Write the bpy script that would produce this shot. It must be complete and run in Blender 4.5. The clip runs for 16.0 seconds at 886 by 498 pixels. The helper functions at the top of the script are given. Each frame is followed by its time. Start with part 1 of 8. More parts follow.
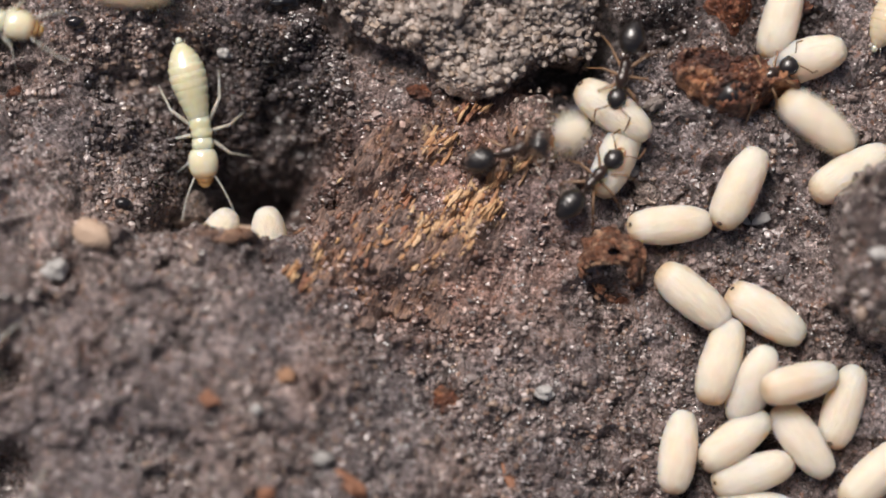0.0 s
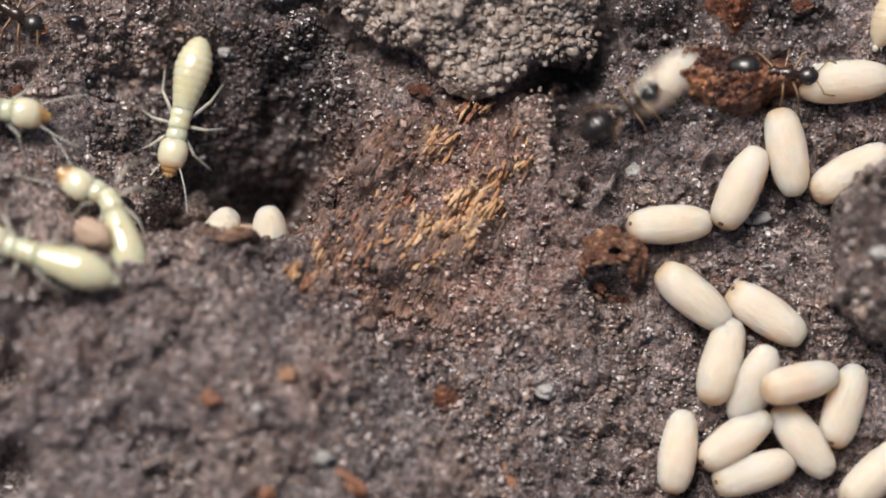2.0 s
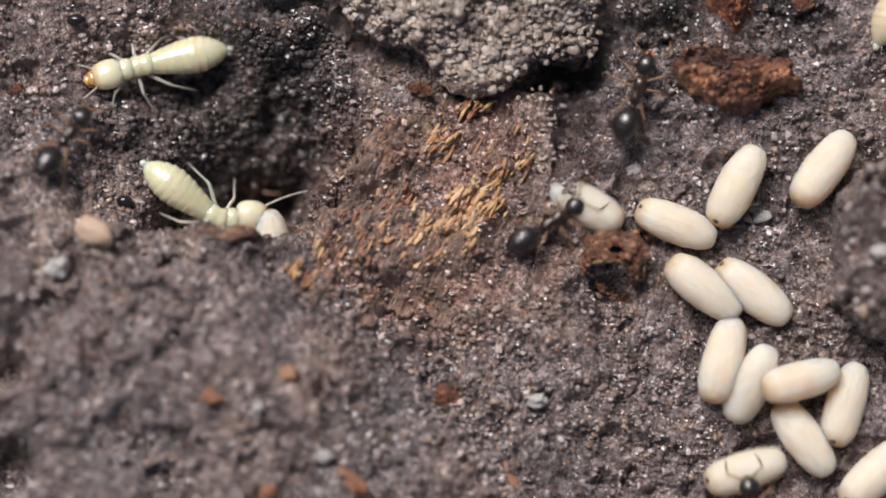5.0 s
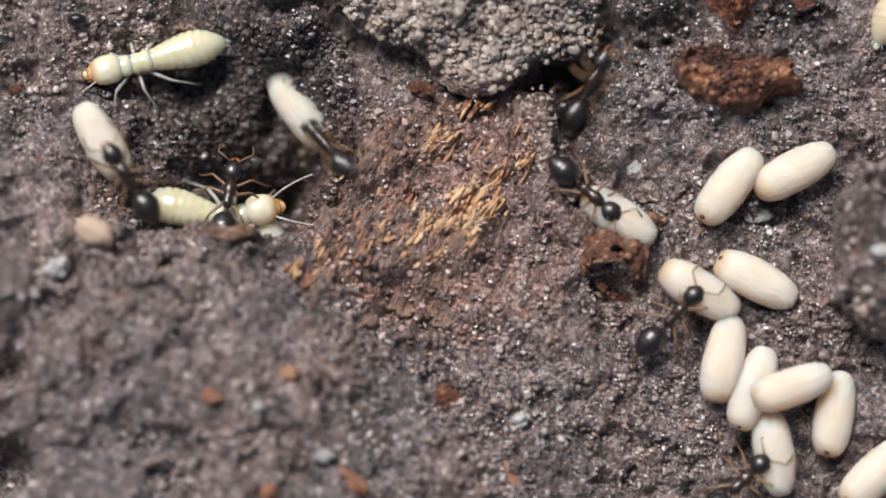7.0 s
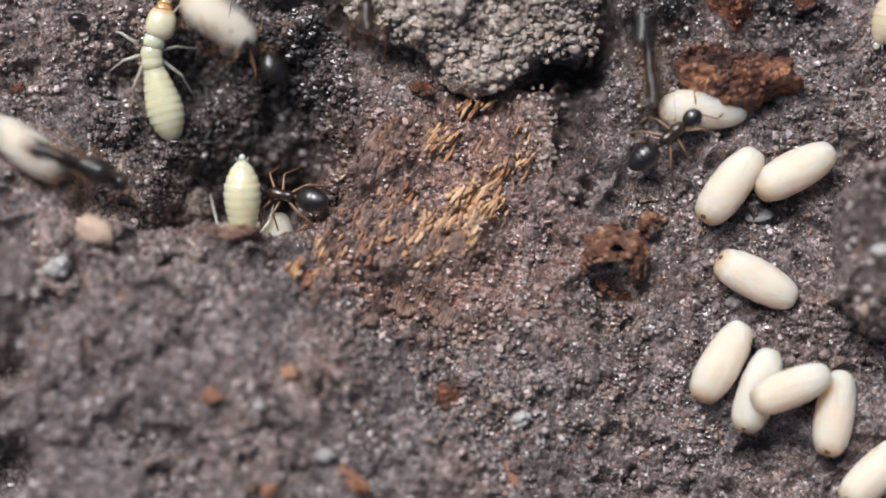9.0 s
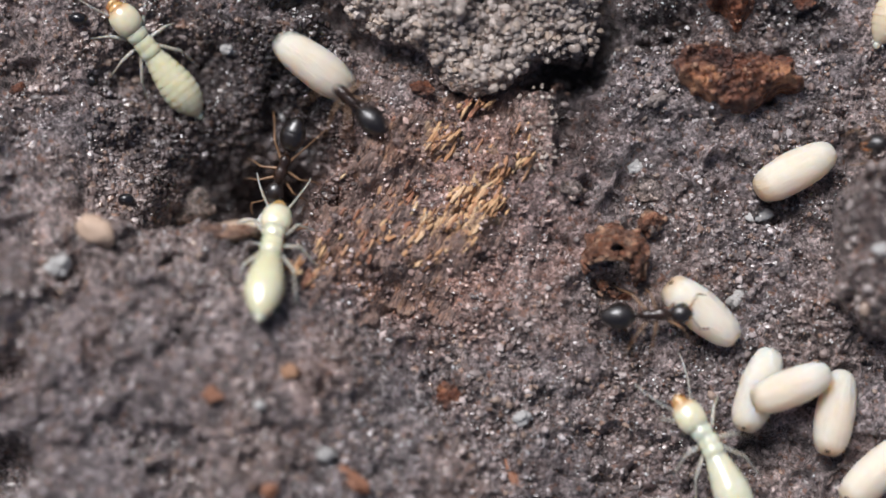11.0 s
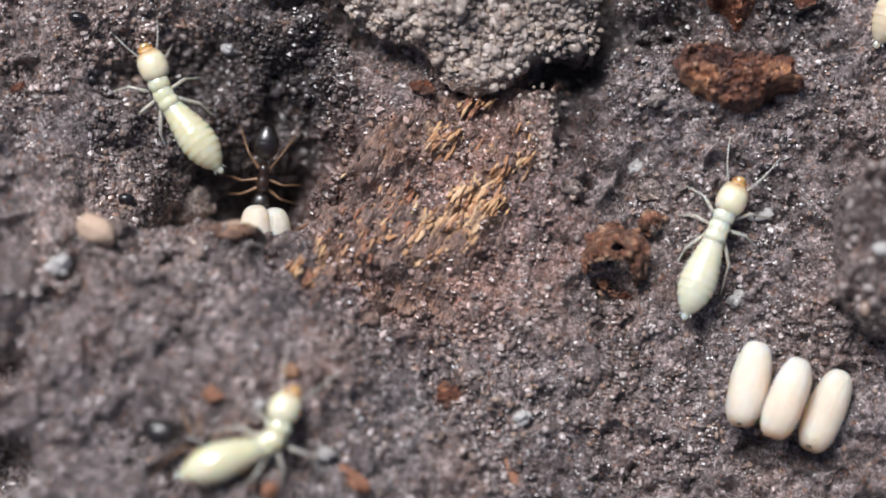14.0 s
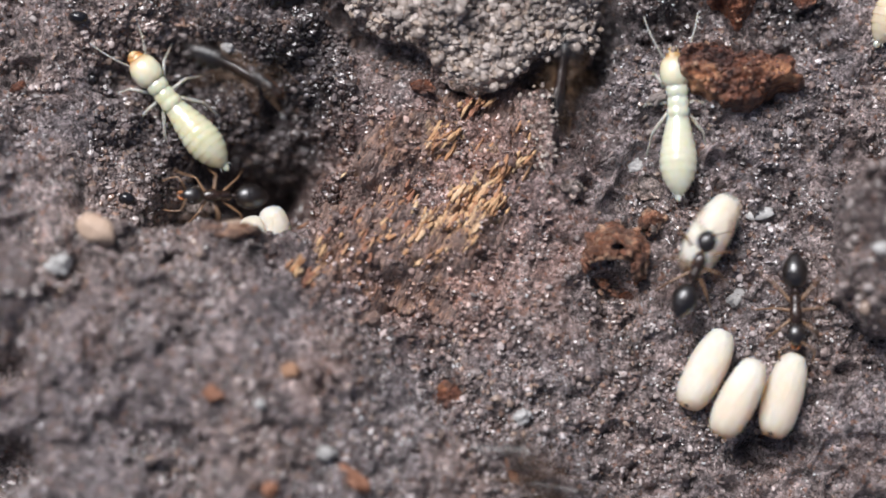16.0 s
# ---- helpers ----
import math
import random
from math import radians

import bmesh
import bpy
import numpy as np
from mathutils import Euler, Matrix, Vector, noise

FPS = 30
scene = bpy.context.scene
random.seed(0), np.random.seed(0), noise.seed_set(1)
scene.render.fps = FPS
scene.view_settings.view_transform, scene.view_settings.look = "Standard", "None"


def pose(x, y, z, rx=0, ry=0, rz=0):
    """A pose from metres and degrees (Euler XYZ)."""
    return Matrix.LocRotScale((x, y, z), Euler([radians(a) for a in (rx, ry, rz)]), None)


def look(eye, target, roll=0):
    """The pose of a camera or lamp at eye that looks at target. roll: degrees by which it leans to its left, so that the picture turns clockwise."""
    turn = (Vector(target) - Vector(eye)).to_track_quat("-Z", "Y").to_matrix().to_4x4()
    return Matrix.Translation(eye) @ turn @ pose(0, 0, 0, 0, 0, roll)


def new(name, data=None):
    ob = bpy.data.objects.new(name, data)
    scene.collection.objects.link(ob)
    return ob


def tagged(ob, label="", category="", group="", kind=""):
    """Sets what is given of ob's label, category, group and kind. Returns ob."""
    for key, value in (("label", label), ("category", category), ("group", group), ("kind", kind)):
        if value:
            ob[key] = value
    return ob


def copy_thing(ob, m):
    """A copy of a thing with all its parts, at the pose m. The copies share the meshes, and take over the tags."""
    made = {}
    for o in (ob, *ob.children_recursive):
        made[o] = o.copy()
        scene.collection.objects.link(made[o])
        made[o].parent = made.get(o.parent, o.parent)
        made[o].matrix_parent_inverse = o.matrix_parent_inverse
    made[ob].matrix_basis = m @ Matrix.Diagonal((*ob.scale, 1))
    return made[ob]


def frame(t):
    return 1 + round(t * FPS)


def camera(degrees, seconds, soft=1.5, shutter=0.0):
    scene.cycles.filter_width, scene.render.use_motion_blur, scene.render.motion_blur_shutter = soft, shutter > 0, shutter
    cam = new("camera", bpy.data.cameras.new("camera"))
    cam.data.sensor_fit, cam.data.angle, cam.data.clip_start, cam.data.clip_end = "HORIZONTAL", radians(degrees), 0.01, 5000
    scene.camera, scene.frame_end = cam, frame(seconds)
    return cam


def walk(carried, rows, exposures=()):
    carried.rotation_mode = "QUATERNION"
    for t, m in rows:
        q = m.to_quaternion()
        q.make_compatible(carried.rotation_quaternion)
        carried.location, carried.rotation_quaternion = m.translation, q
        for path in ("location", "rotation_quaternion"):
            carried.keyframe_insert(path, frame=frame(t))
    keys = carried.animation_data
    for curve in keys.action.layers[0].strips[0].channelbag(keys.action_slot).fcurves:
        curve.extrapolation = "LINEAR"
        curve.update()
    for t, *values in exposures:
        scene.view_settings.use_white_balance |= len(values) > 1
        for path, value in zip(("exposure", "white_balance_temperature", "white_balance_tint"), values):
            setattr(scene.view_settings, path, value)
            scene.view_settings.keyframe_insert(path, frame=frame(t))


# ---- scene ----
cam = camera(17.81, 16.0, soft=1.5, shutter=0.85)
cam.data.dof.use_dof = True
cam.data.dof.focus_distance = 0.1000
cam.data.dof.aperture_fstop = 18.5
MM = 0.001
EYE = (0.0, -0.0207912, 0.0978148)      # 0.1 m from the soil, leaning 12 degrees off the plumb line


def eye_at(dx, dy):
    return look((EYE[0] + dx * MM, EYE[1] + dy * MM, EYE[2]), (dx * MM, dy * MM, 0.0))


# the camera sags a fraction of a millimetre during the shot
walk(cam, [(0.0, eye_at(0.080, 0.092)), (1.5, eye_at(0.060, 0.072)), (3.0, eye_at(0.030, 0.051)), (4.0, eye_at(0.024, 0.031)),
           (6.5, eye_at(0.006, 0.004)), (9.0, eye_at(-0.014, -0.020)), (12.0, eye_at(-0.034, -0.055)), (14.0, eye_at(-0.040, -0.066)),
           (16.0, eye_at(-0.044, -0.092))],
     exposures=[(0.0, -0.09, 6400, 12), (3.0, -0.12, 6280, 11), (4.0, -0.09, 6230, 11), (6.5, -0.13, 6050, 10), (7.0, 0.00, 6000, 10), (7.5, 0.05, 5960, 10), (9.0, 0.00, 5860, 10),
                (11.5, -0.06, 5800, 10), (12.0, -0.06, 5790, 10), (12.6, 0.03, 5780, 10), (13.2, 0.08, 5770, 10), (16.0, 0.11, 5780, 10)])

# ---- daylight: a soft, overcast-like sky with one broad bright side ----
world = bpy.data.worlds.new("sky")
scene.world = world
world.use_nodes = True
sky = world.node_tree.nodes.new("ShaderNodeTexSky")
sky.sky_type, sky.sun_disc = "NISHITA", False
sky.dust_density, sky.ozone_density = 5.0, 0.3
sky.sun_elevation, sky.sun_rotation = radians(61), radians(-33)
back = world.node_tree.nodes["Background"]
back.inputs["Strength"].default_value = 0.05
world.node_tree.links.new(sky.outputs[0], back.inputs[0])
sun = new("sun", bpy.data.lights.new("sun", "SUN"))
sun.data.energy, sun.data.angle, sun.data.color = 4.65, radians(27), (1.0, 0.93, 0.85)
sun.matrix_basis = look((-0.27, 0.41, 0.87), (0, 0, 0))
scene.view_settings.exposure = 0.0


# ---- materials ----
def material(name, rough=0.6, metal=0.0, coat=0.0, sub=0.0, sub_mm=0.4, specular=0.5):
    m = bpy.data.materials.new(name)
    m.use_nodes = True
    nt = m.node_tree
    b = nt.nodes["Principled BSDF"]
    b.inputs["Roughness"].default_value = rough
    b.inputs["Metallic"].default_value = metal
    b.inputs["Coat Weight"].default_value = coat
    b.inputs["Coat Roughness"].default_value = 0.12
    b.inputs["Specular IOR Level"].default_value = specular
    if sub:
        b.inputs["Subsurface Weight"].default_value = sub
        b.inputs["Subsurface Radius"].default_value = (1.0, 0.75, 0.5)
        b.inputs["Subsurface Scale"].default_value = sub_mm * MM
    return m, nt, b


def mm_coords(nt):
    tc = nt.nodes.new("ShaderNodeTexCoord")
    sc = nt.nodes.new("ShaderNodeVectorMath")
    sc.operation = "SCALE"
    sc.inputs["Scale"].default_value = 1000.0
    nt.links.new(tc.outputs["Object"], sc.inputs[0])
    return sc.outputs[0]


def noise_tex(nt, co, scale, detail=4.0, rough=0.6):
    n = nt.nodes.new("ShaderNodeTexNoise")
    n.inputs["Scale"].default_value, n.inputs["Detail"].default_value, n.inputs["Roughness"].default_value = scale, detail, rough
    nt.links.new(co, n.inputs["Vector"])
    return n.outputs["Fac"]


def voronoi_tex(nt, co, scale, feature="F1"):
    n = nt.nodes.new("ShaderNodeTexVoronoi")
    n.feature = feature
    n.inputs["Scale"].default_value = scale
    nt.links.new(co, n.inputs["Vector"])
    return n


def ramp(nt, fac, stops):
    r = nt.nodes.new("ShaderNodeValToRGB")
    e = r.color_ramp.elements
    while len(e) < len(stops):
        e.new(0.5)
    for el, (p, c) in zip(e, stops):
        el.position, el.color = p, (*c, 1.0)
    nt.links.new(fac, r.inputs[0])
    return r.outputs[0]


def mix(nt, fac, a, b, blend="MIX"):
    n = nt.nodes.new("ShaderNodeMix")
    n.data_type, n.blend_type = "RGBA", blend
    for sock, v in ((n.inputs[0], fac), (n.inputs[6], a), (n.inputs[7], b)):
        if isinstance(v, (float, int)):
            sock.default_value = v
        elif isinstance(v, tuple):
            sock.default_value = (*v, 1.0)
        else:
            nt.links.new(v, sock)
    return n.outputs[2]


def bump(nt, b, fac, mm, strength=1.0):
    n = nt.nodes.new("ShaderNodeBump")
    n.inputs["Distance"].default_value, n.inputs["Strength"].default_value = mm * MM, strength
    nt.links.new(fac, n.inputs["Height"])
    nt.links.new(n.outputs[0], b.inputs["Normal"])


def grey(nt, fac, lo, hi):
    n = nt.nodes.new("ShaderNodeMapRange")
    n.inputs["To Min"].default_value, n.inputs["To Max"].default_value = lo, hi
    nt.links.new(fac, n.inputs["Value"])
    return n.outputs[0]


def add_up(nt, a, b, weight):
    n = nt.nodes.new("ShaderNodeMath")
    n.operation = "MULTIPLY_ADD"
    nt.links.new(b, n.inputs[0])
    n.inputs[1].default_value = weight
    nt.links.new(a, n.inputs[2])
    return n.outputs[0]


def stained(nt, co, c, tint_patches):
    """Ragged patches of black humus, of painted pit and crevice shade, and of rotten-wood rust: x, y, radius, squeeze,
    tint.
    """
    for x, y, radius, squeeze, tint in tint_patches:
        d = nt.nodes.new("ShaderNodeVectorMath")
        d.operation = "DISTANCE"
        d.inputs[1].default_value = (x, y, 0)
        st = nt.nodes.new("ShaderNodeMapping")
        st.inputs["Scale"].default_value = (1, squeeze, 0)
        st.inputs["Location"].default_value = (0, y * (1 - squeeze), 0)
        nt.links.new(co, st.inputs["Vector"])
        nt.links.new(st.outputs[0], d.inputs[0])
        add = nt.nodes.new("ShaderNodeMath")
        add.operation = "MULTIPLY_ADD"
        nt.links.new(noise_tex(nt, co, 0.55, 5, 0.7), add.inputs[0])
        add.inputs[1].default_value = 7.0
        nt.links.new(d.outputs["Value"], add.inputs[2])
        patch_mask = nt.nodes.new("ShaderNodeMapRange")
        patch_mask.inputs["From Min"].default_value, patch_mask.inputs["From Max"].default_value = radius + 4.4, radius + 2.4
        nt.links.new(add.outputs[0], patch_mask.inputs["Value"])
        c = mix(nt, patch_mask.outputs[0], c, mix(nt, 1.0, c, tint, "MULTIPLY"))
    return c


def blotched(nt, co, c):
    """Millimetre-wide blotches of darker and of paler, browner soil."""
    c = mix(nt, 0.9, c, ramp(nt, noise_tex(nt, co, 0.62, 5, 0.68), [(0.36, (0.60, 0.59, 0.60)), (0.48, (1.08, 1.08, 1.09)), (0.58, (1.30, 1.29, 1.29)), (0.68, (1.62, 1.60, 1.58))]), "MULTIPLY")
    return mix(nt, 0.8, c, ramp(nt, noise_tex(nt, co, 0.21, 3, 0.6), [(0.40, (1.0, 1.0, 1.04)), (0.62, (1.12, 1.02, 0.97))]), "MULTIPLY")


# The humus tint also paints shade into the burrow pit and crust-side crevices.
HUMUS_SHADE, RUST_WASH = (0.35, 0.34, 0.35), (1.14, 0.97, 0.90)
STAINS_AND_SHADE = ((-6.7, 4.1, 4.2, 1.1, HUMUS_SHADE), (16.4, 0.3, 2.4, 0.75, HUMUS_SHADE), (4.6, 7.2, 1.2, 1.0, HUMUS_SHADE), (-5.2, 7.4, 1.8, 1.0, HUMUS_SHADE), (12.0, 8.8, 1.8, 1.3, HUMUS_SHADE), (4.8, 5.6, 1.3, 0.7, HUMUS_SHADE), (7.6, 8.3, 1.8, 1.2, HUMUS_SHADE), (-0.4, 1.2, 5.0, 1.1, RUST_WASH))


def soil_material(name, dark, mid, pale, rust, tint_patches=()):
    """Granular soil: every grain of about a sixth of a millimetre has its own tone and its own rounded top."""
    m, nt, b = material(name, 0.4, specular=0.6, coat=0.45)
    co = mm_coords(nt)
    wob = nt.nodes.new("ShaderNodeVectorMath")
    wob.operation = "MULTIPLY_ADD"
    wn = nt.nodes.new("ShaderNodeTexNoise")
    wn.inputs["Scale"].default_value, wn.inputs["Detail"].default_value = 4.0, 3.0
    nt.links.new(co, wn.inputs["Vector"])
    nt.links.new(wn.outputs["Color"], wob.inputs[0])
    wob.inputs[1].default_value = (0.16, 0.16, 0.16)
    nt.links.new(co, wob.inputs[2])
    big, small, fine = noise_tex(nt, co, 0.33, 4, 0.65), noise_tex(nt, co, 1.7, 6, 0.72), noise_tex(nt, co, 16.0, 4, 0.75)
    c = ramp(nt, small, [(0.34, dark), (0.49, mid), (0.60, tuple(1.35 * v for v in mid)), (0.76, pale)])
    v, w = voronoi_tex(nt, wob.outputs[0], 6.2), voronoi_tex(nt, wob.outputs[0], 12.5)
    r, s = nt.nodes.new("ShaderNodeSeparateColor"), nt.nodes.new("ShaderNodeSeparateColor")
    nt.links.new(v.outputs["Color"], r.inputs[0])
    nt.links.new(w.outputs["Color"], s.inputs[0])
    c = mix(nt, 0.85, c, ramp(nt, r.outputs[0], [(0.0, (0.38, 0.37, 0.37)), (0.5, (0.9, 0.9, 0.9)), (1.0, (1.7, 1.7, 1.72))]), "MULTIPLY")
    c = mix(nt, 0.75, c, ramp(nt, s.outputs[0], [(0.0, (0.40, 0.40, 0.40)), (0.6, (1.0, 1.0, 1.0)), (1.0, (1.7, 1.7, 1.7))]), "MULTIPLY")
    c = mix(nt, ramp(nt, r.outputs[1], [(0.90, (0, 0, 0)), (0.96, (0.6, 0.6, 0.6))]), c, rust)
    c = mix(nt, ramp(nt, s.outputs[1], [(0.94, (0, 0, 0)), (0.99, (0.6, 0.6, 0.6))]), c, pale)
    c = mix(nt, ramp(nt, big, [(0.50, (0.0, 0.0, 0.0)), (0.72, (0.5, 0.5, 0.5))]), c, mix(nt, 0.5, c, rust))
    c = blotched(nt, co, c)
    rough = grey(nt, s.outputs[2], 0.10, 0.50)
    c = stained(nt, co, c, tint_patches)
    nt.links.new(c, b.inputs["Base Color"])
    nt.links.new(rough, b.inputs["Roughness"])
    relief = add_up(nt, grey(nt, v.outputs["Distance"], 0.16, 0.0), w.outputs["Distance"], -0.055)
    bump(nt, b, add_up(nt, relief, fine, 0.24), 1.0)
    return m


SOIL = soil_material("damp_soil", (0.064, 0.054, 0.052), (0.30, 0.253, 0.242), (0.63, 0.557, 0.535), (0.34, 0.165, 0.095), STAINS_AND_SHADE)
CRUST = soil_material("dry_soil_crust", (0.11, 0.086, 0.074), (0.41, 0.335, 0.288), (0.66, 0.56, 0.495), (0.36, 0.23, 0.14))


BANK = soil_material("brown_sandy_soil", (0.10, 0.072, 0.062), (0.36, 0.275, 0.245), (0.66, 0.55, 0.50), (0.42, 0.22, 0.13))


def wood_material(name, dark, mid, pale, scale=(0.9, 5.0, 2.0), turn=62, crust=(0.37, 0.262, 0.222), bare=0.0, strips=(), tan=((0.19, 0.115, 0.09), (0.46, 0.28, 0.18), (0.80, 0.53, 0.30), (0.88, 0.67, 0.43))):
    m, nt, b = material(name, 0.55)
    co = mm_coords(nt)
    rot, mp = nt.nodes.new("ShaderNodeMapping"), nt.nodes.new("ShaderNodeMapping")
    rot.inputs["Rotation"].default_value = (0, 0, radians(-turn))
    mp.inputs["Scale"].default_value = scale
    nt.links.new(co, rot.inputs["Vector"])
    nt.links.new(rot.outputs[0], mp.inputs["Vector"])
    fib = noise_tex(nt, mp.outputs[0], 1.1, 5, 0.65)
    patch_n, fine = noise_tex(nt, co, 1.1, 5, 0.65), noise_tex(nt, co, 12.0, 4, 0.7)
    c = ramp(nt, fib, [(0.32, dark), (0.52, mid), (0.74, pale)])
    c = mix(nt, ramp(nt, patch_n, [(0.44 + bare, (0.0, 0.0, 0.0)), (0.60 + bare, (0.85, 0.85, 0.85))]), c, crust)
    c = mix(nt, 0.6, c, ramp(nt, fine, [(0.3, (0.3, 0.3, 0.3)), (0.7, (1, 1, 1))]), "MULTIPLY")
    v = voronoi_tex(nt, mp.outputs[0], 3.2)
    r = nt.nodes.new("ShaderNodeSeparateColor")
    nt.links.new(v.outputs["Color"], r.inputs[0])
    c = mix(nt, 0.8, c, ramp(nt, r.outputs[0], [(0.0, (0.4, 0.4, 0.42)), (0.5, (0.9, 0.9, 0.9)), (1.0, (1.6, 1.55, 1.5))]), "MULTIPLY")
    for x, y, radius in strips:
        d = nt.nodes.new("ShaderNodeVectorMath")
        d.operation = "DISTANCE"
        d.inputs[1].default_value = (x, y, 0)
        flat = nt.nodes.new("ShaderNodeMapping")
        flat.inputs["Scale"].default_value = (1, 1, 0)
        nt.links.new(co, flat.inputs["Vector"])
        nt.links.new(flat.outputs[0], d.inputs[0])
        zone = nt.nodes.new("ShaderNodeMapRange")
        zone.inputs["From Min"].default_value, zone.inputs["From Max"].default_value = radius + 1.3, radius + 0.7
        nt.links.new(add_up(nt, d.outputs["Value"], noise_tex(nt, co, 1.0, 4, 0.7), 1.8), zone.inputs["Value"])
        torn = noise_tex(nt, mp.outputs[0], 1.0, 3, 0.6)
        c = mix(nt, zone.outputs[0], c, ramp(nt, torn, list(zip((0.42, 0.50, 0.57, 0.70), tan))))
    nt.links.new(c, b.inputs["Base Color"])
    nt.links.new(grey(nt, r.outputs[2], 0.2, 0.65), b.inputs["Roughness"])
    bump(nt, b, add_up(nt, grey(nt, v.outputs["Distance"], 0.08, 0.0), fine, 0.14), 1.2)
    return m


WOOD = wood_material("rotten_wood", (0.14, 0.080, 0.065), (0.43, 0.250, 0.180), (0.74, 0.45, 0.25), (0.9, 4.4, 2.0), crust=(0.34, 0.25, 0.22), bare=-0.06, strips=((0.2, 0.9, 0.8), (1.5, 1.8, 0.9), (2.2, 2.7, 0.6), (0.1, 3.9, 0.5), (-4.3, -0.7, 0.2)))
BARK = wood_material("red_bark", (0.08, 0.028, 0.019), (0.25, 0.095, 0.052), (0.52, 0.25, 0.135), (1.4, 2.2, 2.0), 20, (0.16, 0.10, 0.088), 0.0, strips=((8.9, 5.35, 0.50), (9.45, 5.7, 0.30), (11.75, 5.75, 0.25)), tan=((0.22, 0.085, 0.045), (0.46, 0.20, 0.10), (0.66, 0.34, 0.18), (0.78, 0.48, 0.29)))
REDBARK = wood_material("rust_bark", (0.14, 0.045, 0.027), (0.38, 0.135, 0.068), (0.56, 0.25, 0.13), (1.4, 2.2, 2.0), 70, (0.26, 0.14, 0.10), 0.08)
DARKBARK = wood_material("dark_bark", (0.045, 0.024, 0.022), (0.14, 0.062, 0.048), (0.34, 0.15, 0.09), (1.4, 2.0, 2.0), 20, (0.12, 0.082, 0.076), 0.02)
HUSK = wood_material("brown_husk", (0.08, 0.034, 0.022), (0.30, 0.135, 0.080), (0.78, 0.54, 0.36), (1.5, 2.0, 2.0), 0, (0.20, 0.12, 0.095), 0.09)

RUSTWOOD = wood_material("rusty_wood", (0.20, 0.105, 0.075), (0.44, 0.26, 0.175), (0.72, 0.50, 0.34), (1.4, 2.2, 2.0), 5, (0.34, 0.225, 0.185), 0.06)
LIP = wood_material("pale_husk_lip", (0.16, 0.075, 0.048), (0.42, 0.24, 0.15), (0.80, 0.60, 0.42), (2.0, 2.0, 2.0), 0, (0.26, 0.15, 0.11), 0.08)


def speck_material(name, colors, rough=0.35, island=False, trans=0.0, mottle=0.5, earth=False):
    m, nt, b = material(name, rough, coat=0.55 if earth else 0.0)
    if island:
        g = nt.nodes.new("ShaderNodeNewGeometry")
        fac = g.outputs["Random Per Island"]
    else:
        o = nt.nodes.new("ShaderNodeObjectInfo")
        fac = o.outputs["Random"]
    n = len(colors)
    c = ramp(nt, fac, [(i / n, col) for i, col in enumerate(colors)])
    c.node.color_ramp.interpolation = "CONSTANT"
    co = mm_coords(nt)
    fine = noise_tex(nt, co, 9.0, 4, 0.7)
    c = mix(nt, mottle, c, ramp(nt, fine, [(0.3, (0.45, 0.45, 0.45)), (0.7, (1, 1, 1))]), "MULTIPLY")
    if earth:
        c = stained(nt, co, blotched(nt, co, c), STAINS_AND_SHADE)
    nt.links.new(c, b.inputs["Base Color"])
    b.inputs["Transmission Weight"].default_value = trans
    bump(nt, b, fine, 0.05)
    return m


GRAIN = speck_material("soil_grains", [(0.08, 0.065, 0.060), (0.16, 0.13, 0.12), (0.25, 0.205, 0.19), (0.12, 0.097, 0.09), (0.31, 0.26, 0.24),
                                       (0.20, 0.16, 0.148), (0.13, 0.106, 0.10), (0.42, 0.365, 0.345), (0.18, 0.146, 0.136), (0.17, 0.125, 0.11),
                                       (0.14, 0.114, 0.106), (0.24, 0.19, 0.175), (0.52, 0.47, 0.45), (0.11, 0.09, 0.083), (0.24, 0.16, 0.12), (0.30, 0.225, 0.175)], 0.27, True, earth=True)
SANDGRAIN = speck_material("sand_grain", [(0.39, 0.32, 0.272), (0.45, 0.375, 0.322), (0.30, 0.245, 0.21), (0.54, 0.455, 0.395), (0.35, 0.29, 0.25), (0.45, 0.345, 0.265), (0.25, 0.203, 0.175), (0.41, 0.335, 0.285), (0.33, 0.27, 0.232), (0.62, 0.545, 0.485)], 0.35, mottle=0.55)
CRUMB = speck_material("soil_crumb", [(0.13, 0.107, 0.10), (0.22, 0.18, 0.167), (0.30, 0.25, 0.23), (0.17, 0.14, 0.13), (0.40, 0.34, 0.32), (0.25, 0.20, 0.185), (0.15, 0.122, 0.114), (0.32, 0.235, 0.185)], 0.3)
CHIP = speck_material("tan_wood_chip", [(0.72, 0.45, 0.25), (0.62, 0.35, 0.175), (0.80, 0.55, 0.33), (0.54, 0.28, 0.135), (0.68, 0.42, 0.22), (0.48, 0.245, 0.13)], 0.5, mottle=0.55)
BARKCRUMB = speck_material("bark_crumb", [(0.28, 0.12, 0.07), (0.18, 0.075, 0.05), (0.36, 0.18, 0.11), (0.15, 0.09, 0.075), (0.24, 0.10, 0.06), (0.42, 0.25, 0.16)], 0.4, mottle=0.7)
RUSTCHIP = speck_material("rust_wood_chip", [(0.50, 0.26, 0.15), (0.42, 0.19, 0.11), (0.58, 0.34, 0.19), (0.34, 0.16, 0.10)], 0.5, mottle=0.6)
PALEGRAIN = speck_material("crust_grains", [(0.39, 0.325, 0.285), (0.46, 0.39, 0.345), (0.29, 0.24, 0.21), (0.58, 0.50, 0.45), (0.35, 0.295, 0.26), (0.45, 0.355, 0.285),
                                            (0.25, 0.205, 0.18)], 0.3, True)
FIBRE = speck_material("ochre_wood_fibres", [(0.70, 0.46, 0.25), (0.60, 0.36, 0.18), (0.76, 0.54, 0.32), (0.46, 0.23, 0.11), (0.66, 0.42, 0.22)], 0.5, True)
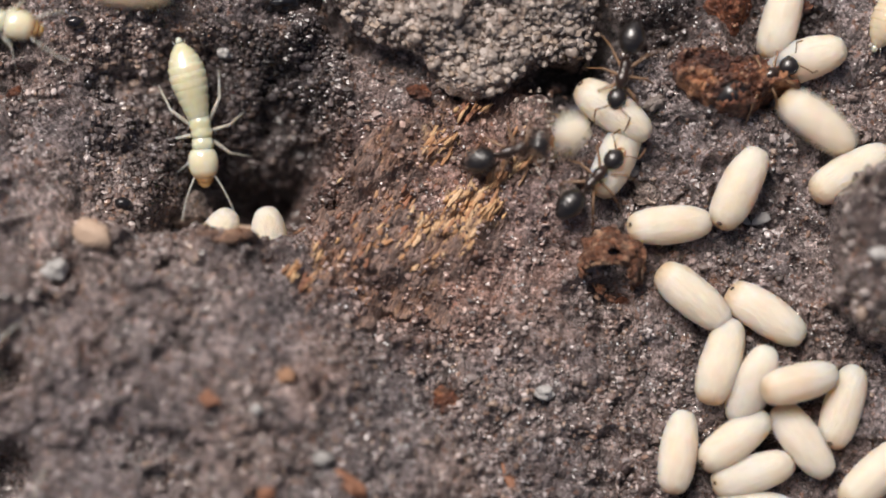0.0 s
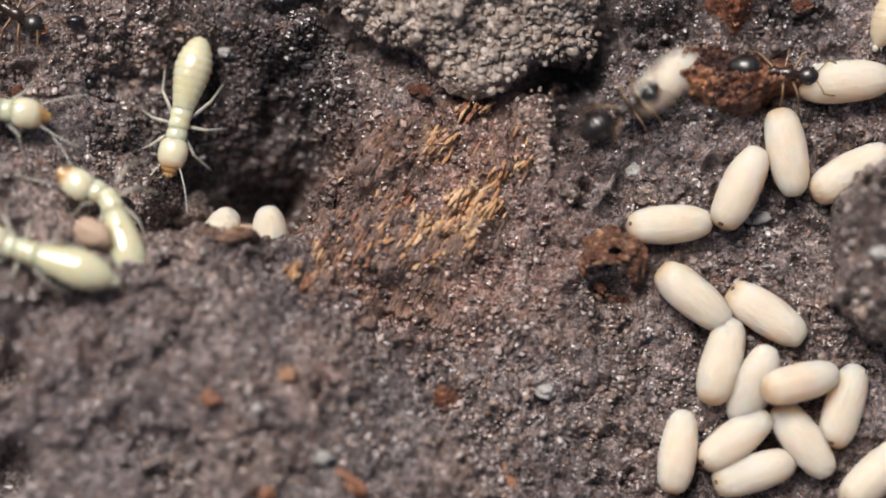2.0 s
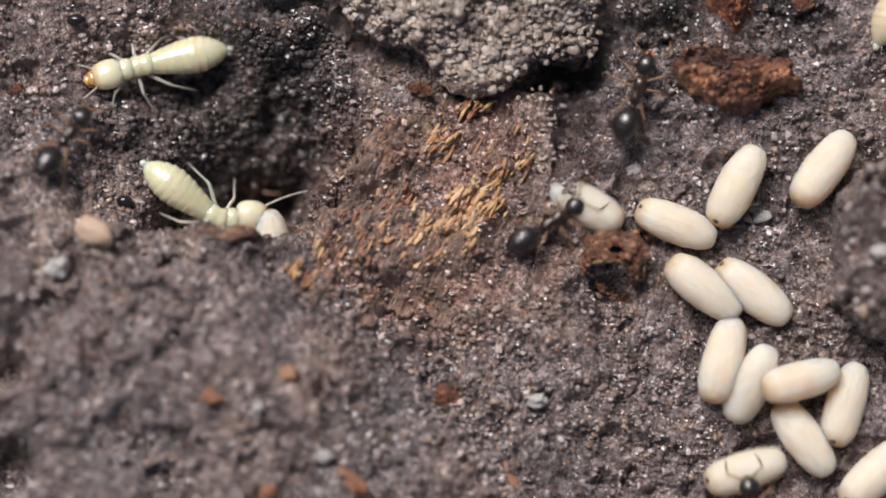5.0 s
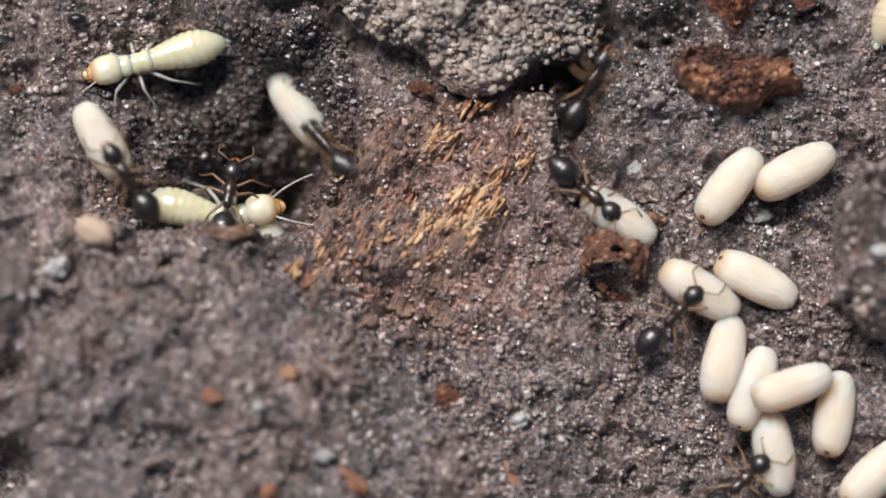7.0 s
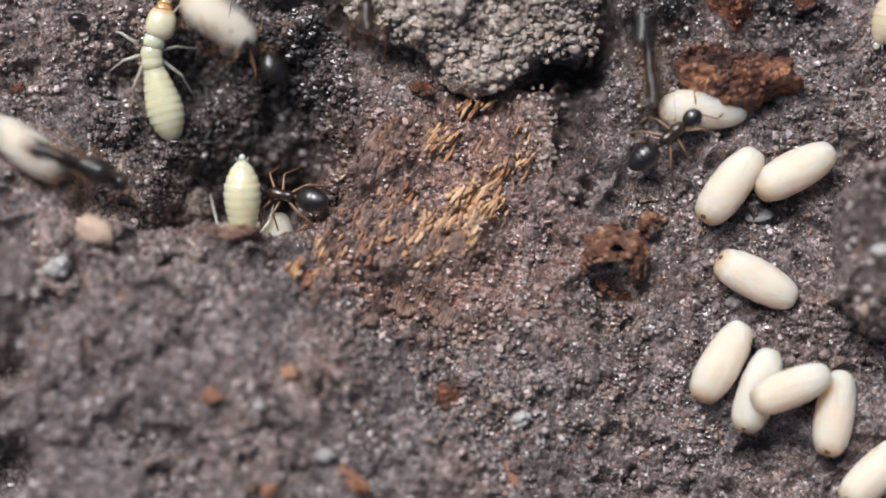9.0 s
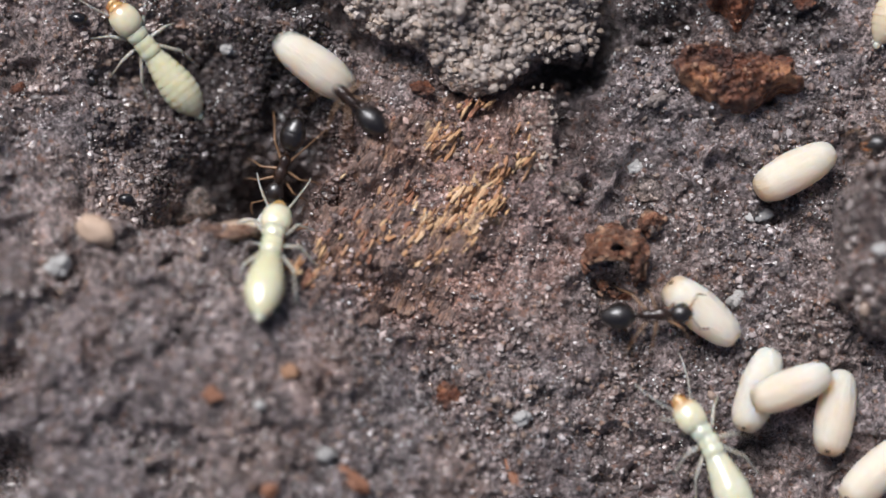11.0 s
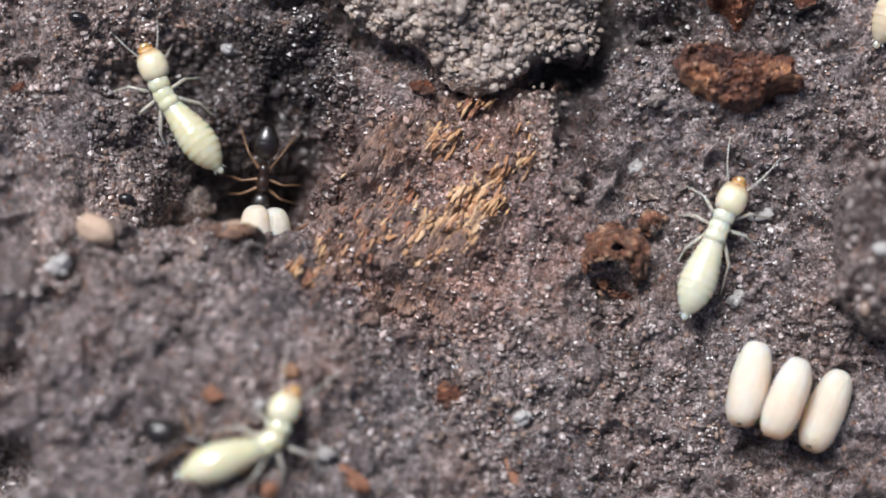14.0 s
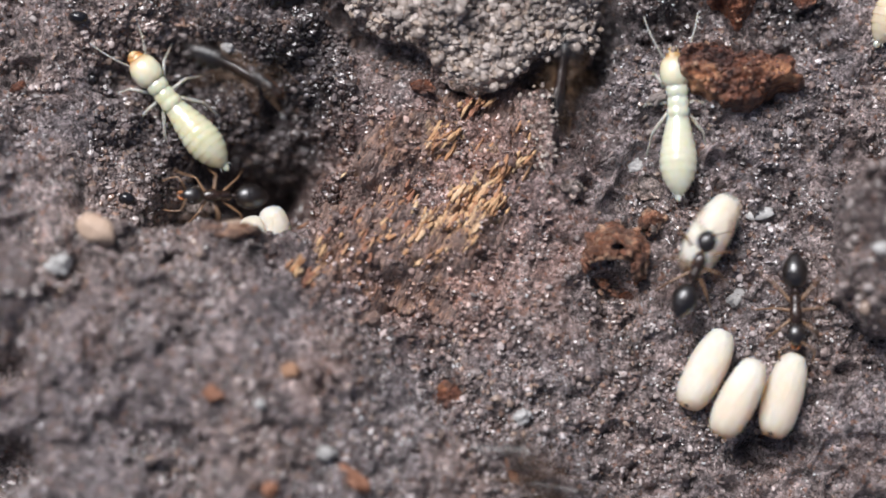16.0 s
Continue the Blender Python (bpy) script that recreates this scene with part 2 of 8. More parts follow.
ORANGE = speck_material("orange_grain", [(0.38, 0.205, 0.115), (0.31, 0.14, 0.078)], 0.5, mottle=0.75)
QUARTZ = speck_material("pale_quartz", [(0.55, 0.53, 0.51), (0.46, 0.44, 0.42)], 0.15, trans=0.15, mottle=0.45)
GREYSTONE = speck_material("grey_stone", [(0.32, 0.27, 0.245), (0.24, 0.20, 0.18)], 0.5)
TANGRAIN = speck_material("tan_grain", [(0.58, 0.42, 0.31), (0.55, 0.39, 0.28)], 0.5)
# Pale speck colours stand in for the bright glints on wet soil.
GLINT = speck_material("painted_pale_glints", [(0.62, 0.60, 0.60), (0.40, 0.37, 0.36), (0.75, 0.74, 0.74), (0.85, 0.84, 0.84)], 0.05, True)


def glossy_material(name, color, rough=0.15, tint=None, coat=0.4, sub=0.0):
    m, nt, b = material(name, rough, coat=coat, sub=sub, sub_mm=0.25)
    co = mm_coords(nt)
    f, fine = noise_tex(nt, co, 2.2, 3), noise_tex(nt, co, 22.0, 3)
    nt.links.new(ramp(nt, f, [(0.3, color), (0.7, tint or tuple(min(1, 1.7 * v) for v in color))]), b.inputs["Base Color"])
    nt.links.new(grey(nt, fine, rough * 0.7, rough * 1.5), b.inputs["Roughness"])
    bump(nt, b, fine, 0.012)
    return m


BLACK = glossy_material("black_shell", (0.008, 0.007, 0.008), 0.18)
ANT = glossy_material("ant_cuticle", (0.006, 0.005, 0.005), 0.30, (0.016, 0.011, 0.009), 0.9)
ANT.node_tree.nodes["Principled BSDF"].inputs["Coat Roughness"].default_value = 0.24
ANTBROWN = glossy_material("brown_black_cuticle", (0.014, 0.008, 0.006), 0.26, (0.040, 0.020, 0.012), 0.5)
ANTLEG = glossy_material("ant_leg_cuticle", (0.13, 0.07, 0.035), 0.3, (0.24, 0.14, 0.075), 0.1)
JAW = glossy_material("reddish_jaw", (0.30, 0.10, 0.03), 0.25, (0.45, 0.18, 0.06))
TLEG = glossy_material("clear_leg_cuticle", (0.54, 0.51, 0.44), 0.25, (0.70, 0.66, 0.58), 0.3, 0.6)
TLEG.node_tree.nodes["Principled BSDF"].inputs["Transmission Weight"].default_value = 0.45


def body_material(name, a, c, tip=None, rough=0.28, sub=1.0, grain=3.0, coat=0.25):
    m, nt, b = material(name, rough, coat=coat, sub=sub, sub_mm=0.7)
    co = mm_coords(nt)
    f, fine = noise_tex(nt, co, grain * 0.4, 3), noise_tex(nt, co, grain * 5, 3)
    b.inputs["Coat IOR"].default_value, b.inputs["Coat Roughness"].default_value = 1.8, 0.06
    col = ramp(nt, f, [(0.3, a), (0.7, c)])
    if tip:
        sx = nt.nodes.new("ShaderNodeSeparateXYZ")
        nt.links.new(co, sx.inputs[0])
        mr = nt.nodes.new("ShaderNodeMapRange")
        mr.inputs["From Min"].default_value, mr.inputs["From Max"].default_value = tip[0], tip[1]
        nt.links.new(sx.outputs["X"], mr.inputs["Value"])
        col = mix(nt, mr.outputs[0], col, tip[2])
    nt.links.new(col, b.inputs["Base Color"])
    bump(nt, b, fine, 0.012)
    return m


def pupa_material():
    """Silk case: whitish with peach and faintly wrinkled patches, each pupa a little paler or warmer."""
    m, nt, b = material("silk_pupa_case", 0.38, sub=1.0, sub_mm=1.6, specular=0.4)
    co = mm_coords(nt)
    info = nt.nodes.new("ShaderNodeObjectInfo")
    shift = nt.nodes.new("ShaderNodeVectorMath")
    shift.operation = "MULTIPLY_ADD"
    nt.links.new(info.outputs["Random"], shift.inputs[0])
    shift.inputs[1].default_value = (40, 40, 40)
    nt.links.new(co, shift.inputs[2])
    long = nt.nodes.new("ShaderNodeMapping")
    long.inputs["Scale"].default_value = (0.45, 1.6, 1.6)
    nt.links.new(shift.outputs[0], long.inputs["Vector"])
    soft, wrinkle, fine = noise_tex(nt, shift.outputs[0], 0.6, 4, 0.6), noise_tex(nt, long.outputs[0], 2.6, 5, 0.7), noise_tex(nt, shift.outputs[0], 14.0, 3)
    c = ramp(nt, soft, [(0.32, (0.79, 0.63, 0.495)), (0.50, (0.83, 0.70, 0.58)), (0.68, (0.845, 0.75, 0.66))])
    c = mix(nt, grey(nt, info.outputs["Random"], 0.0, 0.35), c, (0.82, 0.70, 0.58))
    c = mix(nt, ramp(nt, fine, [(0.72, (0, 0, 0)), (0.78, (0.35, 0.35, 0.35))]), c, (0.40, 0.30, 0.22))
    c = mix(nt, 0.22, c, ramp(nt, wrinkle, [(0.3, (0.72, 0.66, 0.6)), (0.6, (1, 1, 1))]), "MULTIPLY")
    # the blunt hind end is stained tan
    sx = nt.nodes.new("ShaderNodeSeparateXYZ")
    nt.links.new(co, sx.inputs[0])
    end = nt.nodes.new("ShaderNodeMapRange")
    end.inputs["From Min"].default_value, end.inputs["From Max"].default_value = -0.95, -1.42
    end.inputs["To Max"].default_value = 0.8
    nt.links.new(add_up(nt, sx.outputs["X"], wrinkle, 0.25), end.inputs["Value"])
    c = mix(nt, end.outputs[0], c, (0.55, 0.36, 0.20))
    nt.links.new(c, b.inputs["Base Color"])
    nt.links.new(grey(nt, wrinkle, 0.30, 0.55), b.inputs["Roughness"])
    bump(nt, b, add_up(nt, wrinkle, fine, 0.22), 0.20)
    return m


PUPA = pupa_material()
SPOT = glossy_material("dark_pupa_tip", (0.05, 0.03, 0.02), 0.5)
TBODY = body_material("pale_termite_body", (0.63, 0.60, 0.39), (0.72, 0.695, 0.51), rough=0.14, coat=1.0)
TPALE = body_material("milky_termite_body", (0.63, 0.62, 0.46), (0.72, 0.71, 0.565), rough=0.14, coat=1.0)
TCREAM = body_material("cream_termite_body", (0.60, 0.50, 0.36), (0.68, 0.58, 0.43), rough=0.2, coat=1.0)
AMBER = body_material("amber_face", (0.58, 0.27, 0.085), (0.68, 0.36, 0.14), rough=0.2, coat=1.0)
THEAD = body_material("amber_termite_head", (0.66, 0.61, 0.43), (0.74, 0.69, 0.52), (1.78, 2.10, (0.62, 0.31, 0.11)), rough=0.2, coat=1.0)


# ---- the lie of the land, in millimetres ----
def step(a, b, v):
    s = np.clip((v - a) / (b - a), 0.0, 1.0)
    return s * s * (3 - 2 * s)


def land(x, y):
    """Height of the soil without its crumbs."""
    x, y = np.asarray(x, float), np.asarray(y, float)
    rise = 3.6 * step(0, 1, 0.165 - 0.0417 * x - 0.0815 * y) * np.clip(0.523 - 0.0714 * x, 0, 1)
    rim = 0.12 * np.sin(1.7 * x) + 0.07 * np.sin(4.1 * x + 1)
    pit = step(0.28, 0.60, y + rim) * step(-13.3, -9.6, x + 0.10 * y + 0.55 * np.sin(0.9 * y + 0.5) + 0.22 * np.sin(2.4 * y)) * step(-3.4, -6.0, x - 0.18 * (y - 2) + 0.45 * np.sin(1.3 * y) + 0.2 * np.sin(3.1 * y + 1))
    z = rise - pit * (1.8 * step(8.3, 6.3, y + 0.3 * np.sin(0.9 * x)) + (0.9 * step(5.8, 4.3, y + 0.3 * np.sin(1.4 * x + 1)) + 2.1 * step(4.1, 2.5, y + 0.25 * np.sin(1.1 * x))) * step(-11.2, -8.8, x - 0.3 * y + 0.4 * np.sin(2.1 * y)))
    z -= 1.8 * np.exp(-(((x + 6.5) / 1.35) ** 2 + ((y - 2.2) / 0.8) ** 2) ** 2)
    z += 1.2 * np.exp(-(((x - 16.4) / 1.9) ** 2 + ((y + 0.1) / 3.2) ** 2) ** 2)
    z -= 1.6 * np.exp(-(((x - 4.6 - 0.15 * np.sin(2.2 * y)) / 0.65) ** 2 + ((y - 4.9) / 1.4) ** 2))
    z -= 0.8 * np.exp(-(((x - 7.0) / 2.2) ** 2 + ((y - 7.6) / 0.6) ** 2) ** 2)
    z -= 0.35 * np.exp(-(((x + 1.6) / 1.2) ** 2 + ((y + 2.0) / 0.8) ** 2))
    z -= 3.2 * np.exp(-(((x + 15.3) / 1.5) ** 2 + ((y + 8.1) / 1.1) ** 2) ** 2)
    z += 0.9 * np.exp(-(((x + 15.3) / 1.5) ** 2 + ((y + 2.4) / 1.1) ** 2) ** 2)
    z -= 1.8 * np.exp(-(((x + 15.8) / 1.6) ** 2 + ((y + 4.7) / 0.7) ** 2) ** 2)
    z -= 0.7 * np.exp(-(((x + 5.9) / 1.0) ** 2 + ((y - 8.3) / 0.8) ** 2) ** 2)
    z += 0.18 * np.sin(0.9 * x + 1) * np.sin(0.8 * y + 2)
    z -= 0.8 * np.exp(-(((x - 6.2) / 1.0) ** 2 + ((y + 1.5) / 0.5) ** 2) ** 2)
    return z + 0.14 * np.clip(y, -12, 12)


def lattice(ix, iy, seed):
    """A repeatable random number from 0 to 1 for each lattice cell."""
    h = (ix.astype(np.int64) * 374761393 + iy.astype(np.int64) * 668265263 + seed * 1442695041) & 0x7FFFFFFF
    h = ((h ^ (h >> 13)) * 1274126177) & 0x7FFFFFFF
    return ((h ^ (h >> 16)) & 0xFFFFF) / float(0xFFFFF)


def value_noise(x, y, size, seed):
    x, y = x / size, y / size
    ix, iy = np.floor(x), np.floor(y)
    fx, fy = x - ix, y - iy
    fx, fy = fx * fx * (3 - 2 * fx), fy * fy * (3 - 2 * fy)
    a, b = lattice(ix, iy, seed), lattice(ix + 1, iy, seed)
    c, d = lattice(ix, iy + 1, seed), lattice(ix + 1, iy + 1, seed)
    return (a + (b - a) * fx) * (1 - fy) + (c + (d - c) * fx) * fy - 0.5


def crumb_noise(x, y, size, seed):
    """Rounded crumbs of about that size: 1 on their tops, 0 in the chinks between them."""
    x, y = x / size, y / size
    ix, iy = np.floor(x), np.floor(y)
    best = np.full(np.shape(x), 9.0)
    for ox in (-1, 0, 1):
        for oy in (-1, 0, 1):
            cx, cy = ix + ox, iy + oy
            px, py = cx + lattice(cx, cy, seed), cy + lattice(cx, cy, seed + 7)
            w = 0.7 + 0.7 * lattice(cx, cy, seed + 13)
            best = np.minimum(best, ((x - px) ** 2 + (y - py) ** 2) * w)
    return np.sqrt(np.clip(1 - best, 0, 1))


def crumbs(x, y):
    rough = 0.5 + 1.0 * np.clip(value_noise(x, y, 2.3, 31) + 0.5, 0, 1)
    wx = x + 0.35 * value_noise(x, y, 0.6, 41)
    wy = y + 0.35 * value_noise(x, y, 0.6, 43)
    clods = crumb_noise(wx + 0.3 * value_noise(x, y, 1.2, 47), wy, 1.45, 9) * np.clip(0.35 + 1.5 * value_noise(x, y, 4.5, 33), 0.05, 1)
    z = 0.45 * value_noise(x, y, 1.7, 3) + 0.26 * value_noise(x, y, 0.7, 5) + 0.55 * clods
    z = z + rough * (0.34 * crumb_noise(wx, wy, 0.75, 11) + 0.27 * crumb_noise(wx, wy, 0.36, 17) + 0.13 * crumb_noise(x, y, 0.18, 19)) - 0.52
    z = z + 0.34 * value_noise(x, y, 3.3, 205) + 0.22 * value_noise(wx, wy, 1.0, 206)
    z = z - 0.50 * step(0.70, 0.96, crumb_noise(wx, wy, 0.85, 201)) * step(0.0, 0.14, value_noise(x, y, 1.9, 203))
    crack = value_noise(wx, wy, 1.5, 207) + 0.35 * value_noise(wx, wy, 0.5, 208)
    z = z - 0.28 * np.exp(-(crack / 0.05) ** 2) * step(-0.05, 0.15, value_noise(x, y, 2.9, 209))
    return z + 0.09 * value_noise(x, y, 0.11, 23)


def inside(px, py, outline):
    """How far a point lies inside an outline (below 0: outside)."""
    best, odd = np.full(px.shape, 1e9), np.zeros(px.shape, bool)
    for (ax, ay), (bx, by) in zip(outline, outline[1:] + outline[:1]):
        ex, ey = bx - ax, by - ay
        s = np.clip(((px - ax) * ex + (py - ay) * ey) / (ex * ex + ey * ey), 0, 1)
        best = np.minimum(best, np.hypot(px - ax - s * ex, py - ay - s * ey))
        odd ^= ((ay > py) != (by > py)) & (px < ex * (py - ay) / (ey if abs(ey) > 1e-9 else 1e-9) + ax)
    return np.where(odd, best, -best)


CLUMP = [(-4.51, 10.41), (-3.80, 8.52), (-3.00, 7.60), (-1.79, 7.03), (-0.78, 6.69), (0.02, 5.69), (1.12, 5.11), (2.13, 5.30), (3.03, 6.11), (4.15, 6.58), (5.35, 6.56), (5.70, 7.95), (5.35, 9.21), (5.25, 10.59)]


def soil(x, y):
    """The land with its crumbs; the burrow's walls are cloddier, and a chink runs under the crust's edge."""
    burrow = np.exp(-(((x + 7.6) / 4.2) ** 2 + ((y - 4.6) / 3.4) ** 2) ** 2)
    chink = np.exp(-((inside(x, y, CLUMP) + 0.15) / 0.5) ** 2) * (0.9 + 1.1 * step(1.8, 3.2, x) + 0.7 * step(-2.4, -3.4, x))
    return land(x, y) + crumbs(x, y) - chink + burrow * (0.42 * crumb_noise(x + 0.4 * value_noise(x, y, 0.9, 101), y, 1.05, 103) + 0.4 * value_noise(x, y, 0.8, 105) - 0.30)


# ---- mesh helpers: all take millimetres ----
def mesh_from(name, verts, faces, material_=None, smooth=True):
    me = bpy.data.meshes.new(name)
    verts = np.asarray(verts, np.float32) * MM
    if isinstance(faces, np.ndarray):
        n, k = faces.shape
        me.vertices.add(len(verts))
        me.vertices.foreach_set("co", verts.ravel())
        me.loops.add(n * k)
        me.loops.foreach_set("vertex_index", faces.astype(np.int32).ravel())
        me.polygons.add(n)
        me.polygons.foreach_set("loop_start", np.arange(0, n * k, k, dtype=np.int32))
        me.update(calc_edges=True)
    else:
        me.from_pydata(verts.tolist(), [], faces)
    me.polygons.foreach_set("use_smooth", np.full(len(me.polygons), smooth))
    if material_:
        me.materials.append(material_)
    me.update()
    return me


class Form:
    """Gathers tubes and rounded forms into one mesh."""

    def __init__(self):
        self.v, self.f = [], []

    def loft(self, rings, closed=True):
        """Rings of equal length, skinned one after the other, with capped ends."""
        base, k = len(self.v), len(rings[0])
        for r in rings:
            self.v.extend(tuple(p) for p in r)
        for i in range(len(rings) - 1):
            for j in range(k):
                a, b = base + i * k + j, base + i * k + (j + 1) % k
                self.f.append((a, b, b + k, a + k))
        if closed:
            self.f.append(tuple(range(base + k - 1, base - 1, -1)))
            self.f.append(tuple(range(base + (len(rings) - 1) * k, base + len(rings) * k)))
        return self

    def turned(self, profile, seg=16, flat=0.9):
        """A form turned about the x axis: rows of x, half width, height of the axis; flat squeezes its height."""
        return self.loft([[(x, r * math.cos(2 * math.pi * j / seg), zc + flat * r * math.sin(2 * math.pi * j / seg)) for j in range(seg)]
                          for x, r, zc in profile])

    def egg(self, centre, radii, seg=16, rings=11, nose=0.0):
        """An egg along x; nose above 0 narrows its front."""
        rows = []
        for i in range(rings):
            a = math.pi * (0.03 + 0.94 * i / (rings - 1))
            c, s = -math.cos(a), math.sin(a)
            s *= 1 - nose * max(0, c)
            rows.append([(centre[0] + radii[0] * c, centre[1] + radii[1] * s * math.cos(2 * math.pi * j / seg),
                          centre[2] + radii[2] * s * math.sin(2 * math.pi * j / seg)) for j in range(seg)])
        return self.loft(rows)

    def tube(self, points, radii, seg=7):
        pts = [Vector(p) for p in points]
        rows, side = [], None
        for i, p in enumerate(pts):
            d = (pts[min(i + 1, len(pts) - 1)] - pts[max(i - 1, 0)]).normalized()
            side = d.orthogonal().normalized() if side is None else (side - d * side.dot(d)).normalized()
            up = d.cross(side)
            rows.append([p + radii[i] * (side * math.cos(2 * math.pi * j / seg) + up * math.sin(2 * math.pi * j / seg)) for j in range(seg)])
        return self.loft(rows)

    def mesh(self, name, material_):
        return mesh_from(name, self.v, self.f, material_)


def part(name, form, material_, parent, label="", m=None):
    ob = new(name, form.mesh(name, material_) if isinstance(form, Form) else form)
    ob.parent = parent
    if m:
        ob.matrix_basis = m
    return tagged(ob, label)


def at(x, y, z, turn=0.0, tilt=0.0):
    """Millimetres; turned about the plumb line, then the front tilted up."""
    return pose(x * MM, y * MM, z * MM, 0, -tilt, turn)


# ---- ground ----
def spread(a, b, fine):
    core = np.arange(a, b + fine / 2, fine)
    ring = fine * np.cumsum(1.42 ** np.arange(1, 38))
    return np.concatenate([(a - ring)[::-1], core, b + ring])


def grid_mesh(name, xs, ys, height, material_):
    gx, gy = np.meshgrid(xs, ys)
    v = np.stack([gx, gy, height(gx, gy)], -1).reshape(-1, 3)
    nx, ny = len(xs), len(ys)
    idx = np.arange(nx * ny).reshape(ny, nx)
    f = np.stack([idx[:-1, :-1], idx[:-1, 1:], idx[1:, 1:], idx[1:, :-1]], -1).reshape(-1, 4)
    return mesh_from(name, v, f, material_)


ground = new("ground", grid_mesh("ground", spread(-17.5, 17.5, 0.05), spread(-10.5, 10.8, 0.05), soil, SOIL))
tagged(ground, "dark grey-brown crumbly damp soil with a burrow", "soil", kind="structure")


# ---- crusts, wood and bark that lie in the soil ----
def slab(outline, top, steep, material_, fine=0.05, ragged=0.35, seed=1, deep=0.8, name="slab", lift=0.0, tuck=0.0):
    """A lump with a ragged outline, rooted in the soil. lift: the share of its height that stands sheer; tuck: how far its foot recedes under the brim."""
    ox, oy = [p[0] for p in outline], [p[1] for p in outline]
    xs, ys = np.arange(min(ox) - 0.6, max(ox) + 0.6, fine), np.arange(min(oy) - 0.6, max(oy) + 0.6, fine)
    gx, gy = np.meshgrid(xs, ys)
    reach = inside(gx, gy, outline)
    d = reach + ragged * (1.4 * value_noise(gx, gy, 0.9, seed) + 0.8 * value_noise(gx, gy, 0.3, seed + 1))
    brim = top(gx, gy, np.clip(d, 0, 9)) * (lift + (1 - lift) * step(0.0, steep, d))
    z = land(gx, gy) - deep + (deep + brim) * step(-0.35, 0.0, d)
    dy, dx = np.gradient(reach, fine)
    under = tuck * np.clip(-d / 0.35, 0, 1)
    keep = d > -0.35
    idx = np.arange(gx.size).reshape(gx.shape)
    q = keep[:-1, :-1] & keep[:-1, 1:] & keep[1:, 1:] & keep[1:, :-1]
    f = np.stack([idx[:-1, :-1], idx[:-1, 1:], idx[1:, 1:], idx[1:, :-1]], -1)[q]
    used, inv = np.unique(f, return_inverse=True)
    v = np.stack([gx + under * dx, gy + under * dy, z], -1).reshape(-1, 3)[used]
    return mesh_from(name, v, inv.reshape(-1, 4), material_)


def clump_top(x, y, d):
    return 1.15 + 0.2 * step(0, 1.6, d) - 0.02 * x + 0.9 * crumbs(x + 40, y) + 0.7 * value_noise(x, y, 1.1, 79) + 0.35 * value_noise(x, y, 0.45, 78)


clump = new("soil_clump", slab(CLUMP, clump_top, 0.5, CRUST, seed=51, deep=2.2, name="soil_clump", lift=0.65, tuck=0.8))
tagged(clump, "raised pale grey crust of dry crumbled soil", "soil clump")

WOODLINE = [(2.43, 5.50), (3.85, 5.52), (4.04, 4.07), (3.62, 2.19), (2.92, 0.23), (1.91, -1.61), (0.32, -2.45), (-1.67, -2.15), (-3.61, -2.85), (-5.55, -2.35), (-5.57, -1.32), (-4.83, 0.01),
            (-4.18, 1.59), (-3.40, 3.08), (-2.68, 4.37), (-1.28, 5.10), (0.32, 5.40)]


def wood_top(x, y, d):
    along, across = x * 0.47 + y * 0.88, -x * 0.88 + y * 0.47
    ridges = 0.16 * value_noise(along * 0.28, across, 0.30, 61) + 0.10 * value_noise(along * 0.25, across, 0.14, 63)
    return 0.28 + 0.32 * step(0, 1.6, d) + 0.32 * np.exp(-((x - 1.7) / 1.5) ** 2 - ((y - 2.1) / 1.7) ** 2) + 0.30 * value_noise(x, y, 1.6, 65) + ridges + 0.85 * crumbs(x - 30, y) + 0.45 * np.exp(-((x - 3.25 + 0.08 * (5 - y)) / 0.45) ** 2) * step(0.5, 2.5, y)


wood = new("rotten_wood", slab(WOODLINE, wood_top, 1.5, WOOD, seed=55, ragged=0.75, name="rotten_wood"))
tagged(wood, "rotten reddish-brown wood with ochre fibres in the soil", "wood")


def fibre_bundle(count):
    """Short torn splinters that lie along the grain of the wood."""
    rnd, form = random.Random(5), Form()
    spots = [(-0.58, 0.79) + (0.9, 0.6, 17), (0.72, 1.20) + (0.9, 0.8, 17), (0.02, 3.74) + (0.8, 0.7, 17), (-0.48, -0.45) + (0.7, 0.35, 9), (2.02, 2.61) + (0.7, 0.9, 17),
             (1.08, 0.28) + (0.4, 0.5, 7), (1.32, 0.90) + (0.7, 0.6, 14), (1.92, 1.91) + (0.6, 0.6, 14), (2.42, 2.90) + (0.5, 0.6, 12), (-4.42, -1.01) + (0.9, 0.8, 5), (-2.87, 0.36) + (1.6, 1.1, 5), (-1.88, 2.18) + (1.5, 1.2, 3), (-3.63, -1.79) + (0.9, 0.4, 3),
             (0.92, 4.91) + (0.8, 0.4, 8), (2.92, 3.38) + (0.4, 1.2, 7)]
    for cx, cy, sx, sy, n in spots:
        for _ in range(int(n * count)):
            x, y = cx + rnd.gauss(0, 0.5) * sx, cy + rnd.gauss(0, 0.5) * sy
            z = float(land(x, y) + wood_top(np.array([x]), np.array([y]), np.array([1.2]))[0])
            a, l, w = radians(rnd.gauss(54, 11)), 0.2 + 0.5 * rnd.random() ** 1.6, rnd.uniform(0.04, 0.095)
            dx, dy, lean = math.cos(a) * l / 2, math.sin(a) * l / 2, rnd.uniform(-0.06, 0.08)
            form.tube([(x - dx, y - dy, z - 0.05 - lean), (x + rnd.uniform(-.03, .03), y, z - 0.005), (x + dx, y + dy, z - 0.05 + lean)], [w * 0.5, w, w * 0.45], 5)
    return form


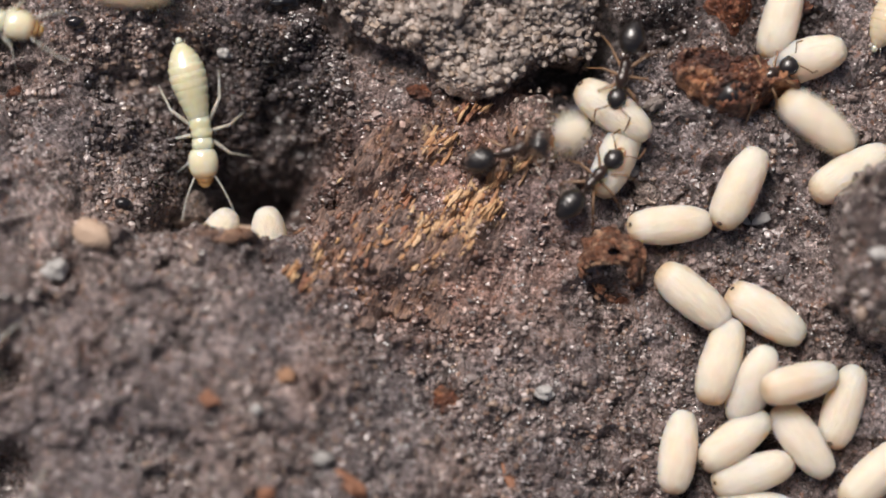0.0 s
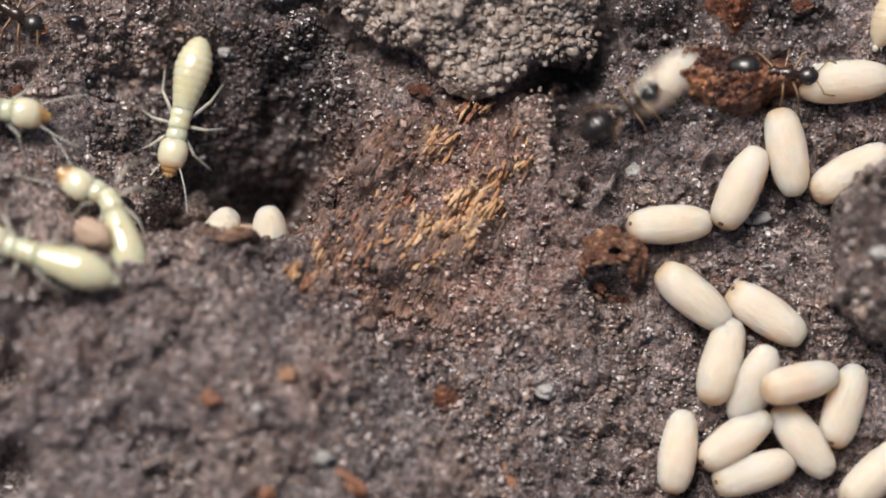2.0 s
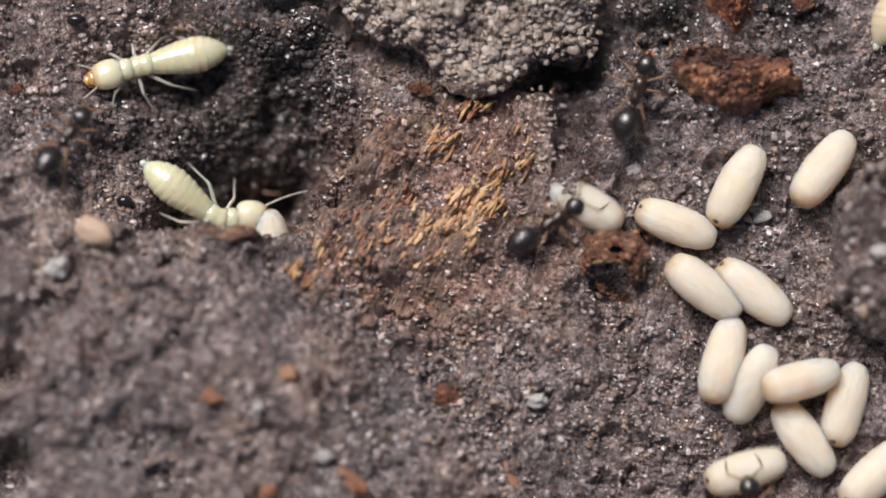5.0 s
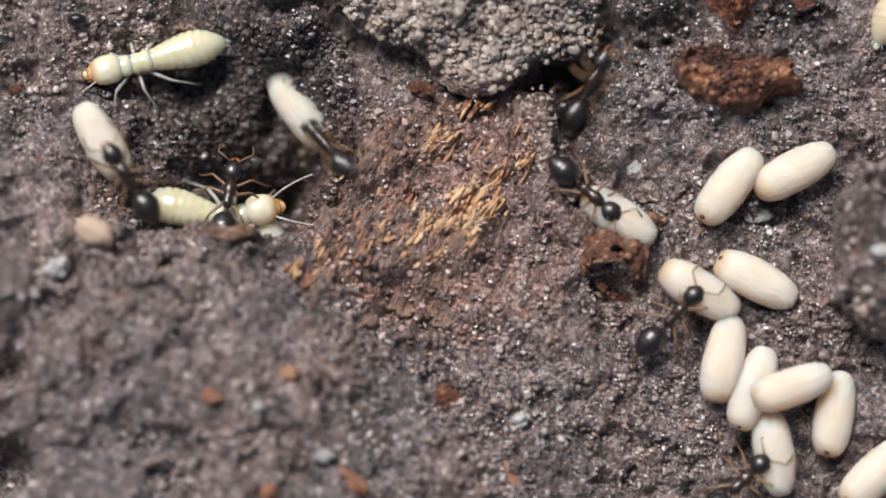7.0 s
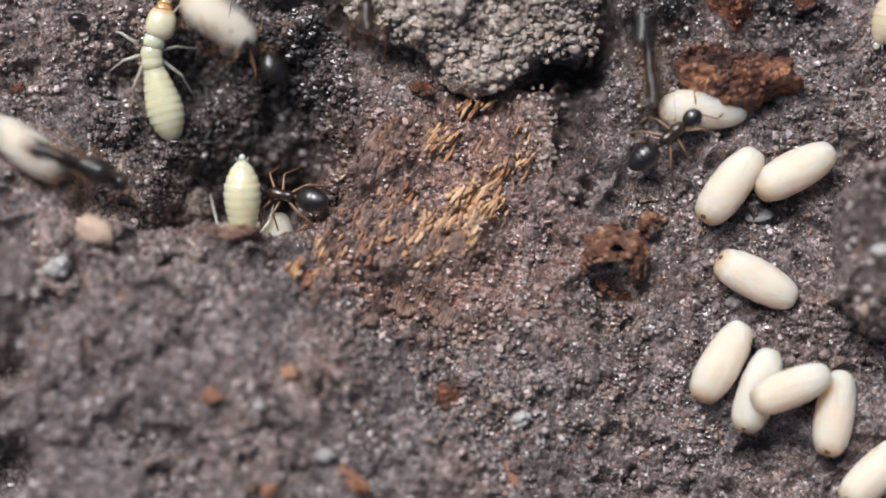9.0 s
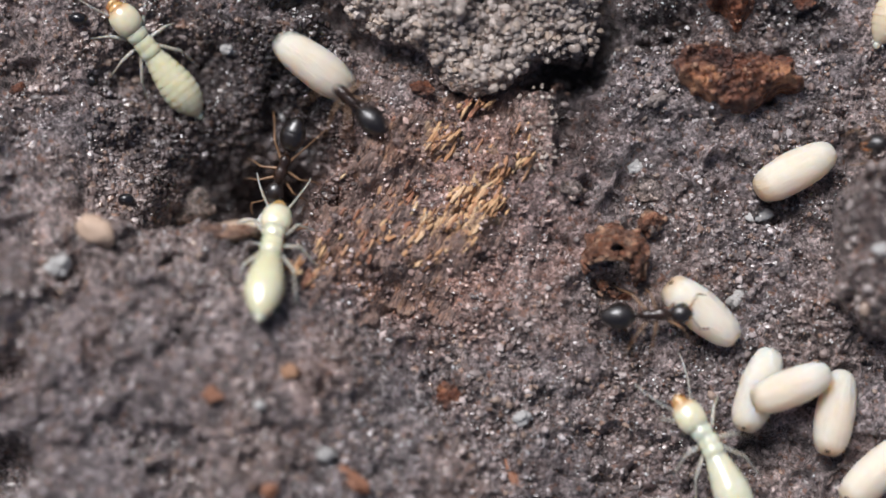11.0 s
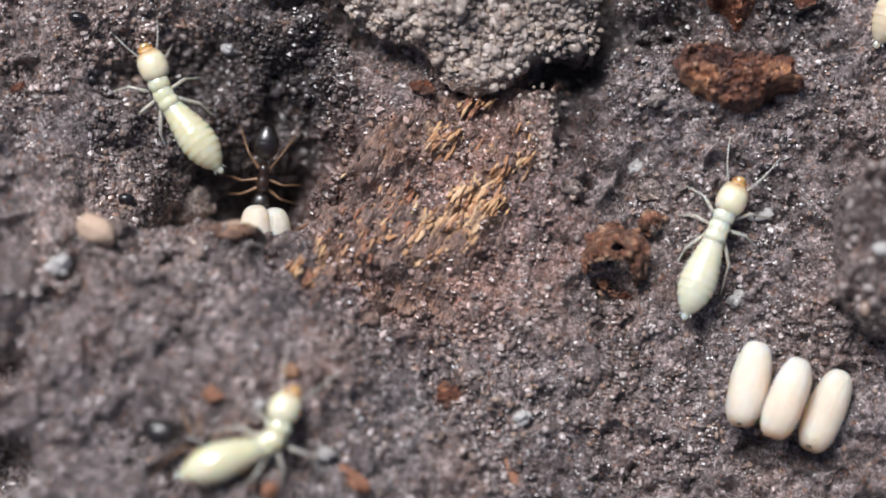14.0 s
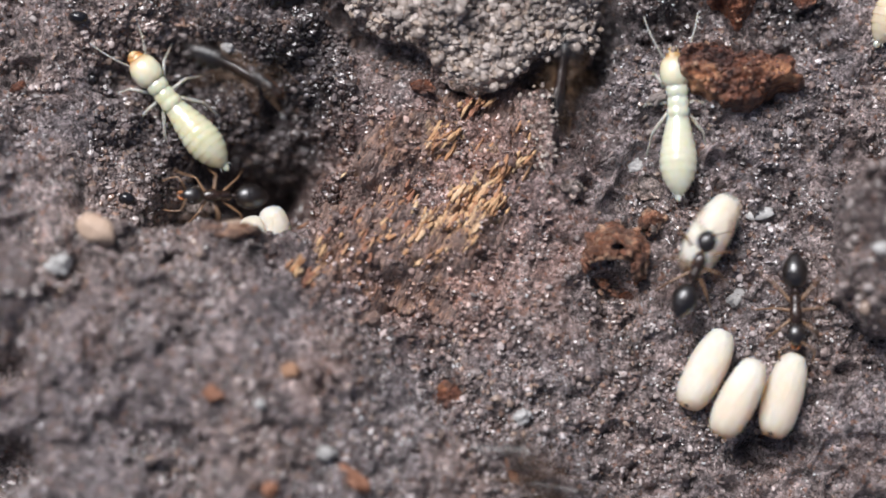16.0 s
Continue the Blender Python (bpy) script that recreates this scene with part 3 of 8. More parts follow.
tagged(part("wood_fibres", fibre_bundle(0.9), FIBRE, wood, "ochre torn wood fibres"), kind="stuff")

BARKLINE = [(8.36, 7.05), (8.26, 5.98), (8.85, 5.24), (9.78, 4.55), (10.64, 4.68), (11.45, 5.09), (12.46, 5.64), (12.22, 6.46), (11.18, 6.80), (10.37, 6.59), (9.60, 6.97)]


def bark_top(x, y, d):
    """A chevron-shaped brim along the front, with a hollow behind it."""
    front = np.where(x < 9.6, 5.95 - 0.30 * (x - 8.3), 5.56 + 0.24 * (x - 9.6))
    ridge = np.exp(-((y - front + 0.15) / 0.42) ** 2)
    return 1.20 + 0.40 * ridge - 0.12 * step(0.1, 0.9, y - front) + 0.35 * value_noise(x, y, 0.7, 81) + 0.28 * value_noise(x, y, 0.25, 82) + 0.24 * value_noise(x, y, 0.11, 84) + 0.22 * crumb_noise(x, y, 0.28, 86) + 0.75 * crumbs(x + 9, y + 9)


bark = new("bark_flake", slab(BARKLINE, bark_top, 0.2, BARK, seed=83, ragged=0.3, name="bark_flake", fine=0.04, lift=0.6, tuck=0.35))
tagged(bark, "small rust-red flake of crumbling bark with a tan broken edge", "bark")
LAYER = [(8.40, 7.00), (8.42, 6.30), (9.00, 6.08), (9.60, 5.90), (10.25, 6.12), (10.95, 6.28), (11.35, 6.62), (10.40, 6.62), (9.60, 6.95)]
part("bark_layer", slab(LAYER, lambda x, y, d: bark_top(x, y, d + 0.3) + 0.16, 0.18, DARKBARK, seed=89, ragged=0.35, fine=0.04, name="bark_layer"), None, bark, "dark purplish outer bark")
BARKTWO = [(9.82, 9.60), (9.73, 8.61), (9.92, 8.00), (10.20, 7.60), (10.62, 7.66), (10.95, 8.10), (11.05, 8.63), (11.10, 9.60)]
bark_two = new("bark_flake", slab(BARKTWO, lambda x, y, d: 0.55 + 0.3 * step(0, 0.5, d) + 0.4 * value_noise(x, y, 0.7, 85) + 0.3 * value_noise(x, y, 0.12, 84) + 0.9 * crumbs(x + 19, y + 9), 0.3, REDBARK, seed=87, ragged=0.35, name="bark_flake", fine=0.04, lift=0.3))
tagged(bark_two, "narrow rust-red bark sliver half buried in soil", "bark")
RIDGE = [(2.45, 5.20), (3.25, 5.45), (3.98, 5.35), (4.02, 4.30), (4.00, 3.20), (3.92, 2.05), (3.55, 1.25), (3.05, 1.80), (2.75, 3.00), (2.60, 4.20)]
ridge_bank = new("soil_ridge", slab(RIDGE, lambda x, y, d: 0.75 + 0.55 * step(2.6, 3.6, x) + 0.35 * value_noise(x, y, 0.6, 185) + 0.8 * crumbs(x + 29, y - 9), 0.2, BANK, seed=187, ragged=0.22, name="soil_ridge", deep=2.0, fine=0.04, lift=0.35, tuck=0.25))
tagged(ridge_bank, "narrow bank of brown sandy soil along the rotten wood", "soil ridge")
RIMWOOD = [(-8.85, 0.22), (-8.32, 0.50), (-7.54, 0.56), (-6.75, 0.50), (-6.25, 0.26), (-6.40, -0.20), (-7.33, -0.42), (-8.30, -0.25)]
rim_wood = new("wood_fragment", slab(RIMWOOD, lambda x, y, d: 0.85 + 0.12 * step(0, 0.3, d) + 0.3 * value_noise(x, y, 0.5, 191) + 0.7 * crumbs(x + 3, y - 19), 0.12, RUSTWOOD, seed=193, ragged=0.10, name="wood_fragment", fine=0.04))
tagged(rim_wood, "rusty brown rotten wood fragment at the burrow rim", "wood")


MOUND = [(16.01, 2.62), (14.82, 2.22), (13.95, 1.61), (13.60, 0.81), (13.62, -0.69), (13.80, -2.10), (14.20, -2.95), (14.90, -3.45), (15.90, -3.70)]


def mound_top(x, y, d):
    return 1.7 + 0.5 * step(0, 1.5, d) + 0.6 * value_noise(x, y, 1.1, 211) + 0.5 * crumb_noise(x + 0.2 * value_noise(x, y, 0.5, 213), y, 0.55, 215) + 0.9 * crumbs(x - 19, y + 7)


mound = new("soil_mound", slab(MOUND, mound_top, 0.5, SOIL, seed=217, ragged=0.4, deep=2.0, name="soil_mound", lift=0.6, tuck=0.4))
tagged(mound, "high crumbly mound of dark grey-brown soil", "soil mound")


def husk_mesh():
    """A broken hollow seed husk: a lumpy roof pierced by two holes, a wide cave below it and a pitted side wall."""
    bm, seg, rings = bmesh.new(), 64, 44
    grid = []
    for i in range(rings):
        a = math.pi * (0.02 + 0.80 * i / (rings - 1))
        row = []
        for j in range(seg):
            b = 2 * math.pi * j / seg
            p = Vector((math.sin(a) * math.cos(b), math.sin(a) * math.sin(b), math.cos(a)))
            n = 0.30 * noise.noise(p * 1.7 + Vector((3, 1, 7))) + 0.20 * noise.noise(p * 4.0) + 0.09 * noise.noise(p * 9.0)
            row.append(bm.verts.new(Vector((p.x * 1.12, p.y * 1.22, p.z * 0.95)) * (1 + n) * MM))
        grid.append(row)
    # holes: place as seen from above (x, y), half width and half depth
    holes = ((-0.20, -0.62, 0.86, 0.60), (-0.02, 0.30, 0.24, 0.13), (0.80, 0.25, 0.08, 0.14))
    for i in range(rings - 1):
        for j in range(seg):
            q = [grid[i][j], grid[i + 1][j], grid[i + 1][(j + 1) % seg], grid[i][(j + 1) % seg]]
            c = sum((v.co for v in q), Vector()) / (4 * MM)
            open_ = any(((c.x - x) / w) ** 4 + ((c.y - y) / h) ** 4 < 1 + 1.3 * noise.noise(c * 3.5) for x, y, w, h in holes) and c.z > -0.75
            if not open_:
                bm.faces.new(q)
    me = bpy.data.meshes.new("seed_husk")
    for v in [v for v in bm.verts if not v.link_faces]:
        bm.verts.remove(v)
    bm.to_mesh(me)
    bm.free()
    me.polygons.foreach_set("use_smooth", np.full(len(me.polygons), True))
    me.materials.append(HUSK)
    return me


hx, hy = (6.05, -0.62)
husk = new("seed_husk", husk_mesh())
husk.matrix_basis = at(hx, hy, float(land(hx, hy)) + 0.72)
shell = husk.modifiers.new("shell", "SOLIDIFY")
shell.thickness, shell.offset = 0.10 * MM, -1.0
part("lip", Form().tube([(-0.92, -0.16, 0.42), (-0.62, -0.08, 0.62), (-0.25, -0.06, 0.76), (0.15, -0.08, 0.74), (0.50, -0.12, 0.60), (0.72, -0.30, 0.42)], [0.05, 0.08, 0.10, 0.09, 0.08, 0.05], 8), LIP, husk, "pale brown curled lip of the husk")
part("rib", Form().tube([(-0.80, 0.35, 0.35), (-0.55, 0.55, 0.55), (-0.15, 0.75, 0.60), (0.30, 0.70, 0.58), (0.70, 0.40, 0.45), (0.98, -0.10, 0.30), (1.02, -0.60, 0.05)], [0.04, 0.08, 0.09, 0.08, 0.09, 0.08, 0.05], 8), LIP, husk, "pale brown rib of the husk")
tagged(husk, "cracked hollow dark brown seed husk on the soil", "seed husk")


# ---- loose stones, grains and black bits ----
def stone_mesh(name, radii, seed, material_, rough=0.22):
    seg, rings = (26, 17) if rough >= 0.4 else (16, 11)
    form, rows = Form(), []
    for i in range(rings):
        a = math.pi * (0.03 + 0.94 * i / (rings - 1))
        row = []
        for j in range(seg):
            b = 2 * math.pi * j / seg
            p = Vector((math.sin(a) * math.cos(b), math.sin(a) * math.sin(b), -math.cos(a)))
            n = 1.3 * noise.noise(p * 1.3 + Vector((seed, 2 * seed, 5))) + 0.6 * noise.noise(p * 3.1 + Vector((seed, 0, 9))) + 0.45 * noise.noise(p * 6.5 + Vector((0, seed, 3)))
            n = 1 + rough * n
            row.append((p.x * radii[0] * n, p.y * radii[1] * n, p.z * radii[2] * n))
        rows.append(row)
    return form.loft(rows).mesh(name, material_)


def stone(name, spot, radii, material_, label, category, turn=0, seed=1, rough=0.45, sink=0.42):
    ob = new(name, stone_mesh(name, radii, seed, material_, rough))
    z = float(soil(np.array([spot[0]]), np.array([spot[1]]))[0]) + radii[2] * (1 - sink)
    ob.matrix_basis = at(spot[0], spot[1], z, turn)
    return tagged(ob, label, category)


stone("orange_grain", (-11.94, -0.06), (0.74, 0.46, 0.42), TANGRAIN, "rounded pale orange grain lying on the soil", "grain", -25, 3, 0.22, 0.6)
stone("white_grain", (-13.24, -1.25), (0.40, 0.38, 0.34), QUARTZ, "small whitish quartz grain on the soil", "grain", 0, 5)
stone("white_grain", (-5.79, 5.14), (0.15, 0.13, 0.12), QUARTZ, "tiny clear quartz grain in the burrow wall", "grain", 0, 6)
stone("orange_grain", (-5.23, -4.94), (0.26, 0.26, 0.2), ORANGE, "small orange crumb on the soil", "grain", 0, 7)
stone("orange_grain", (-7.84, -5.77), (0.34, 0.22, 0.2), ORANGE, "small orange crumb on the soil", "grain", -15, 8)
stone("wood_splinter", (-3.14, -8.48), (0.75, 0.24, 0.2), ORANGE, "orange-brown wood splinter on the soil", "splinter", -38, 9)
stone("wood_splinter", (2.44, -8.10), (0.60, 0.16, 0.15), ORANGE, "thin brown wood splinter on the soil", "splinter", -70, 10)
stone("orange_grain", (-5.87, -8.99), (0.3, 0.26, 0.2), ORANGE, "small orange crumb on the soil", "grain", 0, 12)
stone("white_grain", (10.35, -1.77), (0.34, 0.28, 0.22), QUARTZ, "pale quartz grain on the dark soil", "grain", -30, 13, 0.5)
stone("clear_flake", (11.18, 1.20), (0.50, 0.24, 0.12), QUARTZ, "flat clear mineral flake on the soil", "flake", 8, 14, 0.3)
stone("white_grain", (-4.00, -7.66), (0.36, 0.22, 0.2), QUARTZ, "bluish white grain on the soil", "grain", -10, 15)
stone("white_grain", (-6.25, -6.12), (0.2, 0.17, 0.16), QUARTZ, "small white grain on the soil", "grain", 0, 16)
stone("white_grain", (4.19, 8.05), (0.28, 0.28, 0.24), QUARTZ, "pale round grain on the crust", "grain", 0, 17)
stone("white_grain", (-7.72, 7.25), (0.24, 0.2, 0.18), QUARTZ, "grey translucent grain on the soil", "grain", 0, 18)
mound_grain = stone("white_grain", (14.93, -0.91), (0.3, 0.28, 0.2), QUARTZ, "whitish grain on the dark mound", "grain", 0, 19)
mound_grain.location.z = (float(land(14.93, -0.91)) + float(mound_top(np.array([14.93]), np.array([-0.91]), np.array([1.0]))[0]) + 0.08) * MM
stone("white_grain", (6.74, 2.83), (0.35, 0.25, 0.18), QUARTZ, "pale grain beside the rotten wood", "grain", 20, 20)
stone("soil_crumb", (7.23, 2.07), (0.62, 0.42, 0.34), CRUST, "grey-brown crumb of soil beside the wood", "soil crumb", -20, 21, 0.5)
stone("soil_crumb", (4.48, 1.84), (0.38, 0.3, 0.25), CRUST, "tan soil crumb beside the wood", "soil crumb", -20, 22, 0.5)
stone("soil_crumb", (-9.07, 1.87), (0.75, 0.5, 0.45), CRUST, "grey soil crumb in the burrow mouth", "soil crumb", 15, 23, 0.5)
stone("soil_crumb", (7.41, 0.69), (0.34, 0.3, 0.25), CRUST, "dark brown crumb on the soil", "soil crumb", 15, 24, 0.5)
stone("red_crumb", (-0.78, 5.50), (0.36, 0.3, 0.3), BARK, "red-brown crumb beside the wood", "crumb", 0, 27, 0.5)
stone("red_crumb", (-2.38, 7.88), (0.5, 0.35, 0.3), HUSK, "orange-brown crumb at the crust's edge", "crumb", 0, 28, 0.5)
stone("red_crumb", (-15.01, 5.37), (0.3, 0.2, 0.2), BARK, "red-brown crumb on the soil", "crumb", 0, 29, 0.5)
stone("red_crumb", (12.79, 8.57), (0.34, 0.26, 0.2), BARK, "red-brown crumb on the soil", "crumb", 0, 30, 0.5)
stone("red_crumb", (0.12, -5.39), (0.5, 0.4, 0.2), BARK, "reddish crumb pressed into the soil", "crumb", 0, 31, 0.5, 0.6)
stone("black_bead", (-12.92, 7.87), (0.34, 0.24, 0.24), BLACK, "shiny black round insect remnant on the soil", "insect remnant", 0, 33, 0.08)
stone("black_bead", (-11.20, 1.56), (0.32, 0.24, 0.22), BLACK, "shiny black round insect remnant at the burrow rim", "insect remnant", -10, 34, 0.08)
stone("black_lump", (-5.63, 8.89), (0.62, 0.5, 0.45), BLACK, "bluish black glossy lump in the soil", "insect remnant", 20, 35, 0.5, 0.75)
stone("black_bead", (-12.58, 6.02), (0.26, 0.3, 0.2), BLACK, "dull black insect remnant on the soil", "insect remnant", 20, 36, 0.2)
stone("black_stick", (14.22, 2.04), (0.62, 0.10, 0.10), BLACK, "thin black splinter at the mound's foot", "splinter", 24, 37, 0.15, -0.6)
stone("bark_sliver", (6.59, -1.59), (0.60, 0.17, 0.10), BARK, "red-brown bark sliver below the seed husk", "bark", 18, 41, 0.4)
stone("wood_sliver", (-7.74, 1.33), (1.5, 0.20, 0.10), TANGRAIN, "pale orange wood sliver along the burrow rim", "splinter", 3, 42, 0.5, 0.55)
stone("soil_crumb", (7.31, 0.80), (0.46, 0.40, 0.36), HUSK, "brown crumb of soil beside the seed husk", "soil crumb", 40, 43, 0.6, 0.15)


stone("white_grain", (7.54, 5.05), (0.34, 0.22, 0.2), GREYSTONE, "pale grey grain beside the bark flake", "grain", 35, 44, 0.5)
PEBBLE_A, PEBBLE_B = (3.63, -5.06), (2.69, -6.13)
pebble_moved = stone("white_grain", PEBBLE_A, (0.33, 0.27, 0.24), QUARTZ, "white angular grain that is shoved along the soil", "grain", 0, 40, 0.4)
PEBBLE_A = PEBBLE_A + (float(land(*PEBBLE_A)) + 0.22,)
PEBBLE_B = PEBBLE_B + (float(land(*PEBBLE_B)) + 0.22,)


def scatter(name, count, seed, lo, hi, box, material_, height, power=2.2, smooth=False):
    """Countless tiny angular grains, each a jittered icosahedron, half sunk in what they lie on."""
    rs = np.random.RandomState(seed)
    g = (1 + 5 ** 0.5) / 2
    ico = np.array([(-1, g, 0), (1, g, 0), (-1, -g, 0), (1, -g, 0), (0, -1, g), (0, 1, g), (0, -1, -g), (0, 1, -g), (g, 0, -1), (g, 0, 1), (-g, 0, -1), (-g, 0, 1)])
    ico /= np.linalg.norm(ico[0])
    tri = np.array([(0, 11, 5), (0, 5, 1), (0, 1, 7), (0, 7, 10), (0, 10, 11), (1, 5, 9), (5, 11, 4), (11, 10, 2), (10, 7, 6), (7, 1, 8),
                    (3, 9, 4), (3, 4, 2), (3, 2, 6), (3, 6, 8), (3, 8, 9), (4, 9, 5), (2, 4, 11), (6, 2, 10), (8, 6, 7), (9, 8, 1)])
    x, y = rs.uniform(box[0], box[2], count), rs.uniform(box[1], box[3], count)
    r = lo + (hi - lo) * rs.rand(count) ** power
    z = height(x, y) + 0.25 * r
    v = ico[None] * rs.uniform(0.62, 1.25, (count, 12, 1)) * r[:, None, None] * rs.uniform(0.5, 1.45, (count, 1, 3))
    v += np.stack([x, y, z], -1)[:, None]
    f = tri[None] + 12 * np.arange(count)[:, None, None]
    ob = new(name, mesh_from(name, v.reshape(-1, 3), f.reshape(-1, 3), material_, smooth=smooth))
    return ob


def grain_bed(x, y):
    """The soil, but grains sink out of sight where it is bare and fine."""
    bare = value_noise(x, y, 1.3, 91) + 0.7 * value_noise(x, y, 3.1, 93) + 0.5 * value_noise(x, y, 0.5, 95)
    return soil(x, y) - 0.14 * (bare < 0.02) + 0.03 * (bare > 0.3)


tagged(scatter("soil_grains", 52000, 3, 0.025, 0.145, (-17, -10, 17, 10.3), GRAIN, grain_bed, 3.8), "countless fine dark and pale soil grains", "soil grains", kind="stuff")


tagged(scatter("mineral_glints", 12000, 4, 0.015, 0.06, (-17, -10, 17, 10.3), GLINT, grain_bed, 2.2, True), "countless tiny glossy mineral specks, coloured pale as painted glints", "mineral specks", kind="stuff")


tagged(scatter("burrow_grains", 11000, 12, 0.03, 0.16, (-12.5, 0.6, -3.2, 8.0), GRAIN, soil, 3.0), "countless moist dark crumbs lining the burrow", "soil grains", kind="stuff")


def clump_grains():
    """Grains that lie on the crust alone."""
    def height(x, y):
        d = inside(x, y, CLUMP)
        return np.where(d > 0.25, land(x, y) + clump_top(x, y, np.clip(d, 0, 9)) * (0.65 + 0.35 * step(0.0, 0.5, d)), land(x, y) - 2.0)
    ob = scatter("crust_grains", 5200, 8, 0.04, 0.19, (-5.0, 5.6, 5.6, 10.6), PALEGRAIN, height, 2.4)
    ob.parent = clump
    return ob


tagged(clump_grains(), "pale rounded sand grains", kind="stuff")
wood_grains = scatter("wood_crumbs", 2600, 9, 0.03, 0.12, (-5.8, -2.6, 4.1, 5.6), GRAIN, lambda x, y: np.where(inside(x, y, WOODLINE) > 0.3, land(x, y) + wood_top(x, y, inside(x, y, WOODLINE)), land(x, y) - 1.5))
wood_grains.parent = wood
tagged(wood_grains, "soil grains stuck to the wood", kind="stuff")


# ---- pupae ----
def pupa_mesh(k, seed):
    """An oval silk case, one end blunter, with faint dents."""
    rows, seg = [], 44
    for i in range(57):
        a = math.pi * i / 56
        c, s = -math.cos(a), math.sin(a)
        r = 0.69 * k * (max(s, 0.03) ** 0.62) * (1 - 0.05 * c)
        row = []
        for j in range(seg):
            b = 2 * math.pi * j / seg
            p = Vector((1.50 * k * c, r * math.cos(b), r * 0.95 * math.sin(b)))
            n = 0.045 * noise.noise(p * 0.9 + Vector((seed * 3.1, 0, 0))) + 0.022 * noise.noise(p * 2.6 + Vector((0, seed * 2.7, 0)))
            fold = Vector((p.x * 2.2, p.y * 5.0, p.z * 5.0)) + Vector((seed * 1.3, 0, seed))
            n += 0.016 * abs(noise.noise(fold)) - 0.012 * max(0, 0.12 - abs(noise.noise(fold * 1.7))) / 0.12
            row.append((p.x * (1 + 0.5 * n), p.y * (1 + n), p.z * (1 + n) + 0.05 * k * math.cos(1.4 * c)))
        rows.append(row)
    return Form().loft(rows)


def make_pupa(k, spot, seed):
    ob = new("ant_pupa", pupa_mesh(k, seed).mesh("ant_pupa", PUPA))
    if spot:
        part("tip_spot", Form().egg((-1.37 * k, 0.05, 0.30 * k), (0.10, 0.13, 0.12), 12, 9), SPOT, ob, "dark brown tip spot")
    return tagged(ob, "smooth cream-coloured oval ant pupa on the soil", "ant pupa", "ant pupae")


pupae = [make_pupa(k, i % 2 == 0, i) for i, k in enumerate((1, 1.05, 1.05, 1.05, 1.02, 0.98, 1.02, 1.02, 1, 0.98, 1, 1, 1.05, 1.05, 1.05, 1.05, 1.1, 1, 1.05, 1, 1, 1, 1.05, 1.05, 1.03, 1, 0.98, 0.98, 1))]


# ---- ants ----
def leg_form(points, w, foot=True):
    return Form().tube(points, [w * 0.9, w * 1.15, w * 0.75, w * 0.8, w * 0.45, w * 0.3][:len(points)], 7)


def make_ant(stand):
    """A small black worker, 3 mm long, its thorax at the origin and its head along x, standing that high."""
    ant = new("ant")
    head = part("head", Form().egg((0.95, 0, 0.03), (0.40, 0.35, 0.27), 18, 13, 0.18), ANT, ant)
    for s in (1, -1):
        part("eye", Form().egg((1.02, s * 0.29, 0.13), (0.085, 0.05, 0.07), 10, 7), BLACK, head)
        part("mandible", Form().tube([(1.25, s * 0.13, -0.05), (1.38, s * 0.12, -0.07), (1.47, s * 0.02, -0.08)], [0.06, 0.05, 0.02], 6), JAW, head, "brown jaw")
        part("antenna", Form().tube([(1.20, s * 0.12, 0.12), (1.40, s * 0.42, 0.24), (1.52, s * 0.62, 0.20), (1.78, s * 0.60, 0.05), (2.0, s * 0.52, -0.12)],
                                    [0.03, 0.026, 0.03, 0.034, 0.03], 6), ANTLEG, head, "brown elbowed feeler")
    part("thorax", Form().turned([(-0.52, 0.06, 0), (-0.48, 0.14, 0.02), (-0.30, 0.20, 0.05), (-0.12, 0.17, 0.01), (0.0, 0.19, 0.04), (0.22, 0.24, 0.07), (0.42, 0.20, 0.05),
                                  (0.55, 0.11, 0.02), (0.60, 0.07, 0.02)], 14, 0.95), ANTBROWN, ant, "brown-black thorax")
    part("petiole", Form().turned([(-0.72, 0.07, -0.02), (-0.64, 0.10, 0.03), (-0.56, 0.09, 0.02), (-0.50, 0.06, 0)], 10, 1.2), ANTBROWN, ant)
    rows = []
    for i in range(26):
        a = i / 25
        x = -0.70 - 1.22 * a
        r = 0.47 * math.sin(math.pi * (0.04 + 0.93 * a) ** 0.85) ** 0.62
        r *= 1 - 0.035 * (math.sin(a * 4 * 2 * math.pi) > 0.93)
        rows.append((x, max(r, 0.03), 0.02))
    part("gaster", Form().turned(rows, 20, 0.88), ANT, ant, "glossy black gaster")
    for hip, out, reach in ((0.38, 52, 1.25), (0.08, 95, 1.20), (-0.20, 138, 1.55)):
        for s in (1, -1):
            c, d = math.cos(radians(out)), math.sin(radians(out)) * s
            pts = [(0, 0, 0), (c * 0.15, d * 0.15, -0.08), (c * reach * 0.48, d * reach * 0.48, 0.10), (c * reach * 0.55, d * reach * 0.55, 0.05),
                   (c * reach * 0.90, d * reach * 0.90, -0.74 * stand), (c * reach * 1.10, d * reach * 1.10, -stand)]
            part("leg", leg_form(pts, 0.055), ANTLEG, ant, "thin brown jointed leg", at(hip, s * 0.12, -0.06))
    return tagged(ant, "small glossy black worker ant with brown legs", "ant", "ants")


low_ant, tall_ant = make_ant(0.88), make_ant(1.30)     # tall: those that bestride a pupa
ants = []
for i in range(28):
    kind = tall_ant if i in (0, 1, 2, 3, 4, 5, 6, 7, 8, 9, 11, 12, 13, 24, 25, 26, 27) else low_ant
    ants.append(copy_thing(kind, Matrix()) if kind in ants else kind)


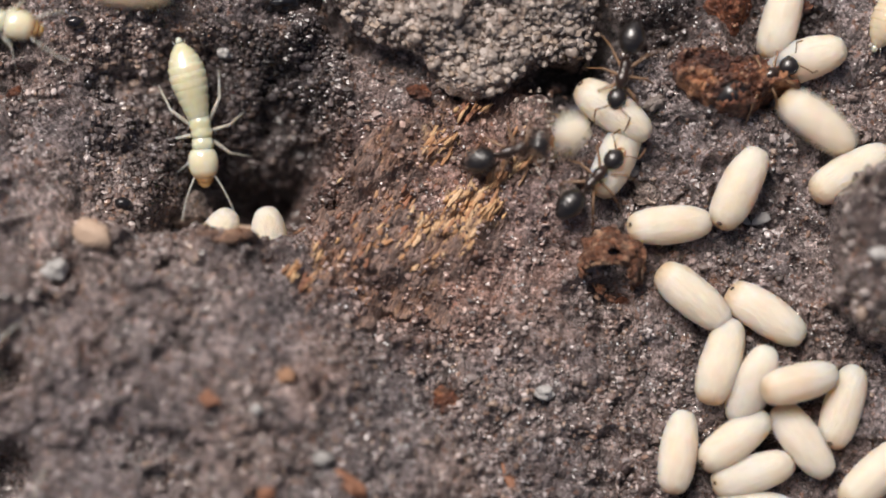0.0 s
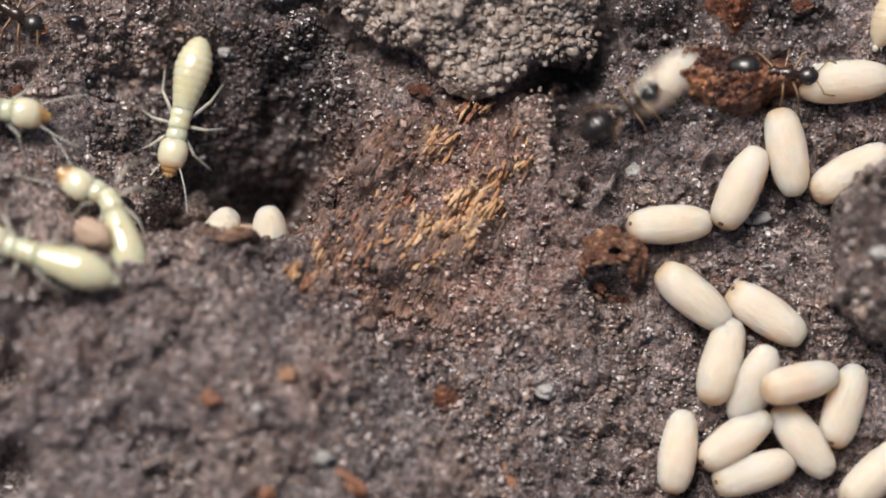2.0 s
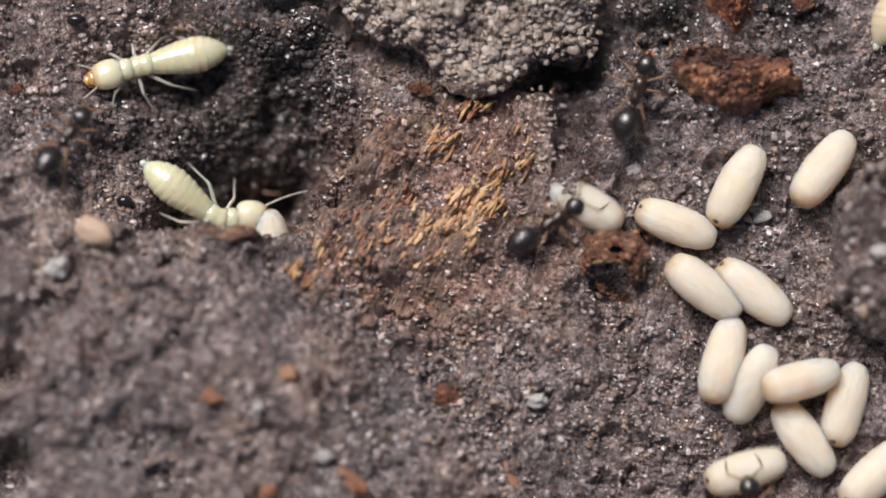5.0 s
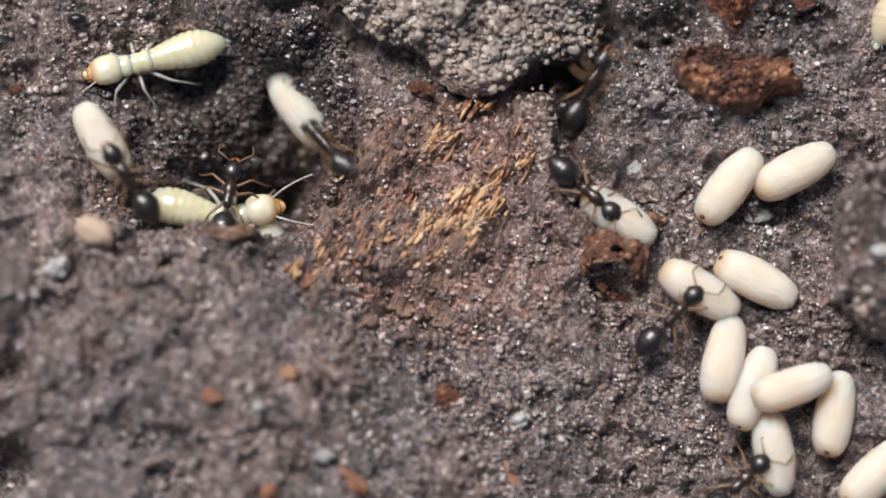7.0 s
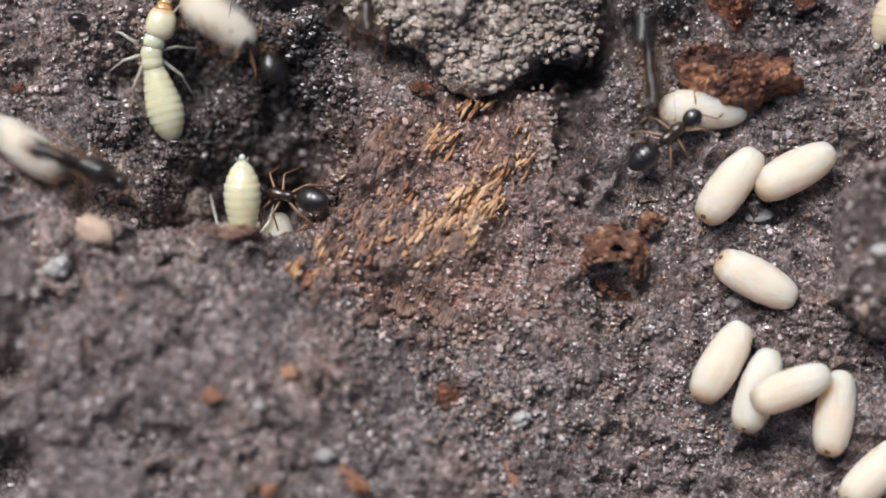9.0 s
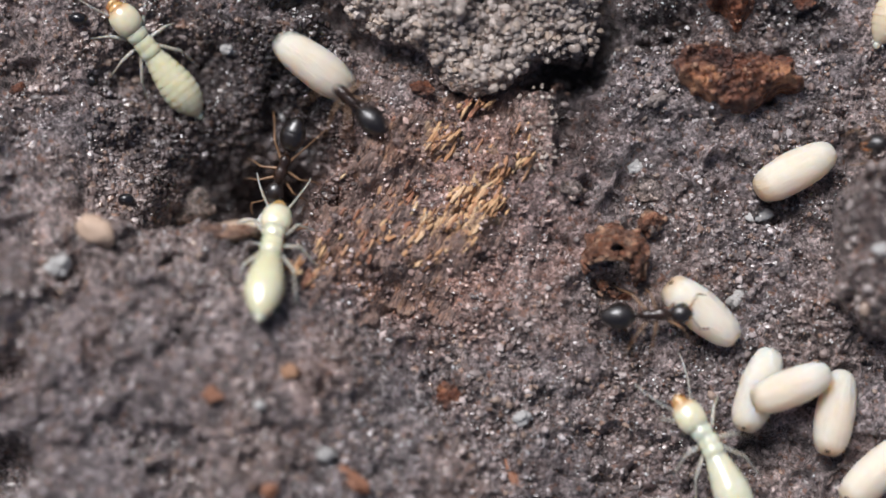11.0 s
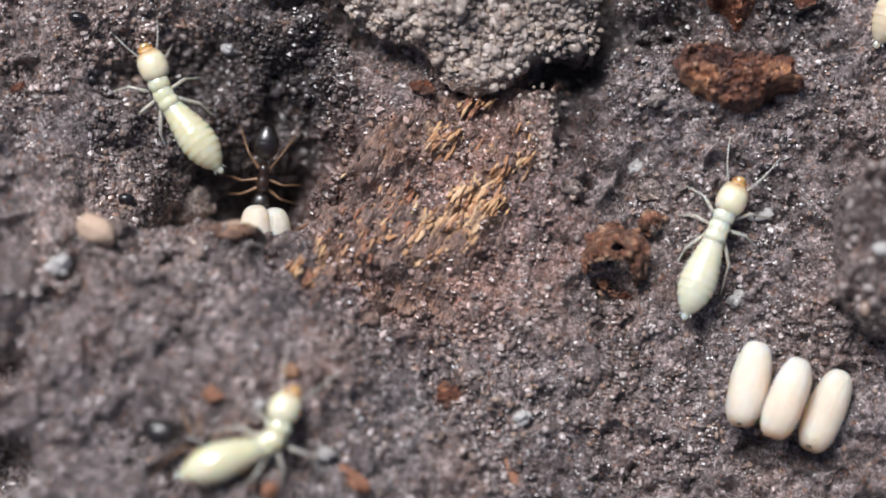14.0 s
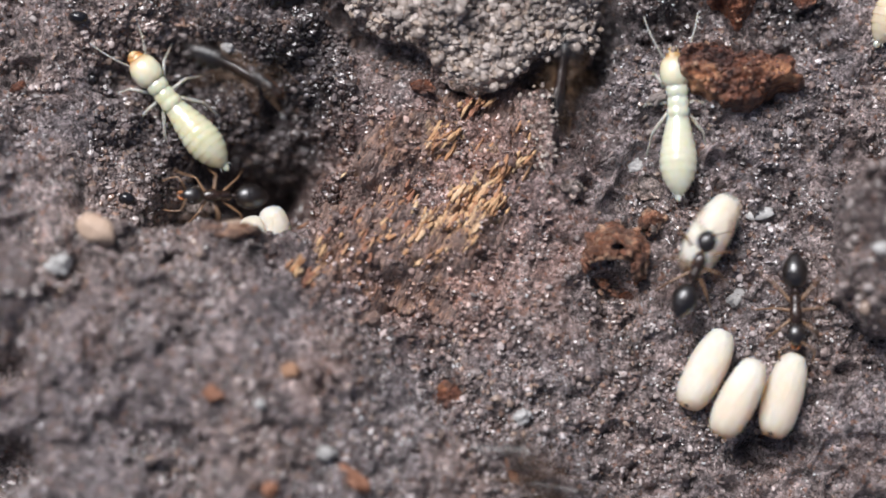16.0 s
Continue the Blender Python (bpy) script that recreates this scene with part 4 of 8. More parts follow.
# ---- termites ----
def make_termite(skin, label):
    """A pale worker, 5 mm long; the origin lies between thorax and abdomen, the head along x."""
    t = new("termite")
    form, seg, rows = Form(), 28, []
    for i in range(201):
        a = i / 200                                      # tail to waist
        r = float(np.interp(a, (0, 0.03, 0.07, 0.13, 0.22, 0.32, 0.44, 0.56, 0.72, 0.86, 0.95, 1.0), (0.06, 0.15, 0.28, 0.42, 0.56, 0.655, 0.685, 0.65, 0.55, 0.45, 0.38, 0.32)))
        rear = (a * 10) % 1.0                            # each ring bulges, its sides flaring towards its hind edge
        side = 1.015 - 0.06 * rear ** 1.3 if 0.06 < a < 0.97 else 1.0
        back = 1.0 - 0.012 * math.cos(math.pi * a * 10) ** 4
        rows.append([(-2.95 + 3.0 * a, r * side * math.cos(2 * math.pi * j / seg), 0.10 * math.sin(math.pi * a) - 0.02 + 0.86 * r * back * math.sin(2 * math.pi * j / seg)) for j in range(seg)])
    part("abdomen", form.loft(rows), skin, t, "plump ringed abdomen with notched sides")
    part("tail_tip", Form().egg((-2.91, 0, 0.0), (0.18, 0.14, 0.11), 14, 11), skin, t)
    part("thorax", Form().turned([(-0.25, 0.24, 0.02), (-0.17, 0.34, 0.04), (-0.02, 0.40, 0.06), (0.14, 0.41, 0.06), (0.22, 0.375, 0.05), (0.28, 0.375, 0.05), (0.42, 0.40, 0.06), (0.55, 0.375, 0.05), (0.66, 0.32, 0.04), (0.74, 0.24, 0.02)],
                                 20, 0.78), skin, t)
    part("pronotum", Form().turned([(0.54, 0.30, 0.03), (0.62, 0.36, 0.05), (0.76, 0.40, 0.06), (0.92, 0.40, 0.06), (1.05, 0.35, 0.04), (1.14, 0.26, 0.02)], 18, 0.74), skin, t)
    rows = [(0.92, 0.24, 0), (0.97, 0.35, 0.02), (1.06, 0.45, 0.04), (1.22, 0.525, 0.05), (1.44, 0.55, 0.05), (1.66, 0.535, 0.04), (1.84, 0.48, 0.02), (1.98, 0.40, -0.01), (2.06, 0.32, -0.03), (2.10, 0.2, -0.05)]
    head = part("head", Form().turned(rows, 24, 0.76), THEAD, t, "round cream head with an amber front")
    part("clypeus", Form().egg((2.03, 0, 0.05), (0.19, 0.31, 0.17), 14, 9), AMBER, head, "swollen amber face plate")
    part("labrum", Form().egg((2.22, 0, -0.03), (0.16, 0.21, 0.10), 12, 9), AMBER, head)
    for s in (1, -1):
        part("mandible", Form().tube([(2.02, s * 0.2, -0.12), (2.2, s * 0.2, -0.14), (2.33, s * 0.05, -0.15)], [0.1, 0.08, 0.03], 7), JAW, head, "red-brown jaw")
        pts = [(1.95 + 0.13 * i, s * (0.34 + 0.075 * i - 0.002 * i * i), 0.06 + 0.05 * math.sin(i * 0.35)) for i in range(13)]
        pts = [q for p, n in zip(pts, pts[1:]) for q in (p, tuple(0.62 * a + 0.38 * b for a, b in zip(p, n)))] + [pts[-1]]
        part("antenna", Form().tube(pts, [(0.054 if i % 2 else 0.032) * (1 - 0.012 * i) for i in range(len(pts))], 7), TLEG, head, "beaded clear feeler")
    for s in (1, -1):
        part("cercus", Form().tube([(-2.80, s * 0.14, 0.02), (-2.90, s * 0.20, 0.03), (-3.00, s * 0.23, 0.04)], [0.035, 0.028, 0.01], 6), TLEG, t)
    for hip, out, reach in ((0.80, 40, 1.35), (0.42, 92, 1.25), (0.12, 142, 1.75)):
        for s in (1, -1):
            c, d = math.cos(radians(out)), math.sin(radians(out)) * s
            c2, d2 = math.cos(radians(out + 25)), math.sin(radians(out + 25)) * s
            k = reach * 0.55
            pts = [(0, 0, 0), (c * 0.2, d * 0.2, -0.02), (c * k, d * k, 0.05), (c * k + c2 * 0.06, d * k + d2 * 0.06, 0.0), (c * k + c2 * reach * 0.4, d * k + d2 * reach * 0.4, -0.42),
                   (c * k + c2 * reach * 0.58, d * k + d2 * reach * 0.58, -0.62)]
            part("leg", Form().tube(pts, [0.06, 0.078, 0.062, 0.05, 0.036, 0.025], 9), TLEG, t, "clear jointed leg", at(hip, s * 0.30, -0.12))
    return tagged(t, label, "termite", "termites")


termites = [make_termite(TBODY, "pale yellow-green termite with an amber head")]
termites.append(copy_thing(termites[0], Matrix()))
termites.append(make_termite(TPALE, "milky white-green termite with an amber head"))
termites += [copy_thing(termites[0], Matrix()) for _ in range(2)]
termites.append(make_termite(TCREAM, "cream termite half out of sight beside the bark"))


# ---- single grains, crumbs and chips ----
def grain_shape(name, seed, material_):
    """A small angular grain, one unit (0.1 mm) in radius."""
    rs = np.random.RandomState(seed)
    g = (1 + 5 ** 0.5) / 2
    ico = np.array([(-1, g, 0), (1, g, 0), (-1, -g, 0), (1, -g, 0), (0, -1, g), (0, 1, g), (0, -1, -g), (0, 1, -g), (g, 0, -1), (g, 0, 1), (-g, 0, -1), (-g, 0, 1)])
    ico = ico / np.linalg.norm(ico[0]) * rs.uniform(0.78, 1.15, (12, 1)) * rs.uniform(0.75, 1.2, (1, 3)) * 0.1
    tri = np.array([(0, 11, 5), (0, 5, 1), (0, 1, 7), (0, 7, 10), (0, 10, 11), (1, 5, 9), (5, 11, 4), (11, 10, 2), (10, 7, 6), (7, 1, 8),
                    (3, 9, 4), (3, 4, 2), (3, 2, 6), (3, 6, 8), (3, 8, 9), (4, 9, 5), (2, 4, 11), (6, 2, 10), (8, 6, 7), (9, 8, 1)])
    return mesh_from(name, ico, tri, material_, smooth=seed % 3 > 0)


def chip_shape(name, seed, material_):
    """A torn splinter of wood, 1 mm long, with a ragged, tapering outline."""
    rnd, rows = random.Random(seed), []
    for i in range(6):
        u = i / 5
        w, h = (0.03 + 0.09 * math.sin(math.pi * (0.12 + 0.76 * u))) * rnd.uniform(0.75, 1.25), 0.045 * rnd.uniform(0.7, 1.2)
        y = rnd.uniform(-0.02, 0.02)
        rows.append([(u - 0.5, y - w, -0.06), (u - 0.5, y + w, -0.06), (u - 0.5, y + 0.8 * w, 0.5 * h), (u - 0.5, y + 0.2 * w, h), (u - 0.5, y - 0.7 * w, 0.6 * h)])
    me = Form().loft(rows).mesh(name, material_)
    me.polygons.foreach_set("use_smooth", np.full(len(me.polygons), False))
    return me


def lay(name, mesh, parent, x, y, z, size, turn, tilt=0.0):
    ob = new(name, mesh)
    ob.parent = parent
    ob.matrix_basis = at(x, y, z, turn, tilt) @ Matrix.Diagonal((*size, 1))
    return ob


def grains_on(parent, name, shapes, outline, height, count, seed, lo, hi, edge=0.2):
    """Single grains laid at random on a lump's top."""
    rnd, made = random.Random(seed), 0
    ox, oy = [p[0] for p in outline], [p[1] for p in outline]
    while made < count:
        x, y = np.array([rnd.uniform(min(ox), max(ox))]), np.array([rnd.uniform(min(oy), max(oy))])
        d = inside(x, y, outline)
        if d[0] < edge:
            continue
        r = lo + (hi - lo) * rnd.random() ** 2
        lay(name, rnd.choice(shapes), parent, x[0], y[0], float(land(x, y)[0] + height(x, y, d)[0]) + 0.03, (r * 10, r * 10 * rnd.uniform(0.8, 1.1), r * 9), rnd.uniform(0, 360), rnd.uniform(-25, 25))
        made += 1


rnd = random.Random(17)
SANDS = [grain_shape("sand_grain", i, SANDGRAIN) for i in range(8)]
grains_on(clump, "sand_grain", SANDS, CLUMP, clump_top, 210, 71, 0.10, 0.24)
for i in range(90):
    (ax, ay), (bx, by) = CLUMP[1 + i % 11], CLUMP[2 + i % 11]
    u, r, w = rnd.random(), 0.09 + 0.12 * rnd.random() ** 2, rnd.uniform(0.05, 0.35)
    x, y = ax + (bx - ax) * u, ay + (by - ay) * u
    nx, ny = by - ay, ax - bx
    k = w / math.hypot(nx, ny)
    x, y = x - nx * k, y - ny * k
    z = float(land(x, y) + clump_top(np.array([x]), np.array([y]), np.array([w]))[0]) * rnd.uniform(0.75, 0.98)
    lay("sand_grain", rnd.choice(SANDS), clump, x, y, z, (r * 10, r * 10, r * 9), rnd.uniform(0, 360), rnd.uniform(-25, 25))
grains_on(ridge_bank, "sand_grain", SANDS, RIDGE, lambda x, y, d: 0.75 + 0.55 * step(2.6, 3.6, x) + 0.35 * value_noise(x, y, 0.6, 185) + 0.8 * crumbs(x + 29, y - 9), 90, 73, 0.05, 0.12, 0.05)
grains_on(mound, "soil_crumb", [grain_shape("soil_crumb", 80 + i, CRUMB) for i in range(6)], MOUND, mound_top, 90, 79, 0.10, 0.28, 0.0)
RUSTGRAINS = [grain_shape("bark_crumb", 60 + i, BARKCRUMB) for i in range(5)]
grains_on(bark, "bark_crumb", RUSTGRAINS, BARKLINE, bark_top, 70, 75, 0.04, 0.11, 0.1)
grains_on(bark_two, "bark_crumb", RUSTGRAINS, BARKTWO, lambda x, y, d: 0.85 + 0.4 * value_noise(x, y, 0.7, 85) + 0.6 * crumbs(x + 19, y + 9), 25, 77, 0.04, 0.10, 0.1)
TANS = [chip_shape("wood_chip", i, CHIP) for i in range(7)]
RUSTS = [chip_shape("wood_chip", 20 + i, RUSTCHIP) for i in range(5)]
# where the torn chips lie: x, y, spread along and across the grain, count, shapes
for cx, cy, sx, sy, n, shapes in ((-0.28, 3.63, 0.5, 0.2, 8, TANS), (0.35, 3.45, 0.5, 0.25, 10, TANS), (1.05, 3.07, 0.5, 0.25, 10, TANS), (1.95, 2.45, 0.5, 0.3, 12, TANS), (0.83, 1.63, 0.6, 0.35, 16, TANS),
                                  (-0.65, 0.50, 0.8, 0.2, 10, TANS), (0.52, 0.92, 0.6, 0.35, 14, TANS), (0.95, 0.10, 0.3, 0.2, 6, TANS), (1.75, 1.35, 0.6, 0.3, 12, TANS), (-0.60, -0.85, 0.4, 0.2, 5, TANS),
                                  (-2.0, 0.15, 0.5, 0.4, 6, TANS), (-5.1, -1.0, 0.4, 0.25, 6, TANS), (-4.4, -1.45, 0.6, 0.4, 9, RUSTS), (-2.94, -0.36, 0.6, 0.4, 9, RUSTS), (0.84, 4.72, 0.4, 0.2, 6, RUSTS),
                                  (2.45, 1.9, 0.6, 0.3, 9, RUSTS), (-1.6, 1.6, 1.2, 0.8, 14, RUSTS), (-3.3, 0.9, 0.9, 0.6, 8, RUSTS)):
    for _ in range(n):
        u, w = rnd.gauss(0, 0.55) * sx, rnd.gauss(0, 0.7) * sy
        x, y = cx + 0.57 * u - 0.82 * w, cy + 0.82 * u + 0.57 * w
        d = inside(np.array([x]), np.array([y]), WOODLINE)
        z = float(land(x, y) + wood_top(np.array([x]), np.array([y]), d)[0])
        l = 0.25 + 0.6 * rnd.random() ** 1.5
        lay("wood_chip", rnd.choice(shapes), wood, x, y, z + rnd.uniform(-0.04, 0.03), (l, rnd.uniform(0.35, 0.85), 1.3), rnd.gauss(55, 9), rnd.gauss(0, 7))
CRUMBS = [grain_shape("soil_crumb", 40 + i, CRUMB) for i in range(8)]
rs = np.random.RandomState(29)
for x, y, k in zip(rs.uniform(-15.5, 15.5, 290), rs.uniform(-8.6, 8.6, 290), rs.rand(290)):
    r = 0.09 + 0.13 * k ** 3
    lay("soil_crumb", CRUMBS[int(k * 797) % 8], ground, x, y, float(soil(np.array([x]), np.array([y]))[0]) + 0.3 * r, (r * 10, r * 9, r * 8), k * 3600 % 360)


# ---- motion helpers ----
def bend(termite, rows):
    """Turns the head, and less far the rings behind it."""
    for o in termite.children:
        kind = o.name.split(".")[0]
        share = {"head": 1.0, "pronotum": 0.7, "thorax": 0.35}.get(kind, 0)
        if share:
            walk(o, [(t, pose(0, 0, 0, 0, 0, share * a)) for t, a in rows] + [(16.0, pose(0, 0, 0, 0, 0, share * rows[-1][1]))])


def stride(creature, start, end, beat=0.1, swing=16):
    """The legs step in two sets of three while the creature is about."""
    legs = [o for o in creature.children if o.name.split(".")[0] == "leg"]
    for i, leg in enumerate(legs):
        base, rows, n = leg.matrix_basis.copy(), [(0.0, leg.matrix_basis.copy())], 0
        t = start + beat
        sign = 1 if i in (0, 3, 4) else -1
        while t < end:
            rows.append((t, base @ pose(0, 0, 0, 0, 0, swing * sign * (1 if n % 2 else -1) * (0.7 + 0.3 * math.sin(n * 1.7 + i)))))
            t, n = t + beat, n + 1
        walk(leg, rows + [(16.0, base)])


def motions():
    walk(pupae[0], [(0, at(8.04, 0.77, 0.83, 5.11, -0.69)), (3.1, at(8.01, 0.74, 0.83, 4.09, -0.71)), (4, at(8.04, 0.69, 0.83, 0, -1.11)), 
        (4.2, at(8.08, 0.79, 0.83, -8.18, -1.53)), (6.3, at(8.28, 0.48, 0.81, -25.49, -3.36)), (6.55, at(8.28, 0.46, 0.89, -25.49, -3.38)), 
        (6.7, at(7.66, 0.68, 0.92, -28.53, -1.5)), (7, at(6.18, 0.95, 0.87, -33.58, -1.13)), (7.1, at(6.12, 1.69, 0.95, -10.22, -1.76)), 
        (7.2, at(5.49, 2.82, 1.14, 20.41, -0.88)), (7.3, at(4.24, 4.03, 0.75, 50.63, -10.05)), (7.4, at(2.23, 4.22, 1.29, 30.55, 5.4)), 
        (7.5, at(0.02, 3.66, 1.08, 8.18, -1.82)), (7.6, at(-2.07, 2.52, 1.19, 20.41, -1.94)), (7.7, at(-3.02, 2.78, 1.3, 8.18, 14.77)), 
        (7.8, at(-3.34, 2.6, 1.19, -15.32, 17.5)), (8, at(-3.26, 2.58, 1.28, -10.22, 17.5)), (8.1, at(-5.01, -1.06, 2.03, 45.64, -16.77)), 
        (8.2, at(-5.58, -3.32, 2.63, 70.41, -9.62)), (8.3, at(-5.51, -6.51, 3.06, 90, -2.34)), (8.4, at(-6.57, -5.93, 3.33, 119.45, 1.49)), 
        (8.5, at(-9.39, -2.7, 3.51, 129.37, -3.8)), (8.6, at(-9.54, 1.03, -1.67, 142.39, -17.5)), (8.7, at(-10.48, -0.23, 2.98, 144.4, 1.54)), 
        (8.8, at(-11.17, 1.43, 1.3, 139.37, 17.5)), (8.9, at(-12.48, 1.97, 2.42, 137.37, 16.13)), (9, at(-14.44, 2.92, 3, 141.38, 2.19)), 
        (9.1, at(-16.79, 3.39, 3.65, 144.4, 0.54)), (9.3, at(-20.07, 3.94, 3.85, 144.4, 0.81)), (16, at(-20.07, 3.94, 3.85, 144.4, 0.81))])
    walk(pupae[1], [(0, at(8.86, -1.73, 0.47, -38.62, -6.18)), (3.1, at(8.83, -1.75, 0.47, -38.62, -6.17)), 
        (3.5, at(9.07, -1.58, 0.48, -38.62, -6.29)), (4.2, at(9.02, -1.57, 0.57, -37.61, -6.3)), (6.3, at(9.48, -1.39, 0.54, -36.61, -6.14)), 
        (6.55, at(9.48, -1.41, 0.54, -37.61, -6.11)), (7, at(8.99, -1.62, 0.56, -30.55, -5.84)), (7.1, at(8.48, -1.88, 0.55, -32.58, -5.13)), 
        (7.2, at(8.24, -2.02, 0.45, -45.64, -6.41)), (7.3, at(8, -2.1, 0.43, -55.6, -7.54)), (7.5, at(7.9, -2.33, 0.37, -62.53, -7.52)), 
        (7.7, at(7.6, -2.73, 0.34, -60.55, -1.61)), (7.8, at(7.44, -3.19, 0.21, -60.55, -8.04)), (7.9, at(6.95, -2.7, 0.35, -30.55, -3.14)), 
        (8, at(6.89, -1.42, 0.03, 5.11, 14.78)), (8.1, at(5.79, -0.92, 0.53, -15.32, -3.31)), (8.2, at(5.18, 1.82, 1.03, 50.63, 5.34)), 
        (8.3, at(3.41, 2.3, 1.16, 85.11, 8.34)), (8.4, at(2.69, 3.23, 1.25, 60.55, 6.55)), (8.5, at(4.84, 4.77, 0.34, 40.63, 4.63)), 
        (8.6, at(5.12, 5.95, 0.96, 30.55, 17.5)), (8.7, at(6.36, 5.46, 1.52, 12.26, 9.08)), (8.8, at(6.04, 6.1, 1.61, 22.45, 17.5)), 
        (8.9, at(7.88, 4.92, 1.38, 10.22, 1.86)), (9, at(9.16, 4.69, 1.39, 0, 2.64)), (9.1, at(8.75, 5.85, 1.61, 22.45, 1.17)), 
        (9.2, at(9.29, 7.3, 1.65, 25.49, -2.02)), (9.5, at(10.29, 11.72, 2.52, 40.63, 4.04)), (16, at(10.29, 11.72, 2.52, 40.63, 4.04))])
    walk(pupae[2], [(0, at(11.4, -2.33, 0.32, -33.58, -1.15)), (3.2, at(11.34, -2.37, 0.4, -33.58, -1.17)), 
        (3.4, at(10.91, -1.21, 0.43, -3.07, -1.04)), (3.55, at(11.18, -1.21, 0.43, -3.07, 0.09)), (3.7, at(10.26, -1.54, 0.45, -42.63, -4.1)), 
        (4, at(10.85, -1.8, 0.41, -43.64, -2.11)), (4.2, at(10.85, -1.8, 0.41, -43.64, -2.11)), (6.3, at(11.04, -1.24, 0.43, -25.49, -1.91)), 
        (7, at(11.01, -1.21, 0.35, -27.52, -2.17)), (9.6, at(10.98, -1.25, 0.43, -27.52, -2.22)), (10.6, at(10, -2.53, 0.4, -40.63, -2.28)), 
        (11.2, at(8.51, -2.35, 0.44, -38.62, -5.02)), (11.3, at(8.31, -2.25, 0.47, -35.6, -2.81)), (11.4, at(8.28, -1.46, 0.66, 10.22, 4.61)), 
        (11.5, at(8.46, -1.29, 0.68, 20.41, 1.2)), (11.6, at(7.65, -2.01, 0.54, 20.41, 2.78)), (11.7, at(3.61, -2, 0.49, 20.41, -3.01)), 
        (11.8, at(1, 0.74, 0.96, -10.22, -2.23)), (11.9, at(-1.62, 4.14, 1.4, 40.63, 0.42)), (12, at(-0.11, 6.67, 3.01, 60.55, 42.4)), 
        (12.1, at(-1.39, 6.55, 1.63, 20.41, 5.58)), (12.2, at(-2.11, 6.37, 1.54, -20.41, 2.88)), (12.3, at(-2.03, 6.16, 1.53, -40.63, 0.5)), 
        (12.4, at(-1.55, 5.99, 1.56, -45.64, -1.65)), (12.5, at(-1.71, 5.1, 1.48, -15.32, -1.97)), (12.6, at(-6.07, 5.23, -0.87, -10.22, -0.84)), 
        (12.7, at(-8.31, 6.55, -0.16, -25.49, -3.63)), (12.8, at(-9.47, 7.49, 0.67, -30.55, -17.5)), (13, at(-9.9, 11.67, 2.55, -60.55, -1.83)), 
        (16, at(-9.9, 11.67, 2.55, -60.55, -1.83))])
    walk(pupae[3], [(0, at(9.79, -3.97, 0.18, 72.37, 5.66)), (4.2, at(9.8, -3.99, 0.18, 74.33, 5.62)), (6.5, at(9.82, -3.96, 0.18, 76.3, 5.45)), 
        (7, at(9.82, -3.96, 0.18, 77.28, 5.42)), (7.15, at(9.58, -3.9, 0.16, 55.6, 6.42)), (7.5, at(9.75, -4.07, 0.16, 58.57, 6.29)), 
        (9.4, at(9.73, -4.1, 0.23, 58.57, 6.37)), (9.9, at(7.23, -2.52, 0.4, 109.59, -1.59)), (10.5, at(1.29, 2.01, 0.97, 149.45, 0.53)), 
        (11.2, at(-5.92, 7.46, 1.37, 144.4, 17.5)), (11.3, at(-6.22, 7.78, 1.35, 144.4, 14.82)), (11.4, at(-6.6, 8.26, 1.49, 139.37, 10.25)), 
        (11.6, at(-7.32, 11.96, 2.33, 129.37, 5.13)), (16, at(-7.32, 11.96, 2.33, 129.37, 5.13))])
    walk(pupae[4], [(0, at(10.91, -4.81, 0.15, 66.47, 31.5)), (4.2, at(10.89, -4.83, 0.15, 66.47, 31.58)), (6.3, at(10.64, -5.04, 0.09, 56.59, 16.94)), 
        (6.5, at(10.85, -5.09, 0.09, 68.44, 7.44)), (7, at(10.85, -5.01, 0.11, 70.41, 7.31)), (7.5, at(11, -5.1, 0.1, 70.41, 7.44)), 
        (12.9, at(10.99, -5.11, 0.09, 70.41, 7.49)), (13.05, at(10.99, -5.11, 0.09, 70.41, 7.49)), (13.25, at(10.69, -4.91, 0.12, 75.32, 7.21)), 
        (15.25, at(10.66, -4.98, 0.19, 76.3, 7.44)), (15.45, at(9.57, -4.5, 0.14, 70.41, 6.55)), (15.7, at(9.53, -4.49, 0.05, 70.41, 6.55)), 
        (16, at(9.18, -4.42, 0, 62.53, 6.8))])
    walk(pupae[5], [(0, at(12.47, -4.81, 0.76, 17.36, -17.72)), (4.2, at(12.47, -4.83, 0.76, 17.36, -17.7)), 
        (6.3, at(12.4, -4.76, 0.78, 17.36, -2.66)), (6.5, at(12.29, -4.9, 0.77, 17.36, -2.26)), (7, at(12.13, -5.06, 0.77, 20.41, -1.16)), 
        (7.5, at(12.09, -5.1, 0.76, 22.45, -0.67)), (12.95, at(12.05, -5.15, 0.76, 22.45, -0.47)), (13.1, at(11.95, -5.41, 0.72, 45.64, 3.78)), 
        (13.25, at(11.91, -5.5, 0.7, 68.44, 6.89)), (15.25, at(11.89, -5.52, 0.69, 68.44, 7)), (15.45, at(10.67, -5.47, 0.73, 65.48, 8.21)), 
        (15.7, at(10.61, -5.44, 0.73, 65.48, 8.14)), (16, at(10.22, -5.53, 0.69, 62.53, 7.86))])
